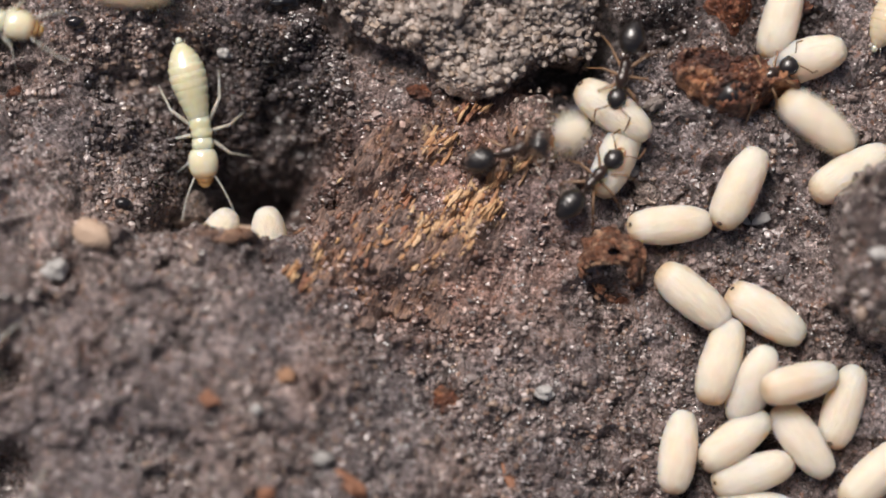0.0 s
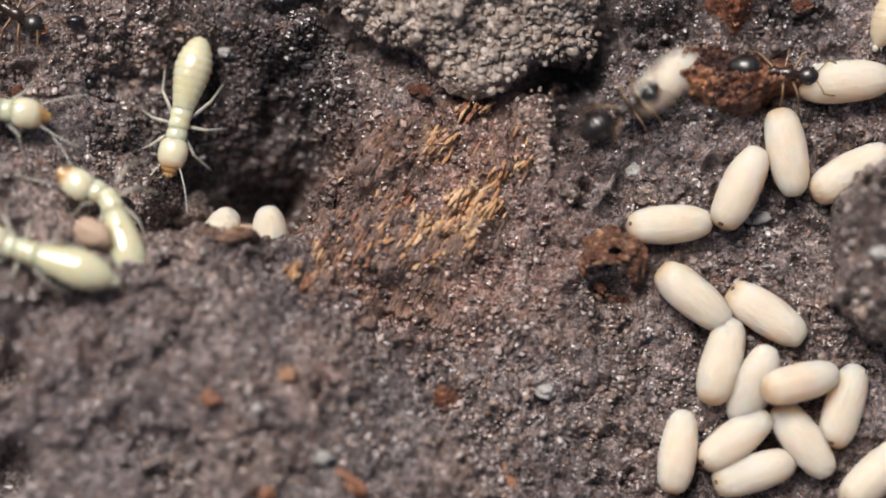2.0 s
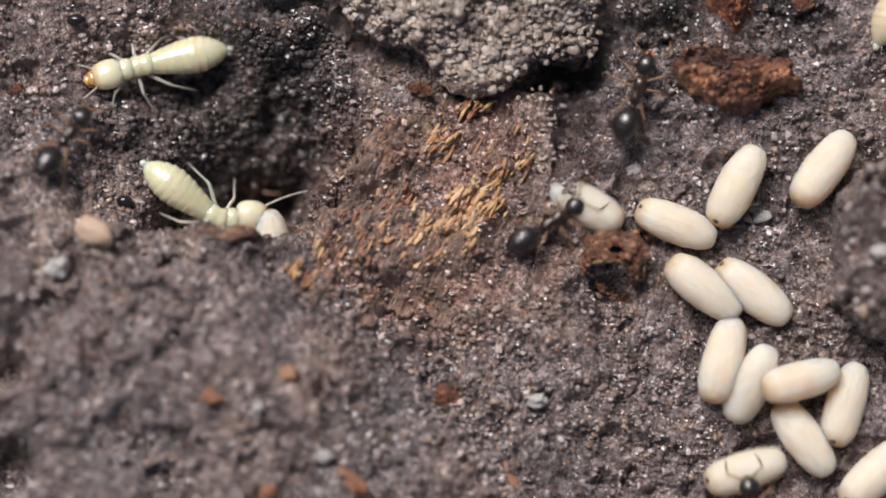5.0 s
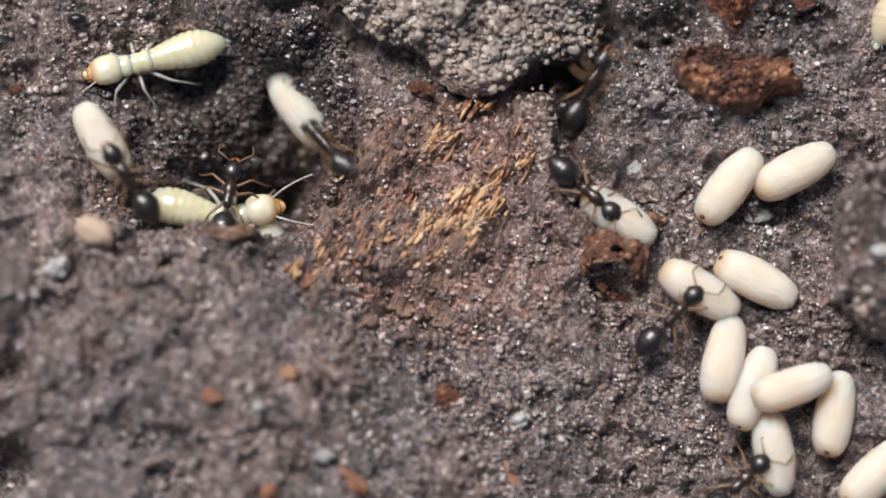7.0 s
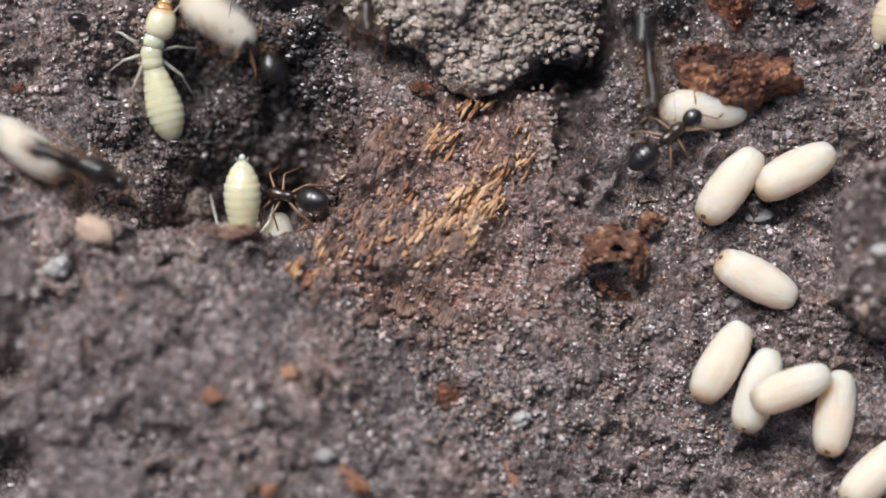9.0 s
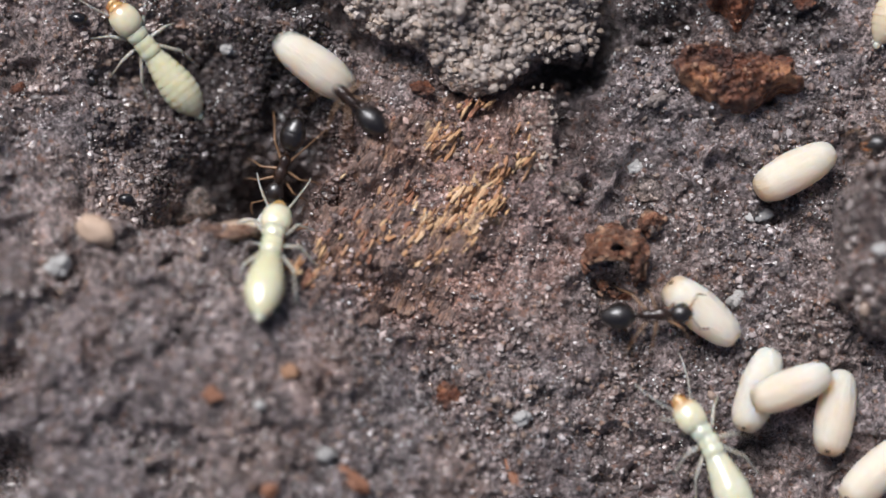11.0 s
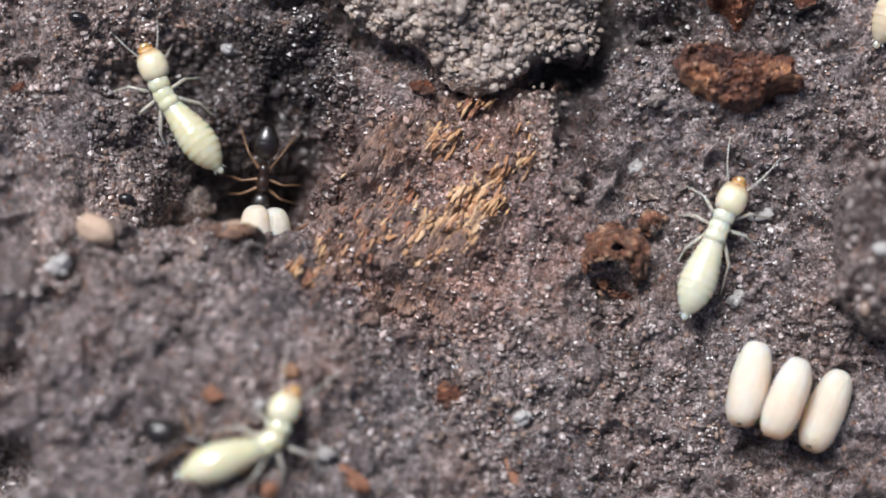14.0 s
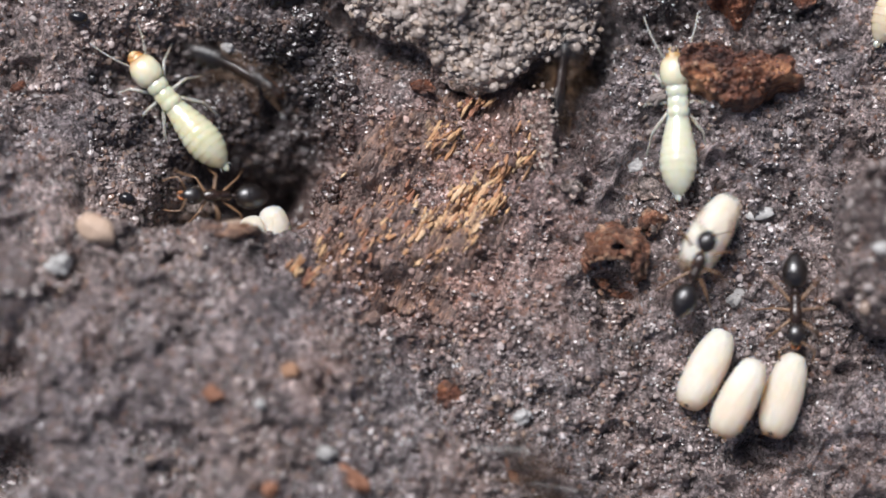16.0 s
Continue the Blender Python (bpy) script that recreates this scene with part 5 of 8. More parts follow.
    walk(pupae[6], [(0, at(14.1, -5.51, -0.23, 70.41, 1.99)), (4.2, at(14.12, -5.51, -0.23, 71.39, 1.99)), (6.3, at(14.13, -5.49, -0.23, 72.37, 2.05)), 
        (6.5, at(13.94, -5.73, -0.23, 75.32, 1.87)), (7, at(13.71, -5.86, -0.22, 78.26, 2.27)), (12.85, at(13.7, -5.91, -0.14, 78.26, 2.26)), 
        (13, at(13.32, -6.31, -0.16, 60.55, 3.14)), (13.15, at(13.37, -6.02, -0.22, 64.5, 2.81)), (13.4, at(13.37, -5.82, -0.2, 65.48, 2.74)), 
        (15.25, at(13.22, -5.84, -0.11, 66.47, 3.23)), (15.45, at(12.22, -5.38, 0.05, 70.41, 6.01)), (15.7, at(12.17, -5.36, -0.02, 70.41, 6.09)), 
        (16, at(11.87, -5.33, 0.01, 72.37, 6.92))])
    walk(pupae[7], [(0, at(12.65, -6.7, -0.29, -53.61, -4.55)), (4.2, at(12.63, -6.72, -0.3, -53.61, -4.56)), 
        (6.3, at(12.64, -6.68, -0.29, -55.6, -4.79)), (6.5, at(12.34, -6.88, -0.34, -57.58, -5.51)), (6.6, at(12.07, -7.08, -0.32, -65.48, -6.73)), 
        (7, at(11.58, -7.21, -0.37, -80.22, -8.77)), (7.1, at(11.07, -6.98, -0.32, -80.22, -9.68)), (7.2, at(10.19, -7.49, -0.41, -109.59, -6.5)), 
        (7.3, at(8.54, -5.93, -0.14, -114.52, -2.99)), (7.4, at(7.37, -4.74, -0.1, -75.32, -4.7)), (7.5, at(4.95, -4.6, 0.38, -58.57, -6.37)), 
        (7.6, at(4.49, -4.99, 0.43, -50.63, -6.96)), (7.8, at(4.68, -4.95, 0.4, -60.55, -6.7)), (7.9, at(3.38, -4.22, 0.59, -55.6, -1.96)), 
        (8, at(2.18, -3.75, 0.61, -42.63, -1.83)), (8.1, at(1.02, -0.76, 0.94, -60.55, -3.76)), (8.2, at(-1.47, 0.77, 0.97, -55.6, -1.71)), 
        (8.3, at(-0.57, 2.63, 1.03, -80.22, -4.33)), (8.4, at(-0.25, 4.46, 1.27, -70.41, -8.13)), (8.5, at(-1.19, 5.79, 1.54, -42.63, -2.48)), 
        (8.6, at(-3.36, 3.94, 1.06, -5.11, 17.5)), (8.7, at(-5.74, 4.32, -1.45, -10.22, 11.39)), (8.8, at(-6.59, 5.59, -0.48, -5.11, -2.95)), 
        (8.9, at(-8.02, 7.19, 0.4, -20.41, -8.13)), (9, at(-7.96, 7.97, 1.52, -32.58, -13.25)), (9.2, at(-7.31, 11.6, 2.24, -60.55, -5.54)), 
        (16, at(-7.31, 11.6, 2.24, -60.55, -5.54))])
    walk(pupae[8], [(0, at(10.28, -6.69, -0.32, 36.61, 4.3)), (4.6, at(10.25, -6.73, -0.25, 36.61, 4.17)), (5.2, at(10.8, -9.1, -0.7, 0, -1.24)), 
        (5.7, at(10.93, -12.05, -0.79, -30.55, -0.3)), (16, at(10.93, -12.05, -0.79, -30.55, -0.3))])
    walk(pupae[9], [(0, at(8.29, -7.1, -0.29, 80.22, 1.96)), (2.6, at(8.25, -7.11, -0.29, 80.22, 1.91)), (3, at(7.78, -7.05, -0.19, 82.17, 1.32)), 
        (3.1, at(7.21, -6.85, -0.18, 82.17, 0.72)), (3.2, at(6.5, -7.16, -0.14, 70.41, 1.18)), (3.4, at(6.16, -7.51, -0.23, 30.55, -0.37)), 
        (3.5, at(6.45, -7.91, -0.19, -12.26, -2.26)), (3.6, at(6.44, -10.28, -0.54, -30.55, -10)), (3.8, at(6.42, -12.61, -0.83, -40.63, -10.51)), 
        (16, at(6.42, -12.61, -0.83, -40.63, -10.51))])
    walk(pupae[10], [(0, at(10.94, -7.81, -0.61, 17.36, 1.4)), (2.1, at(10.94, -7.81, -0.53, 17.36, 1.4)), (2.2, at(10.98, -9.06, -0.7, 10.22, 0.26)), 
        (2.35, at(10.96, -12, -0.79, 0, 0.66)), (16, at(10.96, -12, -0.79, 0, 0.66))])
    walk(pupae[11], [(0, at(10.97, -9.12, -0.79, 2.04, -0.41)), (1.9, at(10.95, -9.15, -0.71, 2.04, -0.47)), 
        (2.05, at(10.89, -12, -0.79, -10.22, 0.59)), (16, at(10.89, -12, -0.79, -10.22, 0.59))])
    walk(pupae[12], [(0, at(15.18, -7.89, -0.29, 42.63, 1.37)), (11.7, at(15.11, -7.95, -0.29, 42.63, 1.59)), 
        (12, at(15.26, -7.75, -0.2, 65.48, 2.59)), (12.2, at(14.39, -7.42, -0.16, 94.89, 2.17)), (12.3, at(13.52, -8.19, -0.29, 119.45, 2.88)), 
        (12.5, at(13.27, -11.52, -0.91, 129.37, 6.04)), (16, at(13.27, -11.52, -0.91, 129.37, 6.04))])
    walk(pupae[13], [(0, at(14.42, 2.59, 1.05, 28.53, 9.17)), (2.7, at(14.36, 2.56, 1.11, 28.53, 8.96)), (3, at(14.29, 3.25, 1.06, 48.63, 3.42)), 
        (3.5, at(14.25, 3.05, 0.97, 52.62, 3.24)), (4, at(14.17, 3.09, 0.96, 57.58, 3.21)), (4.2, at(14.1, 2.94, 1.03, 64.5, 3)), 
        (6.3, at(12.38, 2.56, 1.17, 28.53, -0.07)), (11.5, at(12.35, 2.52, 1.09, 28.53, 0.07)), (11.6, at(12.21, 2.54, 1.1, 28.53, 0.36)), 
        (11.8, at(12.52, 2.17, 1.09, 18.38, -0.57)), (12, at(12.9, 1.78, 1, 30.55, 2.12)), (12.1, at(12.2, 2.2, 1.12, 8.18, -1.54)), 
        (12.2, at(11.1, 2.12, 1.14, 10.22, 1.43)), (12.3, at(10.85, 0.47, 0.7, 40.63, 4.76)), (12.4, at(11.17, -0.75, 0.47, 55.6, 4.17)), 
        (12.5, at(11.45, -0.93, 0.38, 65.48, 4.35)), (12.6, at(11.11, -1.21, 0.35, 70.41, 3.02)), (12.7, at(11.4, -1.03, 0.45, 85.11, 3.86)), 
        (12.8, at(12.49, -1.52, 0.5, 117.47, 2.82)), (12.9, at(13.83, -3.32, 0.2, 129.37, 7.17)), (13, at(14.63, -5.07, -0.12, 137.37, 2.5)), 
        (13.1, at(15, -6.07, -0.15, 139.37, 1.14)), (13.2, at(14.77, -7.06, -0.15, 109.59, 1.58)), (13.3, at(13.99, -7.85, -0.21, 80.22, 4.11)), 
        (13.4, at(12.51, -8.61, -0.51, 40.63, 6.81)), (13.5, at(11.14, -8.94, -0.66, 8.18, 0.76)), (13.7, at(10.68, -12.12, -0.76, 0, 1.96)), 
        (16, at(10.68, -12.12, -0.76, 0, 1.96))])
    walk(pupae[14], [(0, at(10.49, 2.06, 1.04, 62.53, 8.3)), (2.1, at(10.5, 2.04, 1.03, 63.51, 8.39)), (2.4, at(10.51, 2, 1.02, 78.26, 9.17)), 
        (3.5, at(10.52, 2.02, 1.02, 78.26, 9.16)), (3.8, at(10.46, 2.01, 1.02, 68.44, 8.66)), (4.2, at(10.47, 2.06, 1.03, 66.47, 8.54)), 
        (6.3, at(10.06, 2.05, 1.01, 51.62, 7.05)), (9, at(10.08, 2.04, 1.01, 51.62, 7.07)), (9.1, at(9.64, 2.2, 1.09, 80.22, 6.8)), 
        (9.2, at(8.55, 1.76, 0.97, 110.58, 2.17)), (9.5, at(7.87, 3.44, 1.06, 129.37, 3.8)), (9.9, at(7.28, 6.99, 1.64, 109.59, -1.67)), 
        (10.3, at(8.31, 11.99, 2.31, 90, 5.05)), (16, at(8.31, 11.99, 2.31, 90, 5.05))])
    walk(pupae[15], [(0, at(13.28, 4.37, 1.32, -36.61, -6.3)), (0.1, at(12.73, 3.9, 1.32, -38.62, -6.72)), (0.3, at(12.89, 4.14, 1.33, -45.64, -6.63)), 
        (0.4, at(12.62, 3.59, 1.29, -75.32, -6.17)), (0.5, at(12.17, 3.24, 1.31, -104.68, -4.94)), (1.45, at(12.25, 3.25, 1.22, -102.72, -5.01)), 
        (1.6, at(12, 3.32, 1.26, -94.89, -5.53)), (2, at(12.16, 3.28, 1.24, -80.22, -6.26)), (2.4, at(11.89, 3.26, 1.27, -67.45, -6.44)), 
        (3.05, at(11.83, 3.29, 1.28, -67.45, -6.32)), (3.2, at(12.03, 3.39, 1.35, -85.11, -5.78)), (3.35, at(12.59, 3.29, 1.25, -114.52, -3.55)), 
        (3.5, at(12.71, 3.39, 1.25, -112.55, -3.66)), (3.6, at(12.27, 3.83, 1.37, -134.36, -0.94)), (3.7, at(13.09, 4.94, 1.43, -139.37, -3)), 
        (3.8, at(12.52, 4.15, 1.38, -144.4, 0.15)), (4, at(12.82, 4.14, 1.34, -149.45, 0.69)), (4.2, at(14.49, 4.85, 1.36, -180, 0.13)), 
        (4.6, at(17.27, 5.63, 1.51, -190.22, 1.4)), (4.9, at(20.25, 6.2, 1.66, -190.22, -1.89)), (16, at(20.25, 6.2, 1.66, -190.22, -1.89))])
    walk(pupae[16], [(0, at(12.72, 6.53, 1.65, 12.26, 25.23)), (0.5, at(12.51, 6.73, 1.73, 15.32, 50.6)), (0.7, at(12.06, 7.87, 1.83, 60.55, 27.29)), 
        (1, at(12.26, 8.26, 1.92, 70.41, 27.57)), (1.2, at(12.67, 7.84, 1.9, 60.55, 6.92)), (1.4, at(13.71, 6.61, 1.87, 40.63, 6.65)), 
        (1.5, at(14.71, 4.87, 1.45, 22.45, 3.4)), (1.6, at(14.3, 5.64, 1.66, 10.22, 1.76)), (1.8, at(13.9, 6.37, 1.83, 0, 2.26)), 
        (2, at(14.19, 5.73, 1.69, 5.11, 1.27)), (2.2, at(13, 5.64, 1.63, -8.18, 0.31)), (2.5, at(13.23, 5.59, 1.63, -5.11, 0.35)), 
        (2.6, at(12.71, 7.11, 1.81, 18.38, 6.49)), (2.8, at(11.53, 8.13, 1.84, 18.38, 3.78)), (3, at(11.23, 8.48, 1.91, 15.32, 2.43)), 
        (3.1, at(10.33, 7.75, 1.79, -15.32, -3.61)), (3.2, at(8.75, 7.73, 1.5, -45.64, -6.08)), (3.5, at(7.95, 8.01, 1.58, -48.63, -5.9)), 
        (3.6, at(6.72, 8.58, 2.1, -50.63, -14.13)), (3.8, at(6.35, 11.81, 2.42, -50.63, -5.45)), (16, at(6.35, 11.81, 2.42, -50.63, -5.45))])
    walk(pupae[17], [(0, at(12.02, 8, 1.79, 72.37, 7.59)), (0.3, at(12.57, 8.08, 1.86, 70.41, 6.9)), (0.5, at(12.57, 8.17, 1.88, 60.55, 6.97)), 
        (0.7, at(11.18, 8.2, 1.78, 80.22, 8.54)), (1, at(11.27, 8, 1.74, 80.22, 7.98)), (1.2, at(12.16, 7.88, 1.78, 60.55, 7.28)), 
        (1.5, at(13.23, 7.14, 1.83, 65.48, 31.8)), (1.6, at(13.94, 8.62, 2.05, 70.41, 2.48)), (1.8, at(14.4, 11.89, 2.28, 70.41, 4.83)), 
        (16, at(14.4, 11.89, 2.28, 70.41, 4.83))])
    walk(pupae[18], [(0, at(6.07, 4.77, 1.37, -37.61, 4.25)), (0.3, at(5.87, 4.49, 1.41, -20.41, 16.03)), (0.5, at(5.67, 5.08, 1.47, 8.18, 17.5)), 
        (0.6, at(4.82, 5.92, 0.67, 30.55, 9.78)), (0.8, at(3.68, 6.2, 1.52, 62.53, 0.49)), (1, at(4.39, 6.36, 1.17, 52.62, 1.09)), 
        (1.1, at(6.06, 6.49, 1.73, 5.11, 12.62)), (1.2, at(5.88, 6.34, 1.66, 25.49, 17.5)), (1.3, at(7.12, 7.47, 1.21, 35.6, 1.25)), 
        (1.5, at(6.96, 7.73, 1.23, 38.62, 7.45)), (1.6, at(7.77, 9.44, 2.1, 40.63, 1.36)), (1.8, at(8.38, 12.07, 2.37, 40.63, 4.57)), 
        (16, at(8.38, 12.07, 2.37, 40.63, 4.57))])
    walk(pupae[19], [(0, at(6.17, 3.14, 1.08, 65.48, 3.31)), (0.3, at(6.07, 3.49, 1.14, 68.44, 3.88)), (0.5, at(6, 3.54, 1.23, 80.22, 4.94)), 
        (0.6, at(6, 4.59, 1.39, 149.45, -8.39)), (0.8, at(6.04, 5.16, 1.48, 144.4, -6.81)), (1, at(6.36, 5.37, 1.52, 144.4, -0.42)), 
        (1.1, at(5.56, 4.93, 1.39, 185.11, -17.5)), (1.2, at(5.57, 5.6, 1.43, 205.49, -17.5)), (1.3, at(5.49, 6, 1.39, 220.63, -17.5)), 
        (1.5, at(5.86, 6.92, 1.66, 240.55, -2.26)), (1.6, at(5.8, 6.61, 1.58, 250.41, 2.99)), (1.7, at(5.87, 6.19, 1.61, 215.6, -17.5)), 
        (1.8, at(7.06, 6.15, 1.73, 215.6, -5.31)), (1.9, at(7.22, 6.15, 1.73, 215.6, -5.21)), (2, at(7.93, 5.74, 1.63, 220.63, -5.51)), 
        (2.1, at(8.57, 4.29, 1.28, 188.18, -3.93)), (2.3, at(8.64, 3.3, 1.12, 190.22, -5.07)), (2.4, at(8.8, 3.89, 1.23, 205.49, -6.3)), 
        (2.5, at(8.72, 4.24, 1.29, 220.63, -6.74)), (2.6, at(7.77, 4.91, 1.4, 240.55, -8.44)), (2.7, at(6.88, 6.32, 1.75, 250.41, 4.89)), 
        (2.8, at(6.65, 6.48, 1.69, 263.15, 5.53)), (3, at(6.56, 6.32, 1.73, 260.22, 5.41)), (3.2, at(5.93, 6.63, 1.69, 258.26, 5.23)), 
        (3.5, at(5.63, 5.96, 1.48, 252.37, -4.55)), (3.6, at(5.39, 6.01, 1.22, 246.47, -14.34)), (4, at(5.44, 5.89, 1.33, 238.57, -17.5)), 
        (4.1, at(5.92, 4.83, 1.43, 210.55, -17.5)), (4.2, at(6.41, 4.05, 1.26, 180, -5.24)), (5.2, at(4.31, 0.69, 0.77, 149.45, 3.84)), 
        (6, at(1.9, -3.34, 0.66, 131.37, 2.91)), (6.3, at(0.42, -3.77, 0.86, 131.37, 4.99)), (6.4, at(-4.74, -2.2, 2.21, 134.36, 3.8)), 
        (6.5, at(-4.73, 1.56, 0.02, 114.52, -17.5)), (6.6, at(-4.18, 4.5, 0.23, 78.26, 17.5)), (6.7, at(-3.19, 6.32, 1.53, 90, -0.28)), 
        (6.8, at(-4.92, 5.96, 0.36, 109.59, 17.5)), (6.9, at(-5.43, 5.56, -0.32, 117.47, 17.5)), (7, at(-5.16, 5.19, -0.56, 127.38, 4.25)), 
        (7.1, at(-4.46, 3.85, -0.68, 149.45, -17.5)), (7.2, at(-4.54, 4.09, -0.61, 169.78, -17.5)), (7.3, at(-6.03, 5.14, -0.96, 146.42, 13.86)), 
        (7.4, at(-8.28, 6.35, -0.16, 149.45, 3.18)), (7.5, at(-9.08, 4.12, -0.36, 180, 17.5)), (7.6, at(-9.33, 4.44, -0.07, 184.09, 17.5)), 
        (7.8, at(-8.67, 4.75, -0.28, 175.91, 17.5)), (7.9, at(-6.53, 5.14, -0.97, 171.82, 9.55)), (8, at(-4.68, 7.79, 1.78, 119.45, 41.86)), 
        (8.2, at(-4.48, 10.36, 2.23, 109.59, 4.58)), (8.4, at(-4.5, 12.59, 2.46, 109.59, 0.27)), (16, at(-4.5, 12.59, 2.46, 109.59, 0.27))])
    walk(pupae[20], [(0, at(4.52, 4.15, 0.33, 15.32, -1.31)), (0.1, at(2.78, 1.29, 0.94, 40.63, 3.86)), (0.2, at(0.31, -1.48, 1, 75.32, 1.13)), 
        (0.3, at(-1.41, -3.97, 1.54, 30.55, -15.66)), (0.4, at(-5.29, -5.86, 2.98, 35.6, -11.17)), (0.5, at(-7.55, -5.03, 3.47, 0, -8.9)), 
        (0.6, at(-10.1, -7.59, 3.17, 20.41, 1.65)), (0.75, at(-12.54, -11.35, 2.68, 30.55, 5.69)), (16, at(-12.54, -11.35, 2.68, 30.55, 5.69))])
    walk(pupae[21], [(0, at(-13.68, -12.26, 2.44, 80.22, 2.17)), (5.9, at(-13.73, -12.34, 2.52, 80.22, 1.64)), 
        (6.3, at(-13.46, -7.98, 3.38, 82.17, 5.05)), (6.4, at(-13.87, -6.55, 3.47, 84.13, 2.68)), (6.5, at(-13.53, -5.02, 3.5, 88.04, 3.51)), 
        (6.6, at(-10.61, -3.53, 3.87, 60.55, -3.3)), (6.7, at(-9.01, -2.01, 3.28, 42.63, -11.91)), (6.8, at(-9.11, 0.42, 1.9, 58.57, -17.5)), 
        (6.9, at(-10.79, 2.03, 1.9, 117.47, 17.5)), (7, at(-11.93, 3.45, 1.9, 121.43, 12.79)), (7.2, at(-12.09, 3.57, 1.9, 111.56, 7.88)), 
        (7.4, at(-11.78, 3.73, 1.9, 101.74, 3.84)), (7.5, at(-11.68, 3.45, 1.9, 97.83, 1.88)), (7.7, at(-11.61, 3, 1.9, 99.78, 2.23)), 
        (7.8, at(-11.3, 3.32, 1.9, 104.68, 5.86)), (8, at(-11.32, 3.89, 1.9, 75.32, -11.19)), (8.2, at(-11.64, 4.05, 1.9, 99.78, 1.19)), 
        (8.3, at(-14.11, 3.42, 2.77, 144.4, 5)), (8.4, at(-15, 4.47, 2.79, 134.36, 0.06)), (8.6, at(-18.64, 5.06, 3.44, 139.37, -1.63)), 
        (16, at(-18.64, 5.06, 3.44, 139.37, -1.63))])
    walk(pupae[22], [(0, at(6.42, 12.73, 2.37, -30.55, -2.14)), (5.7, at(6.34, 12.2, 2.43, -30.55, -4.21)), (6.3, at(9.4, 7.2, 1.75, -38.62, 0.11)), 
        (6.4, at(9.91, 7.49, 1.73, -5.11, 4.14)), (6.5, at(10.11, 7.96, 1.82, 22.45, 5.76)), (6.65, at(12.3, 9.76, 2.2, 30.55, 2.2)), 
        (6.9, at(13.34, 12.61, 2.45, 30.55, -1.13)), (16, at(13.34, 12.61, 2.45, 30.55, -1.13))])
    walk(pupae[23], [(0, at(-17.72, -7.2, 3.22, -35.6, -13.73)), (11, at(-17.81, -7.34, 3.27, -35.6, -14.9)), 
        (11.5, at(-14.19, -8.65, 3.02, -38.62, 7.12)), (11.7, at(-13.2, -10.73, 2.85, -45.64, -5.99)), (12, at(-12.59, -13.36, 2.63, -45.64, 2.93)), 
        (16, at(-12.59, -13.36, 2.63, -45.64, 2.93))])
    walk(pupae[24], [(0, at(7.28, -12.53, -1.13, 70.41, -1.59)), (14.9, at(7.16, -12.31, -1.02, 70.41, -1.02)), 
        (15.2, at(7.99, -7.88, -0.16, 72.37, 3.28)), (15.3, at(8.68, -5.39, -0.04, 80.22, 4.04)), (15.4, at(8.1, -4.2, 0.04, 82.17, 6.63)), 
        (15.5, at(7.84, -3.16, 0.26, 83.15, 9.56)), (15.7, at(7, -2.55, 0.43, 80.22, 5.31)), (15.8, at(8.59, -1.74, 0.61, 45.64, 4.06)), 
        (15.9, at(8.75, -0.33, 0.84, 60.55, 2.83)), (16, at(9.34, 0.26, 0.83, 60.55, 3.19))])
    walk(pupae[25], [(0, at(-10.84, 9.11, 2.03, 0, -0.56)), (0.3, at(-10.79, 11.83, 2.53, 20.41, 4.32)), (16, at(-10.79, 11.83, 2.53, 20.41, 4.32))])
    walk(pupae[26], [(0, at(-8.15, 0.43, -0.96, 58, 25)), (4.2, at(-8.15, 0.43, -0.96, 58, 25)), (6.3, at(-8.58, -0.34, -1.91, 58, 25)), (9.2, at(-8.64, -0.26, -1.91, 55, 25)), (11.3, at(-8.83, -0.07, -1.91, 45, 25)), (16, at(-8.84, -0.03, -1.91, 45, 25))])
    walk(pupae[27], [(0, at(-6.07, 0.36, -0.93, 97, 25)), (4.2, at(-6.05, 0.36, -0.93, 97, 25)), (6.3, at(-6.07, -0.18, -1.01, 97, 25)), (7.2, at(-6.13, -0.10, -1.01, 97, 25)), (9.1, at(-5.91, 0.04, -1.01, 90, 25)), (11.3, at(-6.26, 0.11, -1.01, 85, 25)), (13, at(-6.14, 0.15, -1.01, 85, 25)), (16, at(-6.11, 0.20, -1.01, 90, 25))])
    walk(pupae[28], [(0, at(-7.37, -0.67, -1.51, 80, 25)), (9.2, at(-7.38, -0.83, -1.66, 80, 25)), (11.3, at(-6.97, -0.06, -0.86, 80, 25)), (12, at(-6.58, 0.17, -0.76, 95, 25)), (14, at(-6.62, 0.17, -0.76, 95, 25)), (14.5, at(-6.71, 0.32, -0.76, 95, 25)), (15, at(-6.72, 0.54, -0.76, 100, 25)), (15.4, at(-6.69, 0.48, -0.76, 100, 25)), (15.8, at(-6.67, -0.18, -0.86, 100, 25)), (16, at(-6.67, -0.22, -0.86, 100, 25))])
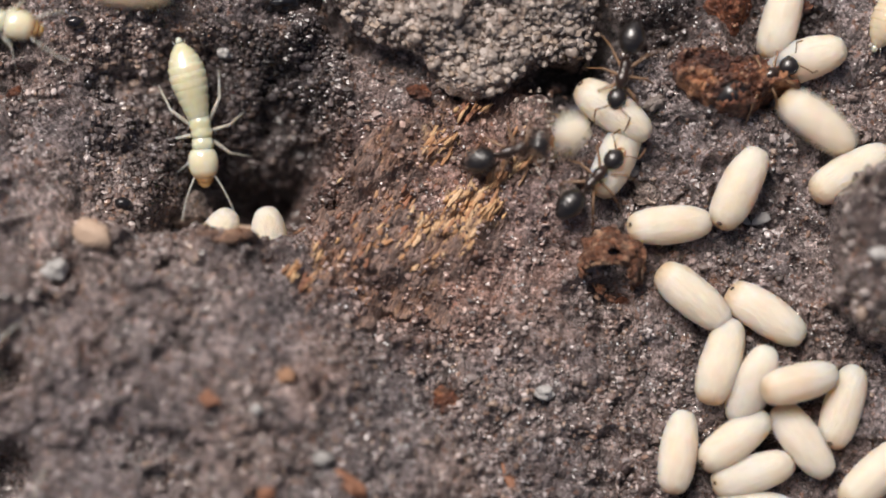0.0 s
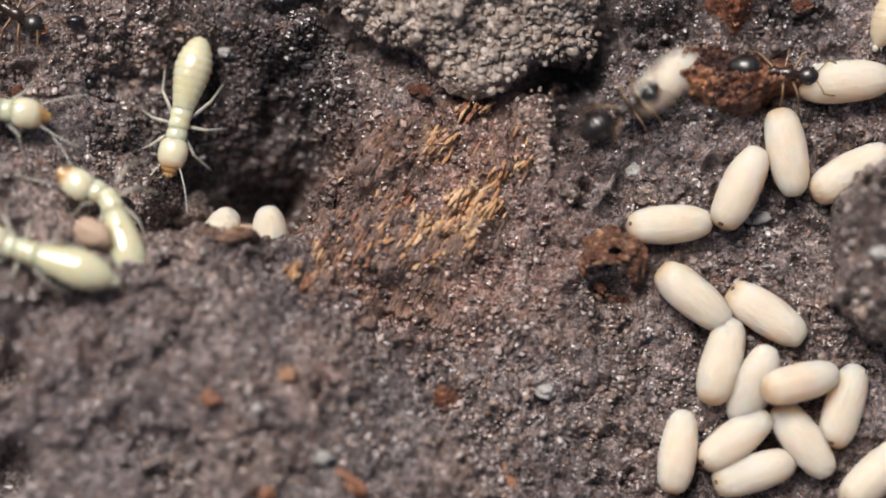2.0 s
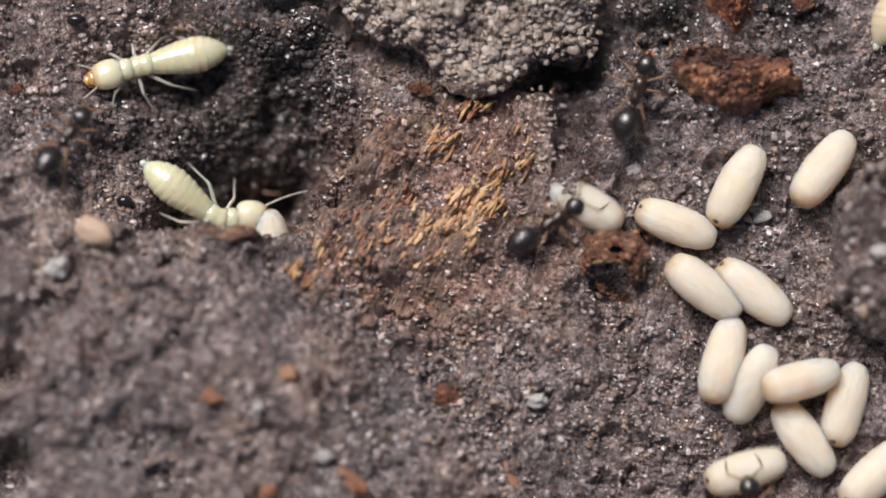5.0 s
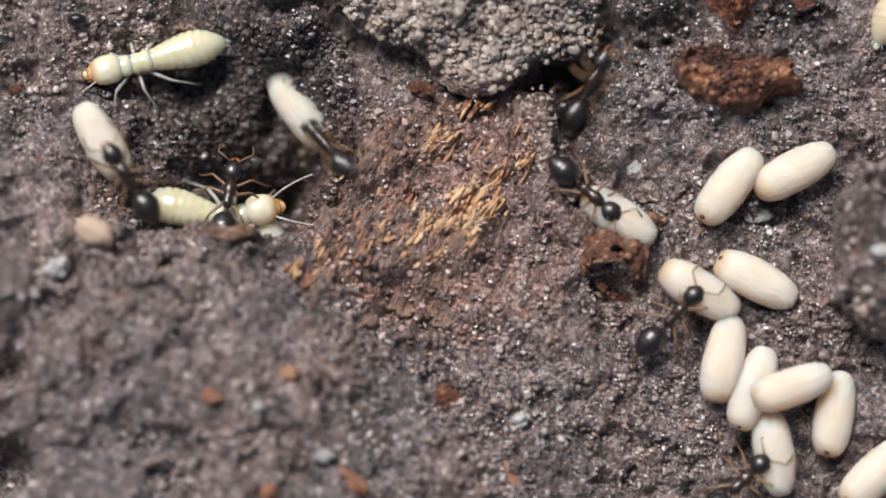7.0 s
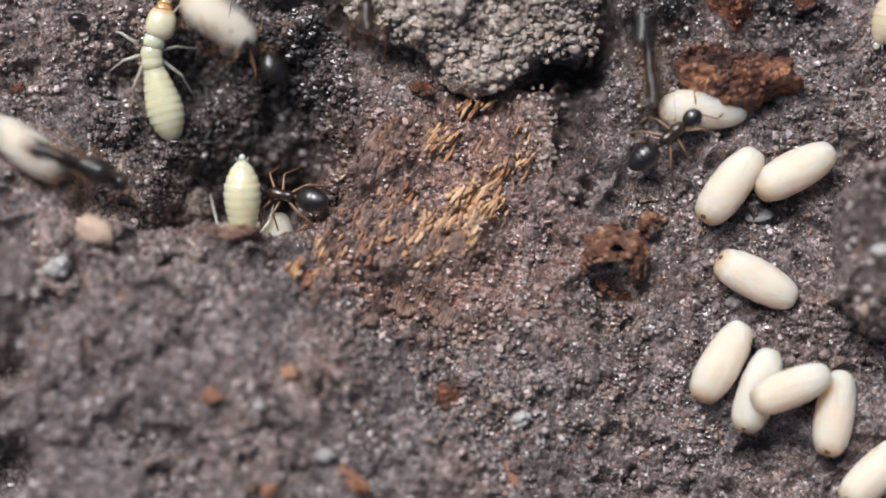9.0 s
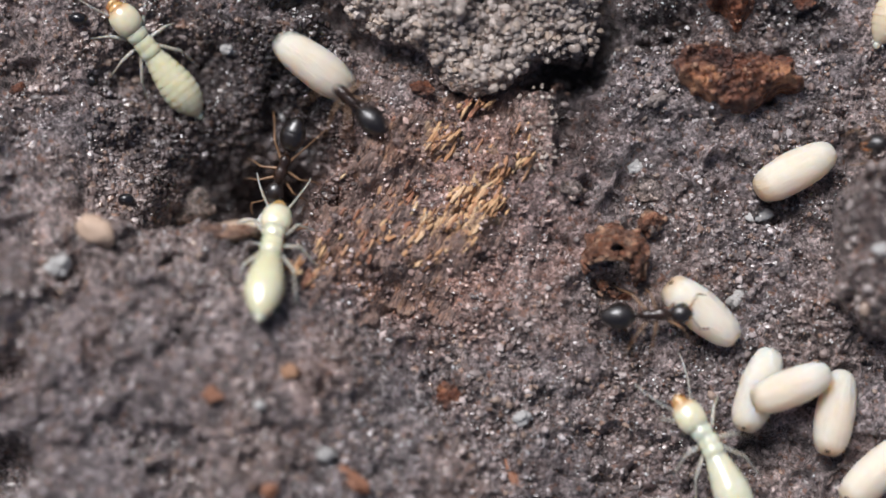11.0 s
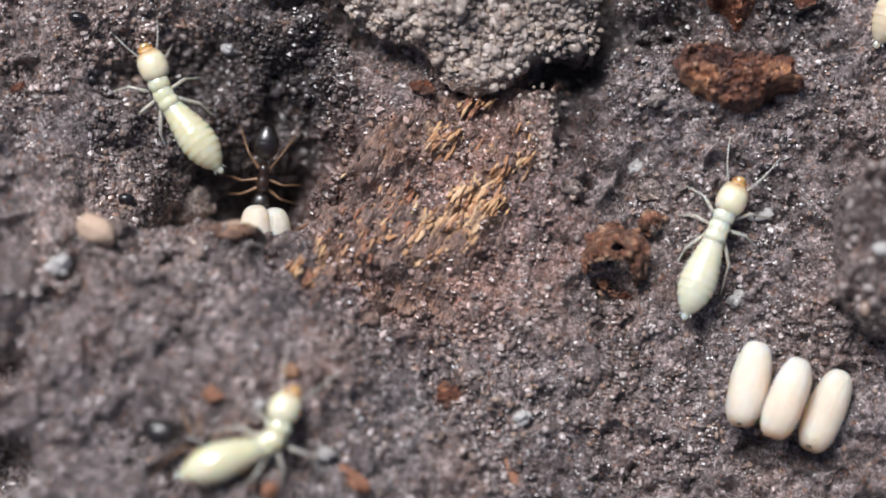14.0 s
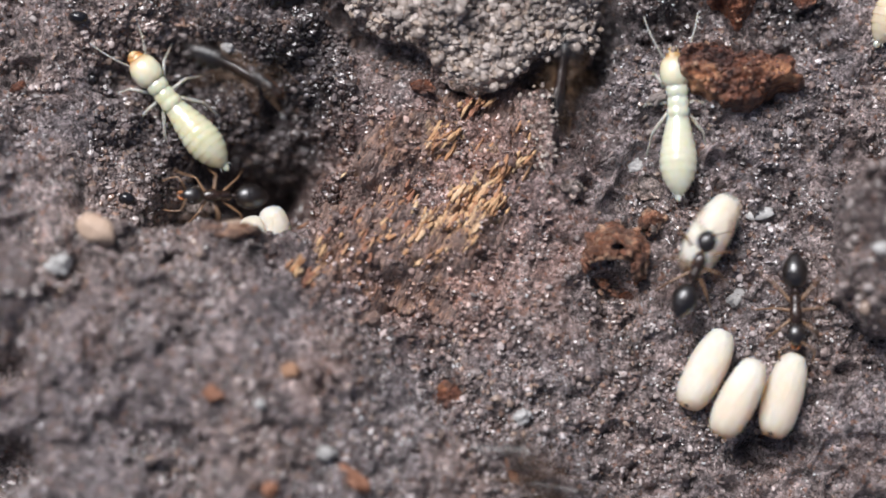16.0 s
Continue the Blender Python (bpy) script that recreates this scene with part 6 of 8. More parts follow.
    walk(termites[0], [(0, at(-8.61, 4.74, 0.07, -75.32, -14.95)), (0.5, at(-8.54, 4.74, 0.04, -76.3, -15.59)), (1, at(-8.78, 4.9, 0.19, -90, -13.37)), 
        (1.5, at(-8.99, 5.2, 0.22, -99.78, -14.83)), (2, at(-9.25, 4.96, 0.3, -103.7, -4.42)), (2.5, at(-9.2, 5.44, 0.44, -115.5, -11.48)), 
        (3, at(-9.85, 5.76, 0.77, -139.37, 2.45)), (3.2, at(-10.72, 6.35, 0.65, -164.68, 15.45)), (3.5, at(-10.7, 6.51, 0.81, -160.6, 8.83)), 
        (4, at(-11.02, 6.32, 0.7, -166.72, 21.42)), (4.2, at(-10.83, 6.47, 0.6, -171.82, 19.39)), (6.3, at(-10.36, 6.73, 0.85, -156.54, -5.67)), 
        (6.5, at(-10.49, 6.83, 0.84, -165.7, 4.33)), (7, at(-10.5, 6.68, 0.76, -163.66, 4.6)), (7.3, at(-10.58, 6.61, 0.71, -165.7, 9.32)), 
        (7.5, at(-10.52, 6.66, 0.54, -180, 18.59)), (7.7, at(-10.95, 6.62, 0.68, -186.13, 24.21)), (7.8, at(-11.6, 6.63, 1.16, -208.53, 27.79)), 
        (7.9, at(-11.17, 6.76, 0.92, -214.59, 27.61)), (8, at(-11.32, 6.85, 1.11, -217.61, 28)), (8.5, at(-11, 7.25, 1.35, -236.59, 27.51)), 
        (8.8, at(-10.43, 6.6, 0.99, -254.33, 22.12)), (9, at(-10.33, 6.47, 0.95, -254.33, 22.4)), (9.2, at(-10.02, 6.55, 1.03, -268.04, 20.19)), 
        (10.2, at(-10.15, 6.98, 0.92, -245.48, 26.37)), (11.3, at(-10.46, 6.77, 0.89, -226.64, 27.3)), (11.5, at(-10.09, 6.27, 0.44, -225.64, 24.78)), 
        (12, at(-9.7, 5.81, 0.19, -231.62, 21.01)), (12.5, at(-9.82, 6.13, 0.16, -226.64, 24.49)), (13, at(-9.69, 5.25, 0.29, -233.61, 12.4)), 
        (13.5, at(-9.68, 5.02, 0.36, -224.64, 14.75)), (14, at(-9.78, 5.13, 0.35, -231.62, 12.45)), (14.5, at(-9.59, 5.24, 0.29, -228.63, 13.39)), 
        (15, at(-9.68, 5.01, 0.37, -228.63, 14.19)), (15.5, at(-9.57, 4.78, 0.41, -227.64, 18.61)), (16, at(-9.69, 5.1, 0.34, -228.63, 13.36))])
    bend(termites[0], ((0, -9), (0.5, -3), (1, -17), (1.5, -29), (2, 2), (2.5, -19), (3, -25), (3.2, 0), (3.5, -2), (4, 2), (4.2, 2), (6.3, 12), (6.5, 13), (7, -2), (7.3, 0), (7.5, 0), (7.7, 5), (7.8, 0), (7.9, -15), (8, -38), (8.5, 11), (8.8, 0), (9, -27), (9.2, -27), (10.2, 0), (11.3, 0), (11.5, -24), (12, -23), (12.5, 4), (13, -33), (13.5, -13), (14, -14), (14.5, 3), (15, -14), (15.5, -15), (16, -2)))
    walk(termites[1], [(0, at(-16.32, 7.99, 2.15, -10.22, -6.16)), (0.5, at(-16.78, 5.28, 3.02, -5.11, -11.1)), 
        (1, at(-15.77, 5.56, 2.69, -5.11, -10.15)), (1.5, at(-14.81, 5.5, 2.53, -5.11, -9.77)), (2, at(-15.87, 4.41, 3.14, -5.11, -12.7)), 
        (2.5, at(-16.33, 4.25, 3.34, -10.22, -10.01)), (3, at(-13.95, 5.1, 2.43, -35.6, -2.38)), (3.2, at(-13.34, 4.29, 2.41, -32.58, -12.88)), 
        (3.5, at(-12.47, 3.15, 2.07, -34.59, -18.42)), (3.6, at(-11.75, 3.08, 1.51, -30.55, -22.93)), (4, at(-9.9, 2.51, 0.61, -38.62, -28)), 
        (4.2, at(-9.21, 2.16, -0.25, -47.64, -28)), (6.3, at(-7.98, 1.07, 0.1, -11.24, 0)), (6.5, at(-8.12, 1.07, 0.1, -11.24, 0)), 
        (7, at(-7.92, 1.16, 0.1, -12.26, 0)), (7.5, at(-8.28, 0.98, 0.1, -21.43, 0)), (8, at(-8.19, 1.32, 0.1, -35.6, -8)), 
        (8.5, at(-6.6, 1.13, 0, -21.43, -12)), (8.8, at(-6.9, 0.62, 0, -60.55, -18)), (9, at(-7.09, 0.29, 0, -90, -22)), 
        (9.2, at(-6.8, 0.49, 0, -90, -22)), (9.7, at(-6.97, 2.17, -3.73, -30.55, -28)), (10.3, at(-7.23, 0.78, -1.78, 40.63, -28)), 
        (10.9, at(-6.14, -0.55, 2.47, 80.22, -28)), (11.3, at(-5.76, -0.83, 2.4, 88.04, -28)), (11.5, at(-5.85, -0.85, 2.44, 84.13, -28)), 
        (11.7, at(-6.19, -2.71, 2.88, 74.33, -12.69)), (11.9, at(-6.92, -4.06, 3.27, 72.37, -8.2)), (12, at(-7.03, -4.76, 3.38, 57.58, -7.31)), 
        (12.1, at(-6.36, -3.73, 3.05, 48.63, -14.98)), (12.2, at(-7.38, -4.38, 3.42, 57.58, -6.9)), (12.3, at(-7.46, -4.88, 3.49, 18.38, -10.59)), 
        (12.5, at(-8.05, -3.88, 3.55, -5.11, -11.36)), (12.6, at(-8.33, -3.74, 3.61, -30.55, -5.26)), (12.7, at(-8.54, -3.14, 3.56, -45.64, 1.08)), 
        (12.8, at(-8.35, -3.14, 3.51, -75.32, 9.27)), (12.9, at(-8.33, -3.94, 3.64, -104.68, 9.27)), (13, at(-8.31, -4.91, 3.69, -82.17, 1.16)), 
        (13.1, at(-8.68, -5.68, 3.67, -97.83, -3.11)), (13.2, at(-8.48, -6.62, 3.48, -80.22, -7.83)), (13.3, at(-8.48, -7.74, 3.28, -58.57, -7.38)), 
        (13.4, at(-7.04, -7.67, 3.47, -40.63, -6.52)), (13.5, at(-6.38, -8.13, 3.38, -34.59, -9.37)), (13.6, at(-6.75, -8.24, 3.43, -18.38, -5.07)), 
        (13.7, at(-6.57, -7.76, 3.46, -12.26, -5.89)), (13.8, at(-6.29, -7.76, 3.39, 22.45, -3)), (14, at(-6.1, -7.56, 3.35, 20.41, -4.89)), 
        (14.1, at(-6.16, -7.75, 3.36, 25.49, -3.65)), (14.3, at(-6.76, -8.06, 3.45, 5.11, -1.63)), (14.4, at(-6.76, -11.86, 2.6, -20.41, -9.5)), 
        (14.6, at(-6.73, -13.75, 2.67, -30.55, -6.02)), (16, at(-6.73, -13.75, 2.67, -30.55, -6.02))])
    bend(termites[1], ((0, 0), (0.5, 0), (1, 0), (1.5, -12), (2, 0), (2.5, 0), (3, -10), (3.2, -5), (3.5, -8), (3.6, -10), (4, 0), (4.2, 18), (6.3, 40), (6.5, 25), (7, 22), (7.5, 50), (8, 5), (8.5, 0), (8.8, 0), (9, 0), (9.2, 0), (9.7, 0), (10.3, 0), (10.9, 0), (11.3, 0), (11.5, -5), (11.7, 0), (11.9, 0), (12, 0), (12.1, 0), (12.2, -10), (12.3, -20), (12.5, -45), (12.6, -40), (12.7, -45), (12.8, -35), (12.9, -15), (13, -18), (13.1, -8), (13.2, 0), (13.3, 0), (13.4, 5), (13.5, 15), (13.6, 15), (13.7, 28), (13.8, 28), (14, 41), (14.1, 35), (14.3, 10), (14.4, 0), (14.6, 0)))
    walk(termites[2], [(0, at(10.2, -12.17, -0.74, 109.59, 3.16)), (9.9, at(10.1, -12.29, -0.75, 109.59, 3.14)), 
        (11.3, at(8.92, -5.83, -0.03, 114.52, 6.29)), (11.5, at(8.51, -5.12, -0, 115.5, 5.44)), (11.6, at(8.32, -4.65, 0.03, 116.49, 5.78)), 
        (12, at(7.91, -3.46, 0.21, 112.55, 8.88)), (12.5, at(8.1, -2.27, 0.53, 100.76, 11.94)), (12.8, at(8.39, -1.79, 0.64, 92.93, 11.6)), 
        (13, at(8.63, -1.05, 0.77, 96.85, 9.79)), (13.5, at(8.59, -0.57, 0.86, 97.83, 8.87)), (13.8, at(8.89, -0.23, 0.86, 79.24, 7.98)), 
        (14, at(9.5, 0.15, 0.82, 68.44, 7.16)), (14.3, at(9.05, 1.16, 0.99, 88.04, 6.7)), (14.5, at(8.92, 2.12, 1.08, 98.81, 6.28)), 
        (14.7, at(8.13, 2.57, 1.05, 103.7, 4.48)), (15, at(7.76, 3.33, 1.11, 114.52, 5.97)), (15.3, at(7.94, 3.24, 1.1, 96.85, 5.94)), 
        (15.5, at(8.04, 3.24, 1.11, 100.76, 6.01)), (16, at(8.24, 4.49, 1.35, 90, 10.22))])
    bend(termites[2], ((0, 0), (9.9, 0), (11.3, 12), (11.5, -10), (11.6, 0), (12, 0), (12.5, -12), (12.8, 0), (13, -7), (13.5, -12), (13.8, 0), (14, -3), (14.3, 5), (14.5, 12), (14.7, 8), (15, 0), (15.3, 0), (15.5, -5), (16, 4)))
    walk(termites[3], [(0, at(-14.79, -11.35, 2.8, 50.63, 2.37)), (0.7, at(-14.43, -10.61, 2.91, 50.63, 4.87)), 
        (1, at(-11.99, -7.34, 3.44, 48.63, 5.08)), (1.1, at(-11.28, -6.49, 3.51, 75.32, 8.47)), (1.2, at(-10.96, -5.09, 3.79, 77.28, 7.81)), 
        (1.3, at(-11.01, -4.24, 3.9, 88.04, 4.71)), (1.5, at(-10.73, -2.88, 3.83, 88.04, -5.1)), (1.6, at(-10.43, -1.32, 3.36, 96.85, -25.75)), 
        (1.8, at(-10.9, -0.05, 2.5, 105.67, 0)), (2, at(-11.36, 0.99, 2.5, 107.63, 0)), (2.1, at(-11.8, 1.45, 2.5, 129.37, 0)), 
        (2.2, at(-12.56, 1.75, 2.5, 136.36, 0)), (2.4, at(-13.56, 2.1, 3.14, 142.39, 13.85)), (2.5, at(-14.26, 2.59, 3.15, 149.45, 15.11)), 
        (2.7, at(-14.95, 3.07, 3.23, 149.45, 8.7)), (3, at(-14.45, 3.84, 2.82, 123.41, -4.3)), (3.1, at(-16.16, 5.28, 2.88, 119.45, -10)), 
        (3.3, at(-19.65, 6.56, 3.39, 119.45, -6.24)), (16, at(-19.65, 6.56, 3.39, 119.45, -6.24))])
    bend(termites[3], ((0, 0), (0.7, 0), (1, 0), (1.1, 0), (1.2, 0), (1.3, 0), (1.5, 0), (1.6, 0), (1.8, 10), (2, 38), (2.1, 10), (2.2, 0), (2.4, 0), (2.5, 0), (2.7, 0), (3, 0), (3.1, 0), (3.3, 0)))
    walk(termites[4], [(0, at(-16.74, -5.74, 3.71, 60.55, -1.44)), (0.5, at(-14.22, -2.55, 4.72, 65.48, 16.85)), 
        (0.7, at(-14.11, -1.62, 4.4, 75.32, 4.17)), (0.9, at(-14.5, -0.07, 4.03, 85.11, -19.13)), (1, at(-15.08, 0.02, 4.06, 94.89, -17.48)), 
        (1.2, at(-17.47, 0.38, 4.18, 119.45, -4.15)), (1.6, at(-16.55, 0.56, 4.04, 159.59, 2.97)), (1.8, at(-14.92, 0.22, 3.98, 162.64, 2.43)), 
        (2, at(-13.81, -0.99, 4.13, 162.64, 4.76)), (2.1, at(-14.19, -1, 4.16, 144.4, 1.47)), (2.2, at(-14.67, -0.9, 4.15, 139.37, 0.47)), 
        (2.3, at(-14.39, -0.8, 4.14, 114.52, -0.57)), (2.4, at(-15.75, -0.03, 4.2, 119.45, -13.03)), (2.6, at(-19.2, 1.09, 4.45, 119.45, 0.72)), 
        (16, at(-19.2, 1.09, 4.45, 119.45, 0.72))])
    walk(termites[5], [(0, at(16.65, 9.53, 2.16, 62.53, 7.39)), (16, at(16.6, 9.51, 2.16, 62.53, 7.25))])
    walk(ants[0], [(0, at(2.56, 3.24, 1.85, 375.32, 9.12)), (0.1, at(1.88, 2.22, 1.63, 309.37, -2.01)), (0.2, at(0.89, -0.32, 1.6, 245.48, 1.32)), 
        (0.3, at(-0.44, -3.01, 1.67, 225.64, 12.76)), (0.4, at(-4.13, -5.22, 3.23, 210.55, 14.72)), (0.5, at(-5.58, -4.97, 3.53, 182.04, 15.81)), 
        (0.6, at(-8.73, -7.45, 3.86, 190.22, -6.58)), (0.75, at(-11.21, -10.97, 3.46, 200.41, -5.55)), (16, at(-11.21, -10.97, 3.46, 200.41, -5.55))])
    stride(ants[0], 0, 0.95)
    walk(ants[1], [(0, at(5.4, 2.24, 1.72, 405.64, 4.48)), (0.3, at(5.19, 2.63, 1.78, 399.62, 2.83)), (0.5, at(5.05, 2.76, 1.77, 395.6, 2.11)), 
        (0.6, at(5.11, 3.83, 1.39, 400.63, 7.15)), (0.7, at(5.03, 3.9, 1.28, 405.64, 7.32)), (0.8, at(4.98, 4.27, 1.14, 402.3, 10)), 
        (1, at(4.83, 4.42, 0.9, 395.6, 6.57)), (1.1, at(4.1, 3.66, 1.78, 398.95, -25)), (1.2, at(4.26, 4.54, 0.84, 402.3, -19.02)), 
        (1.3, at(4.3, 4.96, 0.6, 405.64, -17.43)), (1.5, at(5.65, 5.49, 2.06, 442.17, 9.85)), (1.6, at(5.47, 5.25, 1.97, 436.3, 17.37)), 
        (1.7, at(5.37, 4.77, 1.84, 430.41, 21.5)), (1.8, at(6.3, 4.9, 2.03, 417.91, 9.37)), (1.9, at(6.13, 4.98, 2.05, 405.3, 12.65)), 
        (2, at(6.52, 4.75, 1.99, 392.58, 5.97)), (2.1, at(7.01, 3.58, 1.72, 381.43, -0.45)), (2.2, at(6.96, 3.38, 1.69, 370.22, -2.73)), 
        (2.3, at(6.98, 3, 1.65, 366.13, -3.32)), (2.4, at(7.14, 3.7, 1.73, 362.04, -2.72)), (2.5, at(7.06, 4.16, 1.82, 357.96, -3.27)), 
        (2.6, at(6.49, 4.08, 1.86, 389.54, 3.09)), (2.7, at(6.15, 4.99, 2.05, 420.55, 10.41)), (2.8, at(6.03, 5.18, 2.09, 423.84, 11.23)), 
        (3, at(6.03, 4.82, 2.03, 430.41, 10.23)), (3.2, at(5.6, 5.31, 2.04, 436.3, 14.06)), (3.5, at(5.51, 4.92, 1.97, 445.11, 10.29)), 
        (3.6, at(5.28, 4.94, 1.78, 446.09, 10.81)), (4, at(5.39, 4.82, 1.87, 450, 6.43)), (4.1, at(5.26, 4.29, 1.58, 398.12, 17.14)), 
        (4.2, at(5.68, 4.09, 1.87, 344.68, 25)), (5.2, at(3.35, -0.53, 1.17, 410.63, 1.01)), (6, at(2.73, -4.92, 1.24, 479.45, 2.66)), 
        (6.3, at(1.96, -5.42, 1.3, 494.36, 3.24)), (6.4, at(-3.75, -3.28, 2.78, 494.36, 0.64)), (6.5, at(-3.91, -0.68, 2.12, 471.56, -2.75)), 
        (6.6, at(-3.68, 2.6, 1.7, 465.67, -25)), (6.7, at(-2.92, 4.75, 2.11, 459.78, 1.75)), (6.8, at(-4.29, 4.56, 0.68, 474.52, 2.34)), 
        (6.9, at(-4.77, 4.44, -0.13, 480.94, 1.47)), (7, at(-4.24, 3.83, 0.25, 487.38, -25)), (7.1, at(-3.09, 2.6, 1.93, 514.51, -25)), 
        (7.2, at(-3.09, 2.66, 1.93, 509.45, -25)), (7.3, at(-4.4, 3.77, -0.06, 504.4, -25)), (7.4, at(-6.68, 5.91, 0.44, 529.78, 3.32)), 
        (7.5, at(-7.73, 4.52, -0.44, 555.32, 18.19)), (7.6, at(-8.13, 4.61, -0.08, 547.67, 25)), (7.7, at(-7.6, 4.65, -0.4, 540, 25)), 
        (7.8, at(-7.46, 4.73, -0.42, 537.44, 25)), (7.9, at(-5.07, 4.82, -0.26, 534.89, -25)), (8, at(-3.49, 6.16, 2.11, 487.38, -16.14)), 
        (8.2, at(-3.76, 8.98, 2.6, 479.45, 12.35)), (8.4, at(-3.98, 11.02, 3.01, 469.59, 6.29)), (16, at(-3.98, 11.02, 3.01, 469.59, 6.29))])
    stride(ants[1], 0, 8.4)
    walk(ants[2], [(0, at(6.4, 5.92, 2.23, 255.32, -8.29)), (0.3, at(6.43, 5.37, 2.12, 240.55, -10.19)), (0.5, at(6.53, 5.97, 2.25, 230.63, -10.33)), 
        (0.6, at(5.66, 6.31, 2.15, 220.63, -25)), (0.8, at(4.98, 6.6, 1.86, 200.41, -8.9)), (1, at(6.55, 7.23, 1.82, 205.49, 12.24)), 
        (1.1, at(7.26, 7.14, 1.98, 210.55, 14.47)), (1.2, at(6.85, 6.79, 2.42, 213.08, 11.45)), (1.3, at(8.06, 7.94, 2.04, 215.6, -22.12)), 
        (1.5, at(7.94, 8.27, 2.55, 220.63, -23)), (1.6, at(8.6, 10.11, 2.71, 223.97, -5.89)), (1.8, at(9.24, 12.96, 3.05, 230.63, -1.42)), 
        (16, at(9.24, 12.96, 3.05, 230.63, -1.42))])
    stride(ants[2], 0, 1.8)
    walk(ants[3], [(0, at(11.38, 5.79, 2.12, 385.49, 1.86)), (0.5, at(11.36, 6.09, 2.13, 385.49, 2.4)), (0.7, at(11.01, 6.76, 2.15, 405.64, 3.4)), 
        (1, at(11.34, 7.04, 2.18, 412.62, 6.09)), (1.2, at(11.37, 6.95, 2.18, 392.98, 4.88)), (1.4, at(11.96, 6.13, 2.15, 373.08, 4.27)), 
        (1.5, at(12.75, 4.62, 2.03, 363.07, -4.05)), (1.6, at(12.29, 5.48, 2.13, 360.82, 0.79)), (1.8, at(11.78, 6.41, 2.16, 356.32, 3.09)), 
        (2, at(11.94, 5.92, 2.14, 351.82, 1.72)), (2.2, at(10.84, 5.92, 2.12, 348.96, -1.49)), (2.5, at(11.2, 6, 2.12, 344.68, -0.57)), 
        (2.6, at(11.04, 7.07, 2.18, 357.44, -0.73)), (2.7, at(10.7, 7.25, 2.22, 370.22, -1.33)), (2.8, at(10.29, 7.8, 2.34, 368.52, 3.29)), 
        (3, at(9.78, 8.19, 2.46, 365.11, -1.17)), (3.1, at(9.16, 8.03, 2.43, 337.05, -9.12)), (3.2, at(7.78, 8.49, 2.66, 309.37, -20.39)), 
        (3.5, at(7.28, 8.76, 2.67, 299.45, -20.59)), (3.6, at(6.16, 9.51, 2.69, 296.16, -6.12)), (3.8, at(5.85, 12.97, 3.05, 289.59, -0.27)), 
        (16, at(5.85, 12.97, 3.05, 289.59, -0.27))])
    stride(ants[3], 0, 3.8)
    walk(ants[4], [(0, at(18.61, 5.53, 2.12, 180, -0.52)), (2.7, at(18.57, 5.49, 2.12, 180, -0.38)), (3, at(14, 5.48, 2.15, 185.11, -1.52)), 
        (3.15, at(12.38, 4.52, 2.05, 250.41, -4.11)), (3.2, at(12.46, 4.48, 2.04, 248.72, -4.24)), (3.35, at(13.29, 4.65, 1.98, 243.65, -7.7)), 
        (3.5, at(13.74, 4.98, 2.03, 238.57, -9.98)), (3.6, at(13.26, 5.41, 2.13, 239.36, -9.08)), (3.7, at(14, 6.45, 2.39, 240.15, -11.43)), 
        (3.8, at(13.41, 5.69, 2.19, 240.94, -10.47)), (4, at(13.63, 5.63, 2.18, 242.53, -11.36)), (4.2, at(14.33, 6.34, 2.38, 271.96, -12.83)), 
        (4.6, at(17.6, 6.85, 2.18, 254.05, -4.7)), (4.9, at(20.82, 7.21, 2.52, 240.55, -9.44)), (16, at(20.82, 7.21, 2.52, 240.55, -9.44))])
    stride(ants[4], 2.8, 4.8)
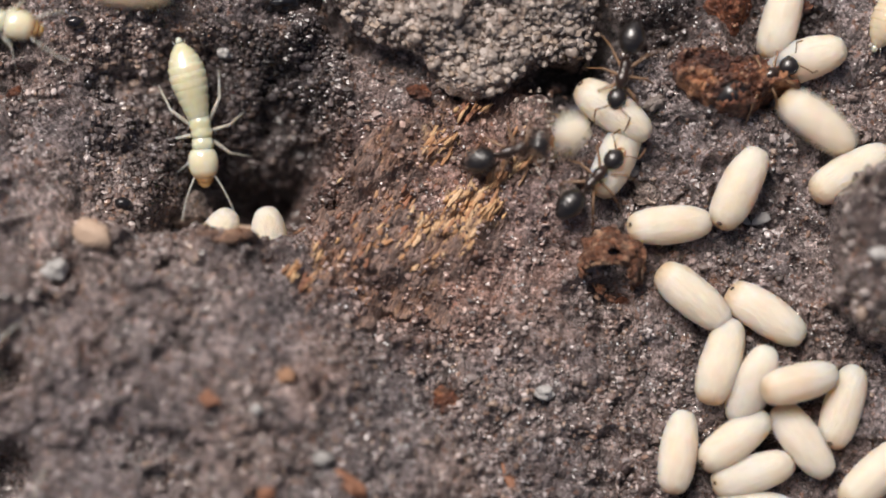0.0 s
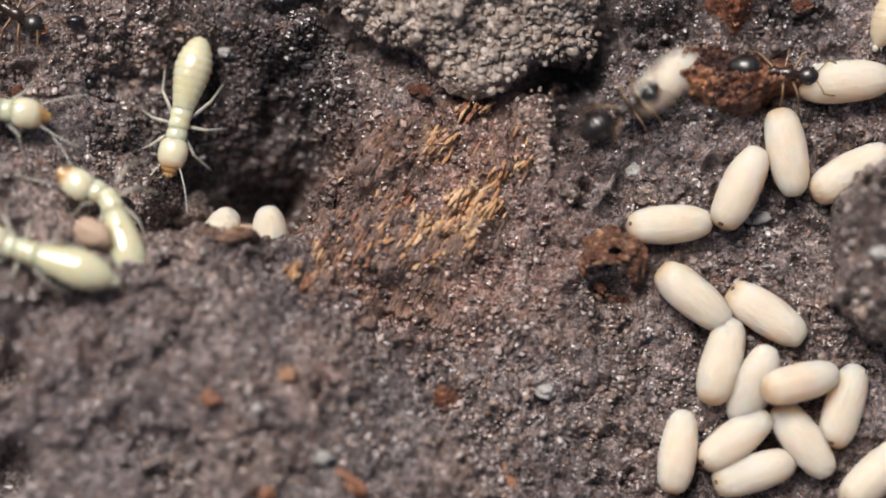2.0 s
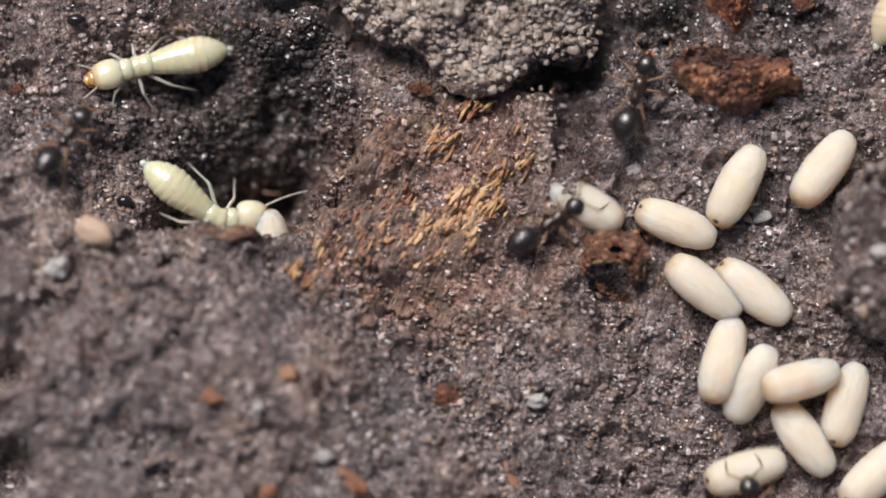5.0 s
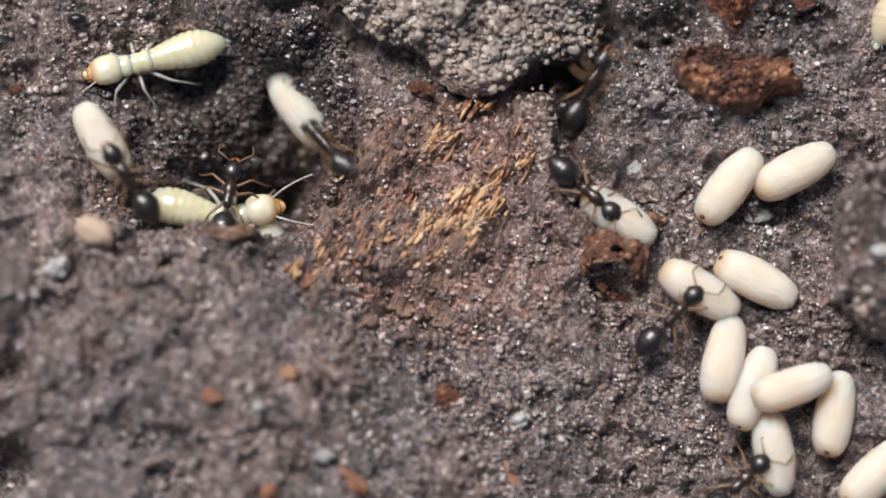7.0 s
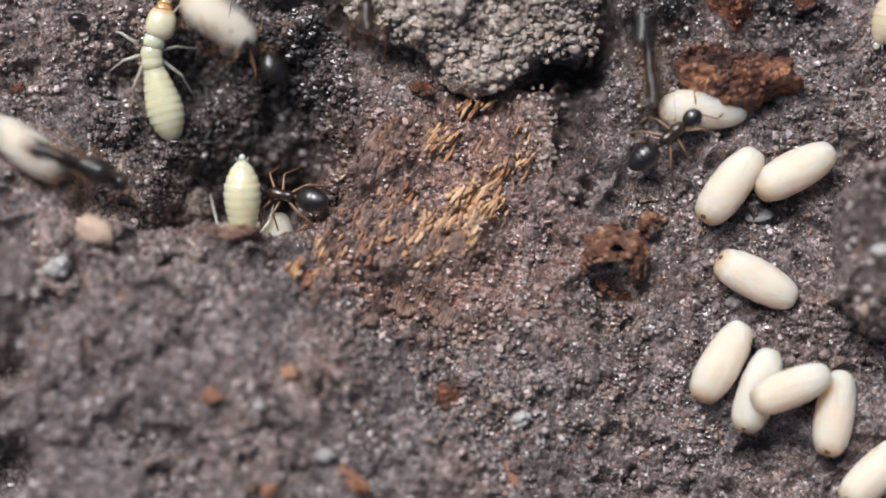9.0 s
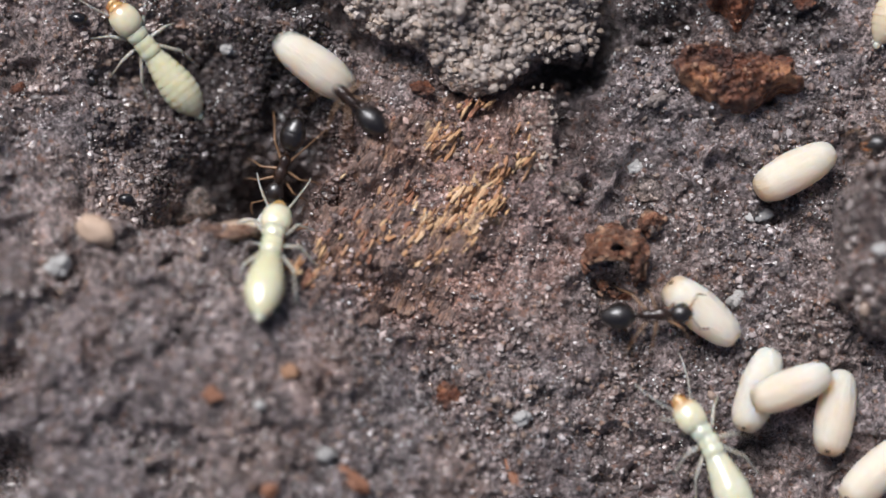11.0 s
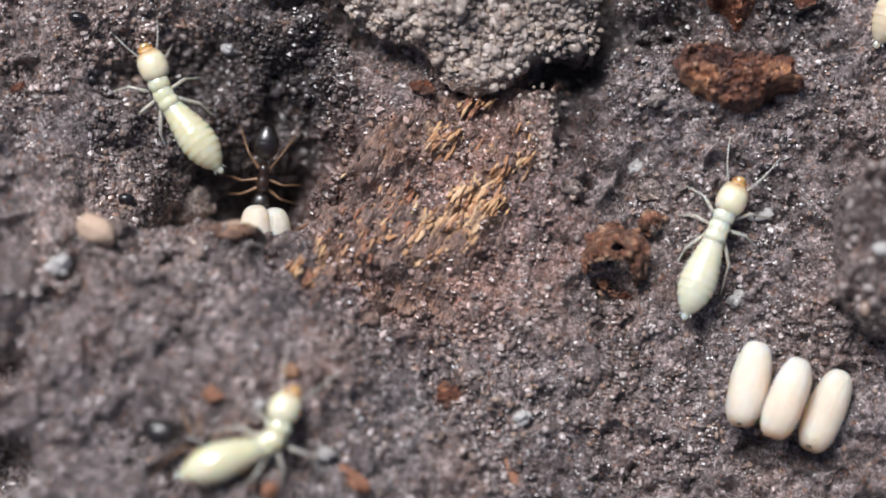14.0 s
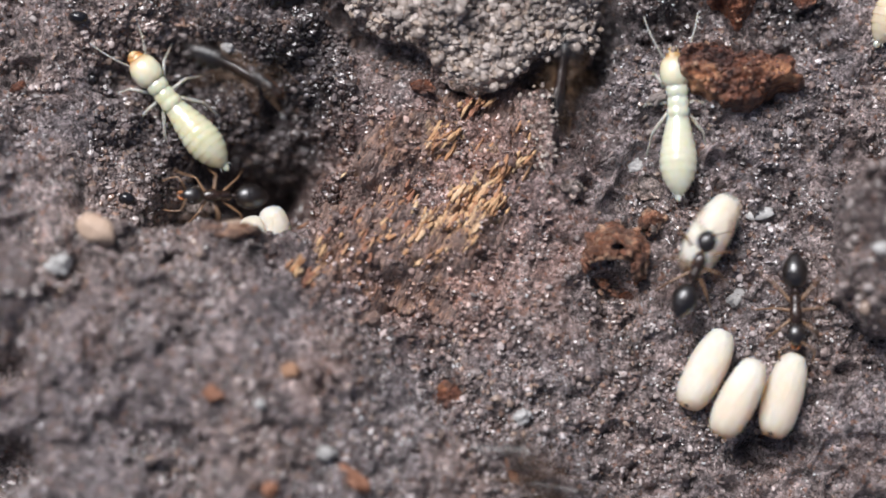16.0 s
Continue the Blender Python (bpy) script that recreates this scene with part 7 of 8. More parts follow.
    walk(ants[5], [(0, at(-2.66, -12.45, 2.43, 60.55, -5.51)), (2.75, at(-2.7, -12.48, 2.44, 60.55, -5.36)), (3, at(1.21, -6.32, 1.55, 50.63, -15.11)), 
        (3.1, at(3.49, -2.18, 1.13, 50.63, -4.31)), (3.2, at(5.63, 0.26, 1.38, 10.22, 7.71)), (3.5, at(8.59, 0.94, 1.55, 14.3, -1.04)), 
        (3.6, at(7.93, 0.85, 1.57, 15.32, -0.04)), (3.7, at(9.18, 1.5, 1.58, 40.63, 4.89)), (3.9, at(10.01, 1.72, 1.63, 50.63, 9.7)), 
        (4, at(9.81, 2.01, 1.68, 20.41, 6.51)), (4.1, at(9.46, 2.51, 1.73, 80.22, 9.1)), (4.2, at(9.23, 2.81, 1.74, 111.56, 4.92)), 
        (5.2, at(6.27, 5.45, 2.14, 60.55, 10.18)), (6, at(5.28, 3.75, 1.58, 50.63, 8.16)), (6.3, at(5.38, 3.93, 1.65, 65.48, 9.12)), 
        (6.4, at(6.21, 3, 1.62, 20, 2.88)), (6.5, at(7.04, 2.07, 1.58, -25.49, -3.35)), (6.65, at(6.79, 1.07, 1.56, -30.55, -0.76)), 
        (6.7, at(6.6, 1.18, 1.56, -32, -1.4)), (7, at(5.17, 1.62, 1.61, -40.63, -6.88)), (7.1, at(4.92, 1.95, 1.69, -20.41, -5.21)), 
        (7.2, at(4.07, 2.66, 1.82, 0, -1.44)), (7.3, at(3.39, 2.58, 1.84, 55.6, 7.71)), (7.4, at(2.21, 2.68, 1.72, 90, 7.38)), 
        (7.5, at(0.97, 1.68, 1.57, 117.47, 0.97)), (7.6, at(-0.99, 1.18, 1.61, 130.87, 2.5)), (7.7, at(-1.87, 1.86, 1.72, 144.4, 7.67)), 
        (7.8, at(-2.19, 1.75, 1.74, 147.76, 7.39)), (8, at(-1.78, 1.77, 1.71, 154.51, 6.83)), (8.1, at(-4.14, -0, 2.08, 230.63, 18.62)), 
        (8.2, at(-4.9, -2.17, 2.87, 240.55, 19.84)), (8.3, at(-5.27, -5.24, 3.49, 260.22, 10.46)), (8.4, at(-5.55, -5.1, 3.54, 220.63, 16.95)), 
        (8.5, at(-7.44, -3.29, 3.86, 164.68, 11.97)), (8.6, at(-7.62, -0.79, 3.39, 153.49, -2.14)), (8.7, at(-9.32, -1.21, 3.66, 142.39, -3.78)), 
        (8.8, at(-10.22, 1.03, 0.37, 149.78, 25)), (8.9, at(-11.41, 1.57, 2.15, 157.22, 25)), (9, at(-13.07, 2.48, 3.29, 164.68, 24.07)), 
        (9.1, at(-15.58, 2.98, 4.05, 164.68, 14.21)), (9.3, at(-18.62, 3.41, 4.49, 164.68, -0.4)), (16, at(-18.62, 3.41, 4.49, 164.68, -0.4))])
    stride(ants[5], 2.8, 9.3)
    walk(ants[6], [(0, at(-7.54, -12.52, 3.2, 80.22, 0.37)), (2.9, at(-7.58, -12.55, 3.21, 80.22, 0.16)), (3.1, at(-6.18, -3.62, 3.52, 70.41, -13.34)), 
        (3.15, at(-5.87, -4.59, 3.55, 0, -16.06)), (3.175, at(-5.73, -5.73, 3.65, -40.11, -8.93)), (3.2, at(-5.59, -6.86, 3.76, -80.22, -1.79)), 
        (3.35, at(-5.34, -12.53, 2.84, -85.11, -1.94)), (3.9, at(-3.13, -12.42, 2.26, -30, -0.71)), (4.45, at(-0.92, -12.31, 1.67, 25.11, 0.53)), 
        (5, at(1.29, -12.21, 1.09, 80.22, 1.76)), (6, at(3.47, -2.63, 1.16, 50.63, -4.5)), (6.3, at(5.25, -1.02, 1.11, -10.22, -14.78)), 
        (6.4, at(5.87, -1.13, 0.69, -30.55, -17.72)), (6.5, at(8.09, -2.32, 1.07, 6.13, 0.84)), (6.65, at(8.16, -2.12, 1.12, 25.49, 4.46)), 
        (7, at(8.1, -2.56, 1, 45.64, 9.83)), (7.1, at(7.37, -2.53, 1.01, 28.03, 5.98)), (7.2, at(6.83, -2.38, 1.05, 10.22, 2.1)), 
        (7.3, at(6.63, -2.32, 1.07, 4.09, 1.18)), (7.5, at(6.26, -2.24, 1.07, -8.18, -0.26)), (7.7, at(6.44, -2.14, 1.05, -33.25, 14.97)), 
        (7.8, at(6.42, -2.36, 1.06, -45.64, 13.2)), (7.9, at(5.39, -2.06, 1.05, -27.01, -0.89)), (8, at(4.63, -1.31, 1.07, -8.18, -18.46)), 
        (8.1, at(4.45, -1.5, 1.06, 20.41, -5.42)), (8.2, at(5.26, 0.33, 1.34, 94.89, 9.94)), (8.3, at(3.64, 1.03, 1.46, 102.23, 13.85)), 
        (8.4, at(3.15, 1.8, 1.65, 109.59, 11.02)), (8.5, at(4.55, 2.93, 1.72, 82.17, -16.87)), (8.6, at(4.58, 4.79, 0.57, 66.47, -7.96)), 
        (8.7, at(5.44, 4.29, 1.77, 50.63, 18.28)), (8.8, at(5.2, 5.18, 1.68, 46.64, 25)), (8.9, at(6.94, 3.99, 1.8, 42.63, 4.32)), 
        (9, at(8.02, 3.72, 1.73, 38.62, 7.9)), (9.1, at(7.85, 4.87, 1.99, 45.64, 10.12)), (9.2, at(8.35, 5.98, 2.28, 52.62, 8.61)), 
        (9.5, at(9.75, 10.23, 2.85, 70.41, 10.57)), (16, at(9.75, 10.23, 2.85, 70.41, 10.57))])
    stride(ants[6], 2.9, 9.7)
    walk(ants[7], [(0, at(4.26, -12.29, 0.66, 60.55, -5.97)), (2.3, at(3.84, -11.18, 0.79, 50.63, -7.91)), (2.5, at(4.45, -8.82, 0.55, 30.55, -8.92)), 
        (2.75, at(7.17, -8.02, 0.43, 45.64, 2.29)), (3, at(6.83, -7.39, 0.49, 15.32, -1.25)), (3.1, at(6.15, -6.99, 0.55, 1.7, -4.42)), 
        (3.2, at(5.38, -7.04, 0.61, -11.92, -7.24)), (3.3, at(5.21, -6.95, 0.64, -25.49, -9.27)), (3.4, at(4.94, -7.28, 0.62, -16.85, -8.93)), 
        (3.5, at(5.15, -7.83, 0.53, -8.18, -6.15)), (3.6, at(5.15, -10.27, 0.42, -5.45, -13.76)), (3.8, at(4.98, -12.71, 0.41, 0, -19.39)), 
        (16, at(4.98, -12.71, 0.41, 0, -19.39))])
    stride(ants[7], 2.3, 3.8)
    walk(ants[8], [(0, at(8.6, -12.59, -0.42, 60.55, 2.88)), (6.2, at(8.54, -11.89, -0.41, 60.55, 7.59)), (6.4, at(9.43, -9.2, 0.07, 60.55, 4.06)), 
        (6.6, at(10.48, -8.21, 0.07, 35.6, 1.84)), (7, at(10.37, -8.3, 0.07, 42.63, 2.36)), (7.1, at(10.14, -8.1, 0.12, 51.62, 3.75)), 
        (7.2, at(9.43, -8.76, 0.13, 60.55, 3.64)), (7.3, at(8.08, -7.15, 0.46, 71.39, 1.93)), (7.4, at(7.11, -6.22, 0.49, 82.17, 0.4)), 
        (7.5, at(4.74, -6.29, 0.82, 84.13, 8.55)), (7.6, at(4.41, -6.46, 0.84, 88.04, 9.53)), (7.7, at(4.6, -6.42, 0.82, 91.96, 10.11)), 
        (7.8, at(4.98, -6.16, 0.8, 105.67, 11.06)), (7.9, at(4.04, -5.51, 1.07, 119.45, 10.54)), (8, at(3.54, -5.1, 1.18, 137.37, 7.11)), 
        (8.1, at(2.38, -1.51, 1.28, 153.49, 9.73)), (8.2, at(-0.11, 0.38, 1.63, 169.78, 0.16)), (8.3, at(0.13, 1.27, 1.58, 119.45, -0.09)), 
        (8.4, at(-0.13, 2.94, 1.65, 94.89, 6.26)), (8.5, at(-0.2, 3.96, 1.81, 119.45, 10.85)), (8.6, at(-1.95, 3.58, 1.99, 174.89, 2.89)), 
        (8.7, at(-4.48, 3.74, -0.2, 167.23, -25)), (8.8, at(-5.24, 5.01, -0.22, 159.59, -22.17)), (8.9, at(-6.93, 6.49, 0.65, 149.45, 11.1)), 
        (9, at(-6.89, 7.08, 1.36, 139.37, 25)), (9.2, at(-6.36, 10.33, 2.68, 129.37, 2.93)), (16, at(-6.36, 10.33, 2.68, 129.37, 2.93))])
    stride(ants[8], 6.2, 9.4)
    walk(ants[9], [(0, at(-13.53, -13.64, 3.2, 450, -6.31)), (5.9, at(-13.64, -13.53, 3.19, 448.17, -5.87)), 
        (6.3, at(-13.41, -9.35, 3.76, 448.04, 11.69)), (6.4, at(-13.78, -7.77, 3.97, 449.02, 8.49)), (6.5, at(-13.41, -6.45, 4.07, 450, 0.95)), 
        (6.6, at(-10.97, -4.89, 4.37, 430.41, 9.02)), (6.7, at(-9.17, -3.35, 4.29, 436.3, -13.04)), (6.8, at(-9.2, -1.11, 2.6, 442.17, -18.12)), 
        (6.9, at(-10.11, 0.6, 2.6, 474.52, -25)), (7, at(-10.94, 2, 2.6, 484.4, 25)), (7.2, at(-11.33, 2.1, 2.6, 476.49, 11.59)), 
        (7.4, at(-11.24, 2.28, 2.6, 468.61, 4)), (7.5, at(-11.24, 2.02, 2.6, 464.68, 3.85)), (7.7, at(-11.22, 1.42, 2.6, 460.76, -23.61)), 
        (7.8, at(-10.96, 1.66, 2.6, 458.81, 10.17)), (8, at(-11.06, 2.07, 2.6, 454.89, -3.68)), (8.2, at(-10.6, 2.91, 2.6, 494.36, 15.7)), 
        (8.3, at(-12.82, 2.77, 3, 514.51, 23.07)), (8.4, at(-13.86, 3.85, 3.18, 514.51, 12.15)), (8.6, at(-17.26, 4.29, 4.08, 514.51, 0.75)), 
        (16, at(-17.26, 4.29, 4.08, 514.51, 0.75))])
    stride(ants[9], 6.1, 8.8)
    walk(ants[10], [(0, at(-18.51, 9.75, 2.52, -40.63, -0.13)), (1.2, at(-17.07, 7.69, 2.42, -40.63, -2.61)), 
        (1.5, at(-13.69, 6.78, 2.34, -50.63, -7.08)), (2, at(-15.14, 8.14, 2.25, -30.55, 1.74)), (2.3, at(-14.35, 8.13, 2.27, -60.55, 2.37)), 
        (2.5, at(-13.63, 7.3, 2.28, -70.41, -2.53)), (2.7, at(-12.49, 4.86, 2.19, -60.55, -4.61)), (3, at(-9.92, 1.87, 0.65, -5.11, -25)), 
        (3.5, at(-8.86, 2.08, -0.92, 8.18, -25)), (3.8, at(-7.12, 2.69, -3.4, 10.22, -22.97)), (4, at(-6.51, 2.73, -3.58, 30.55, 25)), 
        (4.2, at(-6.41, 2.7, -3.65, 60.55, 25)), (5.2, at(-7.1, 2.79, -2.99, 80.22, 25)), (6.3, at(-7.53, 1.62, 0.9, 88.04, -20.07)), 
        (6.5, at(-7.53, 1.66, 0.9, 97.83, -5.88)), (7, at(-7.53, 1.76, 0.9, 82.17, -10.82)), (7.5, at(-7.95, 2.43, 0.9, 99.78, 25)), 
        (7.8, at(-7.66, 1.9, 0.7, 149.45, 25)), (8, at(-7.06, 1.35, 0.6, 159.59, -4.38)), (8.5, at(-5.91, 1.88, 0.6, 164.68, -25)), 
        (9, at(-5.72, 1.83, 0.5, 164.68, -25)), (9.2, at(-5.79, 2.04, 0.5, 169.78, -25)), (10.25, at(-5.76, 2.47, 0.35, 212.55, -25)), 
        (11.3, at(-5.73, 2.91, 0.2, 255.32, -25)), (11.5, at(-5.73, 2.59, 0.2, 250.41, -25)), (11.6, at(-6.07, 2.96, -2.24, 240.55, -25)), 
        (13.55, at(-6.32, 2.88, -2.83, 265.11, -25)), (13.7, at(-6.37, 2.52, -0.4, 265.11, -25)), (14, at(-6.46, 2.62, -0.4, 263.15, -25)), 
        (14.5, at(-6.57, 2.3, -0.4, 268.04, -25)), (14.6, at(-6.2, 3.0, -0.8, 185, -25)), (14.7, at(-5.65, 2.6, -0.9, 105, -50)), (14.9, at(-5.65, 2.6, -0.9, 100, -50)),
        (15.1, at(-5.9, 3.0, -2.8, 180, -20)), (15.35, at(-5.94, 2.67, -3.39, 265, -25)), 
        (15.5, at(-5.92, 1.87, -0.4, 265.11, 3.79)), (15.75, at(-6.96, 1.82, -0.2, 210.55, 25)), (16, at(-8.05, 1.84, 0, 185.11, 25))])
    stride(ants[10], 1, 16)
    walk(ants[11], [(0, at(4.57, 11.82, 3.17, -90, -1.7)), (9.6, at(5.27, 11.72, 3.1, -90, -3.68)), (10.3, at(7, 0.86, 1.56, -60.55, -1.64)), 
        (10.7, at(8.17, -2.74, 0.96, 5.11, 1.82)), (11.2, at(6.37, -2.49, 1.03, 0.85, -0.6)), (11.3, at(6.06, -2.36, 1.05, 0, -0.08)), 
        (11.4, at(6.9, -1.35, 0.72, -5.11, 22.45)), (11.5, at(6.85, -1.05, 1.18, -12.26, 3.18)), (11.6, at(5.86, -1.48, 0.37, -15.32, -11.67)), 
        (11.65, at(4.85, -1.11, 0.74, -57.55, -8.26)), (11.7, at(3.84, -0.73, 1.11, -99.78, -4.86)), (11.8, at(2.13, 1.41, 1.57, -144.4, -3.58)), 
        (11.9, at(-0.25, 3.79, 1.78, -190.22, 6.96)), (12, at(0.99, 4.97, 2.01, -240.55, 11.88)), (12.1, at(-0.29, 5.08, 2.05, -230.63, 10.15)), 
        (12.2, at(-1.03, 5.28, 2.11, -220.63, 5.81)), (12.3, at(-1.07, 5.25, 2.1, -218.12, 5.57)), (12.4, at(-0.4, 5.03, 2.05, -215.6, 7.87)), 
        (12.5, at(0.27, 4.42, 1.87, -196.34, 4.98)), (12.6, at(-4.39, 4.46, 0.49, -194.3, -25)), (12.7, at(-6.87, 6.06, 0.5, -192.26, 1.87)), 
        (12.8, at(-8.28, 7.11, 0.86, -194.98, 5.7)), (13, at(-8.54, 11.02, 2.98, -200.41, 9.54)), (16, at(-8.54, 11.02, 2.98, -200.41, 9.54))])
    stride(ants[11], 10.1, 13)
    walk(ants[12], [(0, at(19.36, 3.34, 1.91, 180, 7.44)), (10.2, at(19.25, 3.21, 1.91, 180, 7.27)), (11, at(16.04, 3.42, 2.25, 190.22, -7.74)), 
        (11.3, at(13.98, 3.58, 1.72, 215.6, -2.15)), (11.5, at(13.92, 3.16, 1.67, 205.49, -0.94)), (11.6, at(13.66, 3.3, 1.71, 210.96, 0.64)), 
        (11.8, at(13.7, 3.14, 1.69, 221.83, -1.12)), (12, at(13.79, 2.87, 1.65, 232.62, -2.46)), (12.1, at(13.47, 3.02, 1.7, 215.6, 0.63)), 
        (12.2, at(12.66, 2.51, 1.75, 198.38, 2.9)), (12.3, at(11.76, 1.28, 1.53, 225.64, -9.7)), (12.4, at(12.01, 0.33, 1.32, 234.11, -11.04)), 
        (12.5, at(12.25, 0.55, 1.39, 242.53, -11.14)), (12.6, at(11.81, 0.09, 1.26, 242.53, -10.99)), (12.7, at(12, 0.08, 1.27, 242.53, -11)), 
        (12.8, at(13.06, -0.45, 1.34, 242.53, -11)), (12.9, at(13.84, -1.88, 1.24, 266.09, -18.16)), (13, at(13.86, -3.3, 0.83, 289.59, -12.53)), 
        (13.1, at(14.8, -4.56, 0.56, 274.89, -9.68)), (13.2, at(14.96, -5.79, 0.48, 260.22, -2.23)), (13.3, at(14.57, -6.78, 0.47, 241.21, -1.26)), 
        (13.4, at(13.52, -7.75, 0.37, 221.97, -8.11)), (13.5, at(12.55, -8.44, 0.14, 202.45, -9.93)), (13.7, at(11.81, -11.5, -0.12, 210.55, 0.49)), 
        (16, at(11.81, -11.5, -0.12, 210.55, 0.49))])
    stride(ants[12], 10.8, 13.7)
    walk(ants[13], [(0, at(7.67, -13.87, -0.37, 109.59, -6.38)), (14.9, at(7.5, -13.46, -0.42, 109.59, -4.03)), 
        (15.2, at(8.41, -9.22, 0.19, 109.59, 11.67)), (15.3, at(9.02, -6.64, 0.45, 108.94, 5.87)), (15.4, at(8.44, -5.5, 0.51, 108.28, 2.96)), 
        (15.5, at(8.2, -4.49, 0.59, 107.63, 6.48)), (15.7, at(7.55, -3.86, 0.67, 114.52, 10.33)), (15.8, at(8.3, -3.17, 0.85, 80.22, 13.08)), 
        (15.9, at(8.36, -1.59, 1.24, 74.33, 10.94)), (16, at(8.81, -1, 1.31, 68.44, 6.55))])
    stride(ants[13], 15, 16)
    walk(ants[14], [(0, at(9.58, 12, 2.66, -80.22, -2.26)), (14.9, at(9.46, 11.64, 2.59, -80.22, -4.16)), (15.1, at(9.76, 7.49, 1.88, -80.22, -9.2)), 
        (15.4, at(9.93, 6.4, 1.78, -60.55, -5.03)), (15.5, at(12.01, 3.1, 1.5, -65.48, -10.18)), (15.6, at(11.93, 3.45, 1.57, -70.41, -8.75)), 
        (15.7, at(11.69, 1.62, 1.2, -85.11, -14.04)), (15.9, at(12.22, -1.82, 0.64, -85.11, -4.36)), (16, at(12.29, -2.32, 0.61, -90, -4.48))])
    stride(ants[14], 14.9, 16)
    walk(ants[15], [(0, at(-18.44, 6.25, 3.21, 0, -17.3)), (15.4, at(-18.54, 6.05, 3.3, 0, -16.49)), (15.6, at(-14.17, 5.78, 2.51, -5.11, -10.75)), 
        (15.9, at(-9.79, 7.38, 0.78, 0, -14.32)), (16, at(-7.31, 6.41, 0.14, -25.49, -3.56))])
    stride(ants[15], 15.4, 16)
    walk(ants[16], [(0, at(4.79, 11.97, 2.75, -94.89, -0.55)), (15.7, at(4.66, 11.78, 2.74, -94.89, -1.91)), 
        (16, at(4.12, 5.82, 1.15, -99.78, -20.04))])
    stride(ants[16], 15.8, 16)
    walk(ants[17], [(0, at(-2.67, -12.41, 2.02, 60.55, -5.5)), (15.4, at(-2.79, -12.58, 2.04, 50.63, -7.76)), 
        (15.7, at(-0.02, -7.54, 1.67, 10.22, -14.11)), (15.9, at(-0.7, -7.76, 1.82, -10.22, -10.7)), (16, at(3.2, -8.21, 0.51, -32.58, -17.81))])
    stride(ants[17], 15.5, 16)
    walk(ants[18], [(0, at(-3.19, 11.96, 2.77, -90, -0.35)), (8.8, at(-3.08, 11.85, 2.76, -90, -1.26)), (9.1, at(-2.4, 5, 1.7, -85.11, -1.59)), 
        (9.2, at(-2.07, 0.55, 1.21, -62.53, -3.1)), (9.5, at(-0.09, -7.48, 1.68, -60.55, -2.92)), (9.8, at(0.68, -12.42, 0.8, -70.41, -6.37)), 
        (16, at(0.68, -12.42, 0.8, -70.41, -6.37))])
    stride(ants[18], 8.9, 9.7)
    walk(ants[19], [(0, at(-18.31, 2.76, 4.21, 0, -3.83)), (3.8, at(-18.36, 2.66, 4.23, 0, -3.89)), (4.2, at(-11.74, 3.19, 1.62, -3.07, -25)), 
        (5, at(-13.02, 3.51, 2.55, 60.55, -19.91)), (5.6, at(-18.48, 3.96, 3.92, 119.45, -10.88)), (16, at(-18.48, 3.96, 3.92, 119.45, -10.88))])
    stride(ants[19], 4, 5.2)
    walk(ants[20], [(0, at(4.39, 12.17, 2.76, -90, 1.54)), (5.4, at(4.32, 12.09, 2.77, -90, 0.92)), (6, at(1.91, 2.6, 1.26, -90, -6.23)), 
        (6.3, at(1.21, 0.29, 1.15, -85.11, -0.97)), (6.5, at(-0.17, -1.53, 1.18, -149.45, -3.25)), (6.6, at(-0.86, -1.82, 1.08, -200.41, 0.12)), 
        (6.65, at(0.36, -0.01, 1.12, -242.55, 1.83)), (6.7, at(1.59, 1.8, 1.17, -284.68, 3.54)), (6.9, at(4.52, 5.18, 0.17, -309.37, -0.03)), 
        (7, at(5.22, 5.68, 1.26, -299.45, 25)), (7.2, at(6.51, 8.19, 1.88, -299.45, 24.62)), (7.4, at(7.32, 11.96, 2.48, -299.45, 6)), 
        (16, at(7.32, 11.96, 2.48, -299.45, 6))])
    stride(ants[20], 5.8, 7.4)
    walk(ants[21], [(0, at(-18.73, 7.55, 2.96, 0, -18.57)), (7.2, at(-18.8, 7.44, 3.01, 0, -18.76)), (7.5, at(-14.88, 7.86, 2.28, 0, 0.25)), 
        (8, at(-13.4, 5.24, 2.43, 8.18, -21.03)), (8.2, at(-14.15, 7, 2.38, -60.55, 2.56)), (8.5, at(-14.44, 4.85, 2.71, -70.41, 6.37)), 
        (8.8, at(-13.46, 2.77, 2.96, -40.63, -6.09)), (9, at(-12.16, 2.11, 2.34, -10.22, -25)), (9.2, at(-9.04, 1.69, -1.32, 15.32, -25)), 
        (9.6, at(-8.12, 2.19, -2.42, 40.63, -14.52)), (10.2, at(-10.7, 4.7, 0.92, 119.45, 2.43)), (10.8, at(-12.7, 11.92, 2.49, 109.59, 5.98)), 
        (16, at(-12.7, 11.92, 2.49, 109.59, 5.98))])
    stride(ants[21], 7.3, 10.4)
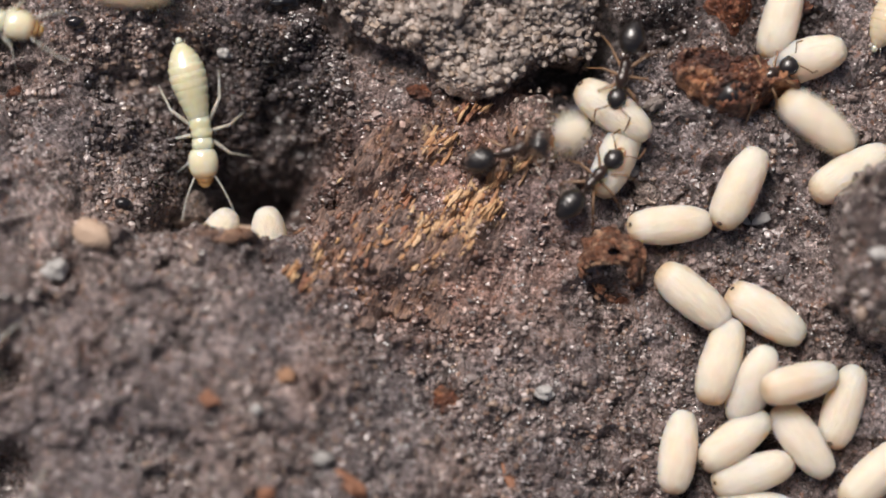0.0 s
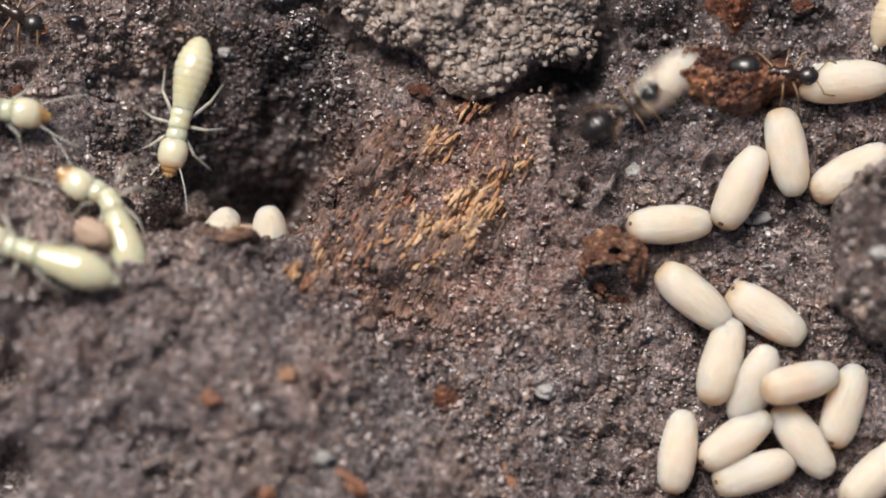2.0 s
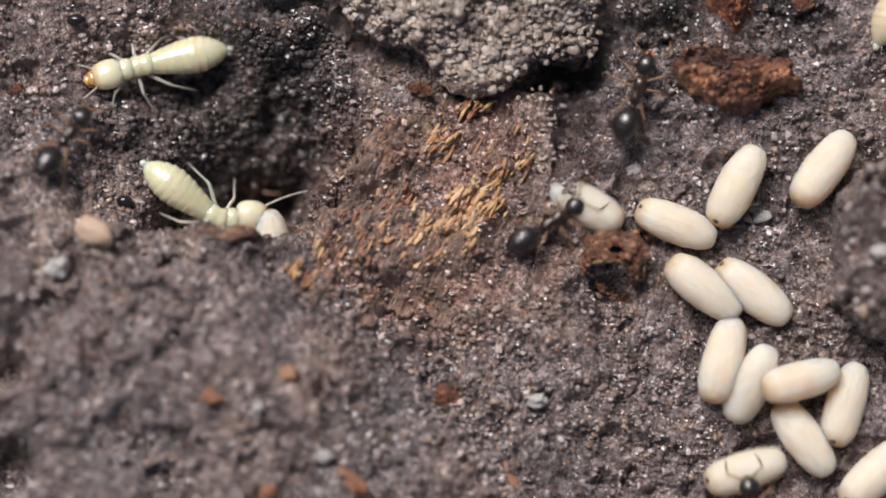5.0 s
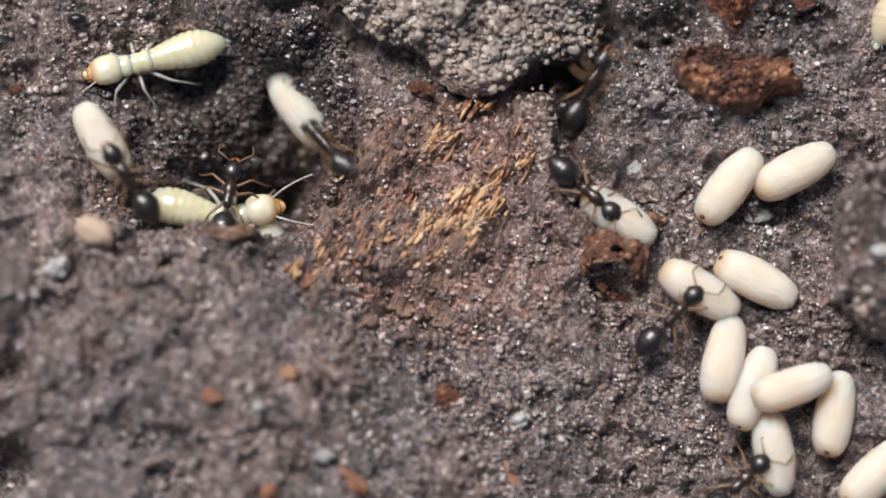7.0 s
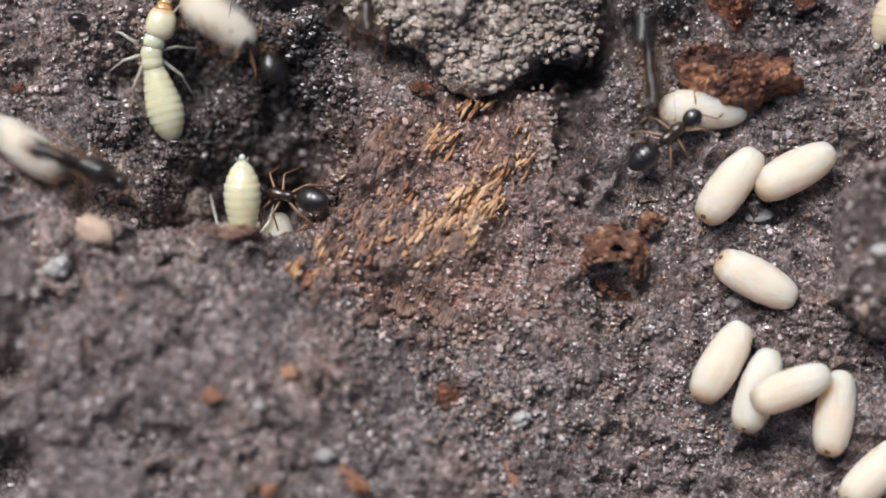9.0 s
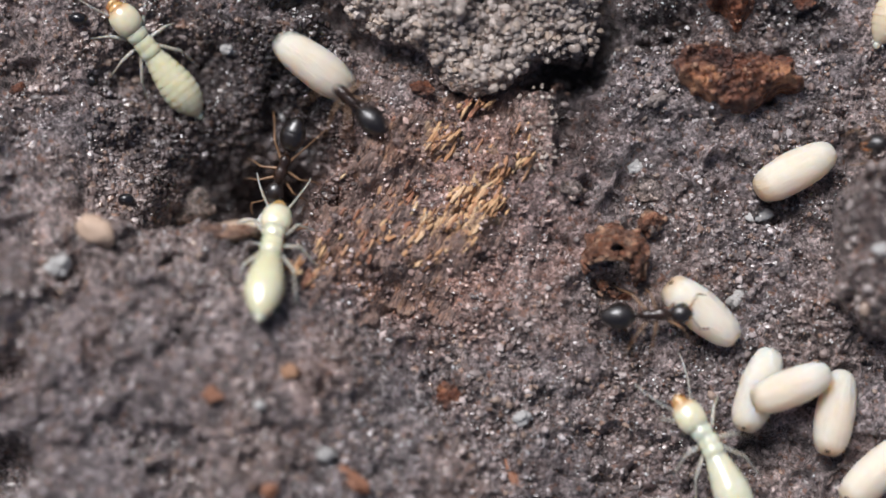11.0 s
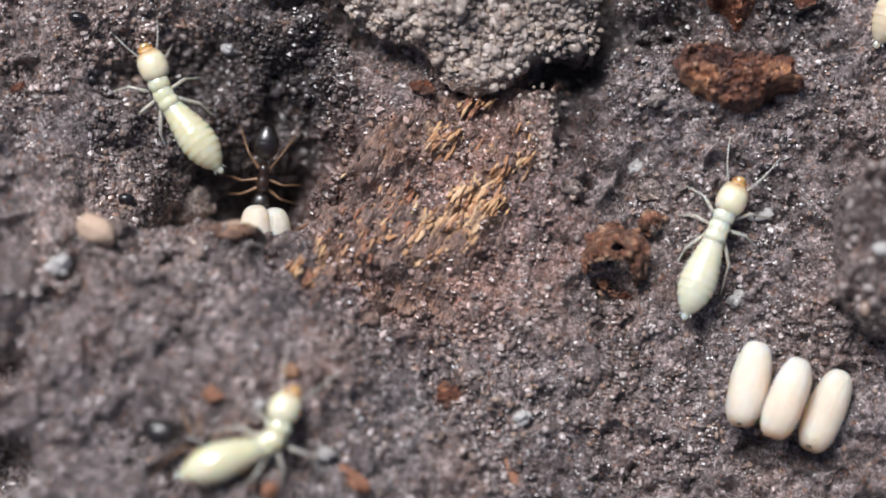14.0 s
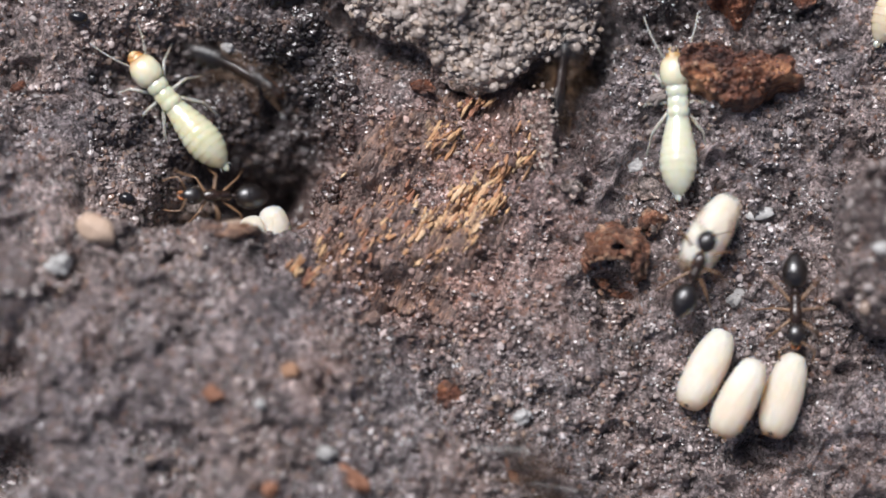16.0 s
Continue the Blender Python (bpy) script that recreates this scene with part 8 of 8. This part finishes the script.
    walk(ants[22], [(0, at(-10, -12.5, 3.05, 60.55, 2.84)), (12, at(-9.93, -12.26, 3.05, 60.55, 2.44)), (12.3, at(-7.9, -6.26, 3.67, 75.32, 4.23)), 
        (12.5, at(-8.1, -5.27, 3.77, 90, 1.88)), (12.7, at(-9.06, -3.99, 3.95, 60.55, -9.28)), (12.8, at(-8.54, -2.76, 3.6, 0, -11.14)), 
        (13, at(-8.09, -2.34, 3.41, -75.32, 10.18)), (13.2, at(-8.41, -4.16, 3.81, -85.11, 3.71)), (13.5, at(-7.53, -5.97, 3.67, -90, -0.85)), 
        (13.8, at(-7.9, -7.49, 3.53, -30.55, 1.15)), (14, at(-8.32, -7.42, 3.48, -15.32, 3.07)), (14.3, at(-8.67, -7.57, 3.42, -40.63, -2.52)), 
        (14.4, at(-8.98, -12.65, 3, -60.55, -4.28)), (16, at(-8.98, -12.65, 3, -60.55, -4.28))])
    stride(ants[22], 12.1, 14.5)
    walk(ants[23], [(0, at(-1.6, 11.99, 2.69, -94.89, -1.9)), (11.6, at(-1.71, 11.84, 2.69, -94.89, -2.49)), 
        (11.8, at(-2.6, 6.12, 1.71, -94.89, -1.9)), (11.9, at(-3.08, 0.9, 1.33, -85.11, -2.67)), (12, at(-2.03, -2.77, 1.58, -72.37, 14.41)), 
        (12.1, at(-0.73, -5.71, 1.64, -60.55, -4.31)), (12.2, at(2.15, -6.42, 0.91, -25.49, -11.64)), (12.4, at(4.36, -12.4, 0.21, -60.55, -9.88)), 
        (16, at(4.36, -12.4, 0.21, -60.55, -9.88))])
    stride(ants[23], 11.6, 12.4)
    walk(ants[24], [(0, at(4.98, 12.33, 3.13, 365.11, -3.84)), (5.7, at(5.09, 11.99, 3.14, 358.64, -5.22)), (6.3, at(8.16, 7.11, 2.19, 357.96, 11.14)), 
        (6.4, at(8.34, 7.31, 1.99, 364.09, 10.58)), (6.5, at(8.24, 7.61, 1.86, 370.22, 13.09)), (6.65, at(10.72, 9.02, 2.6, 381.68, 4.29)), 
        (6.9, at(12.16, 11.45, 3.08, 400.63, -0.09)), (16, at(12.16, 11.45, 3.08, 400.63, -0.09))])
    stride(ants[24], 6.1, 6.85)
    walk(ants[25], [(0, at(14.09, -12.19, -0.47, 119.45, 4.71)), (9, at(13.99, -12.3, -0.46, 119.45, 4.08)), 
        (9.35, at(12.47, -6.52, 0.45, 129.37, 7.54)), (9.5, at(10.44, -3.44, 0.99, 200.41, -4.5)), (9.9, at(8.54, -2.4, 1.04, 190.22, -1.58)), 
        (10.5, at(2.48, 1.17, 1.53, 149.45, 5.65)), (11.2, at(-4.69, 6.12, 1.23, 131.87, -1.27)), (11.3, at(-5, 6.36, 1.04, 129.37, 15.64)), 
        (11.4, at(-5.52, 6.94, 1.47, 129.37, 23.79)), (11.6, at(-6.38, 10.71, 2.71, 129.37, 4.25)), (16, at(-6.38, 10.71, 2.71, 129.37, 4.25))])
    stride(ants[25], 9.15, 11.8)
    walk(ants[26], [(0, at(7.37, 11.92, 2.89, -90, -7.99)), (8.8, at(7.28, 11.81, 2.87, -90, -7.81)), (9.1, at(7.23, 3.68, 1.72, -70.41, -9.66)), 
        (9.2, at(7.56, 3.45, 1.67, -62.53, -7.52)), (9.5, at(7.17, 4.49, 1.89, -62.53, -12.08)), (9.9, at(6.89, 8.19, 2.31, -75.32, -21.74)), 
        (10.3, at(8.15, 13.19, 3.05, -85.11, -6.49)), (16, at(8.15, 13.19, 3.05, -85.11, -6.49))])
    stride(ants[26], 8.9, 10.1)
    walk(ants[27], [(0, at(10.72, -12.61, -0.15, 90, 3.18)), (4.3, at(10.67, -12.28, -0.14, 90, 2.69)), (4.6, at(10.58, -8.25, 0.06, 104.68, 9.13)), 
        (5.2, at(11.09, -10.64, -0.08, 104.68, 0.91)), (5.7, at(11.22, -13.55, -0.21, 104.68, 5.89)), (16, at(11.22, -13.55, -0.21, 104.68, 5.89))])
    stride(ants[27], 4.4, 5.4)
    stride(termites[1], 0.5, 14.4, 0.2, 12)
    stride(termites[2], 10, 16, 0.2, 12)
    stride(termites[3], 0.8, 3.2, 0.2, 12)
    stride(termites[4], 0, 2.5, 0.2, 12)
    walk(pebble_moved, [(0, at(*PEBBLE_A, 0)), (4.2, at(*PEBBLE_A, 0)), (6.2, at(*PEBBLE_B, 35)), (16, at(*PEBBLE_B, 35))])


motions()
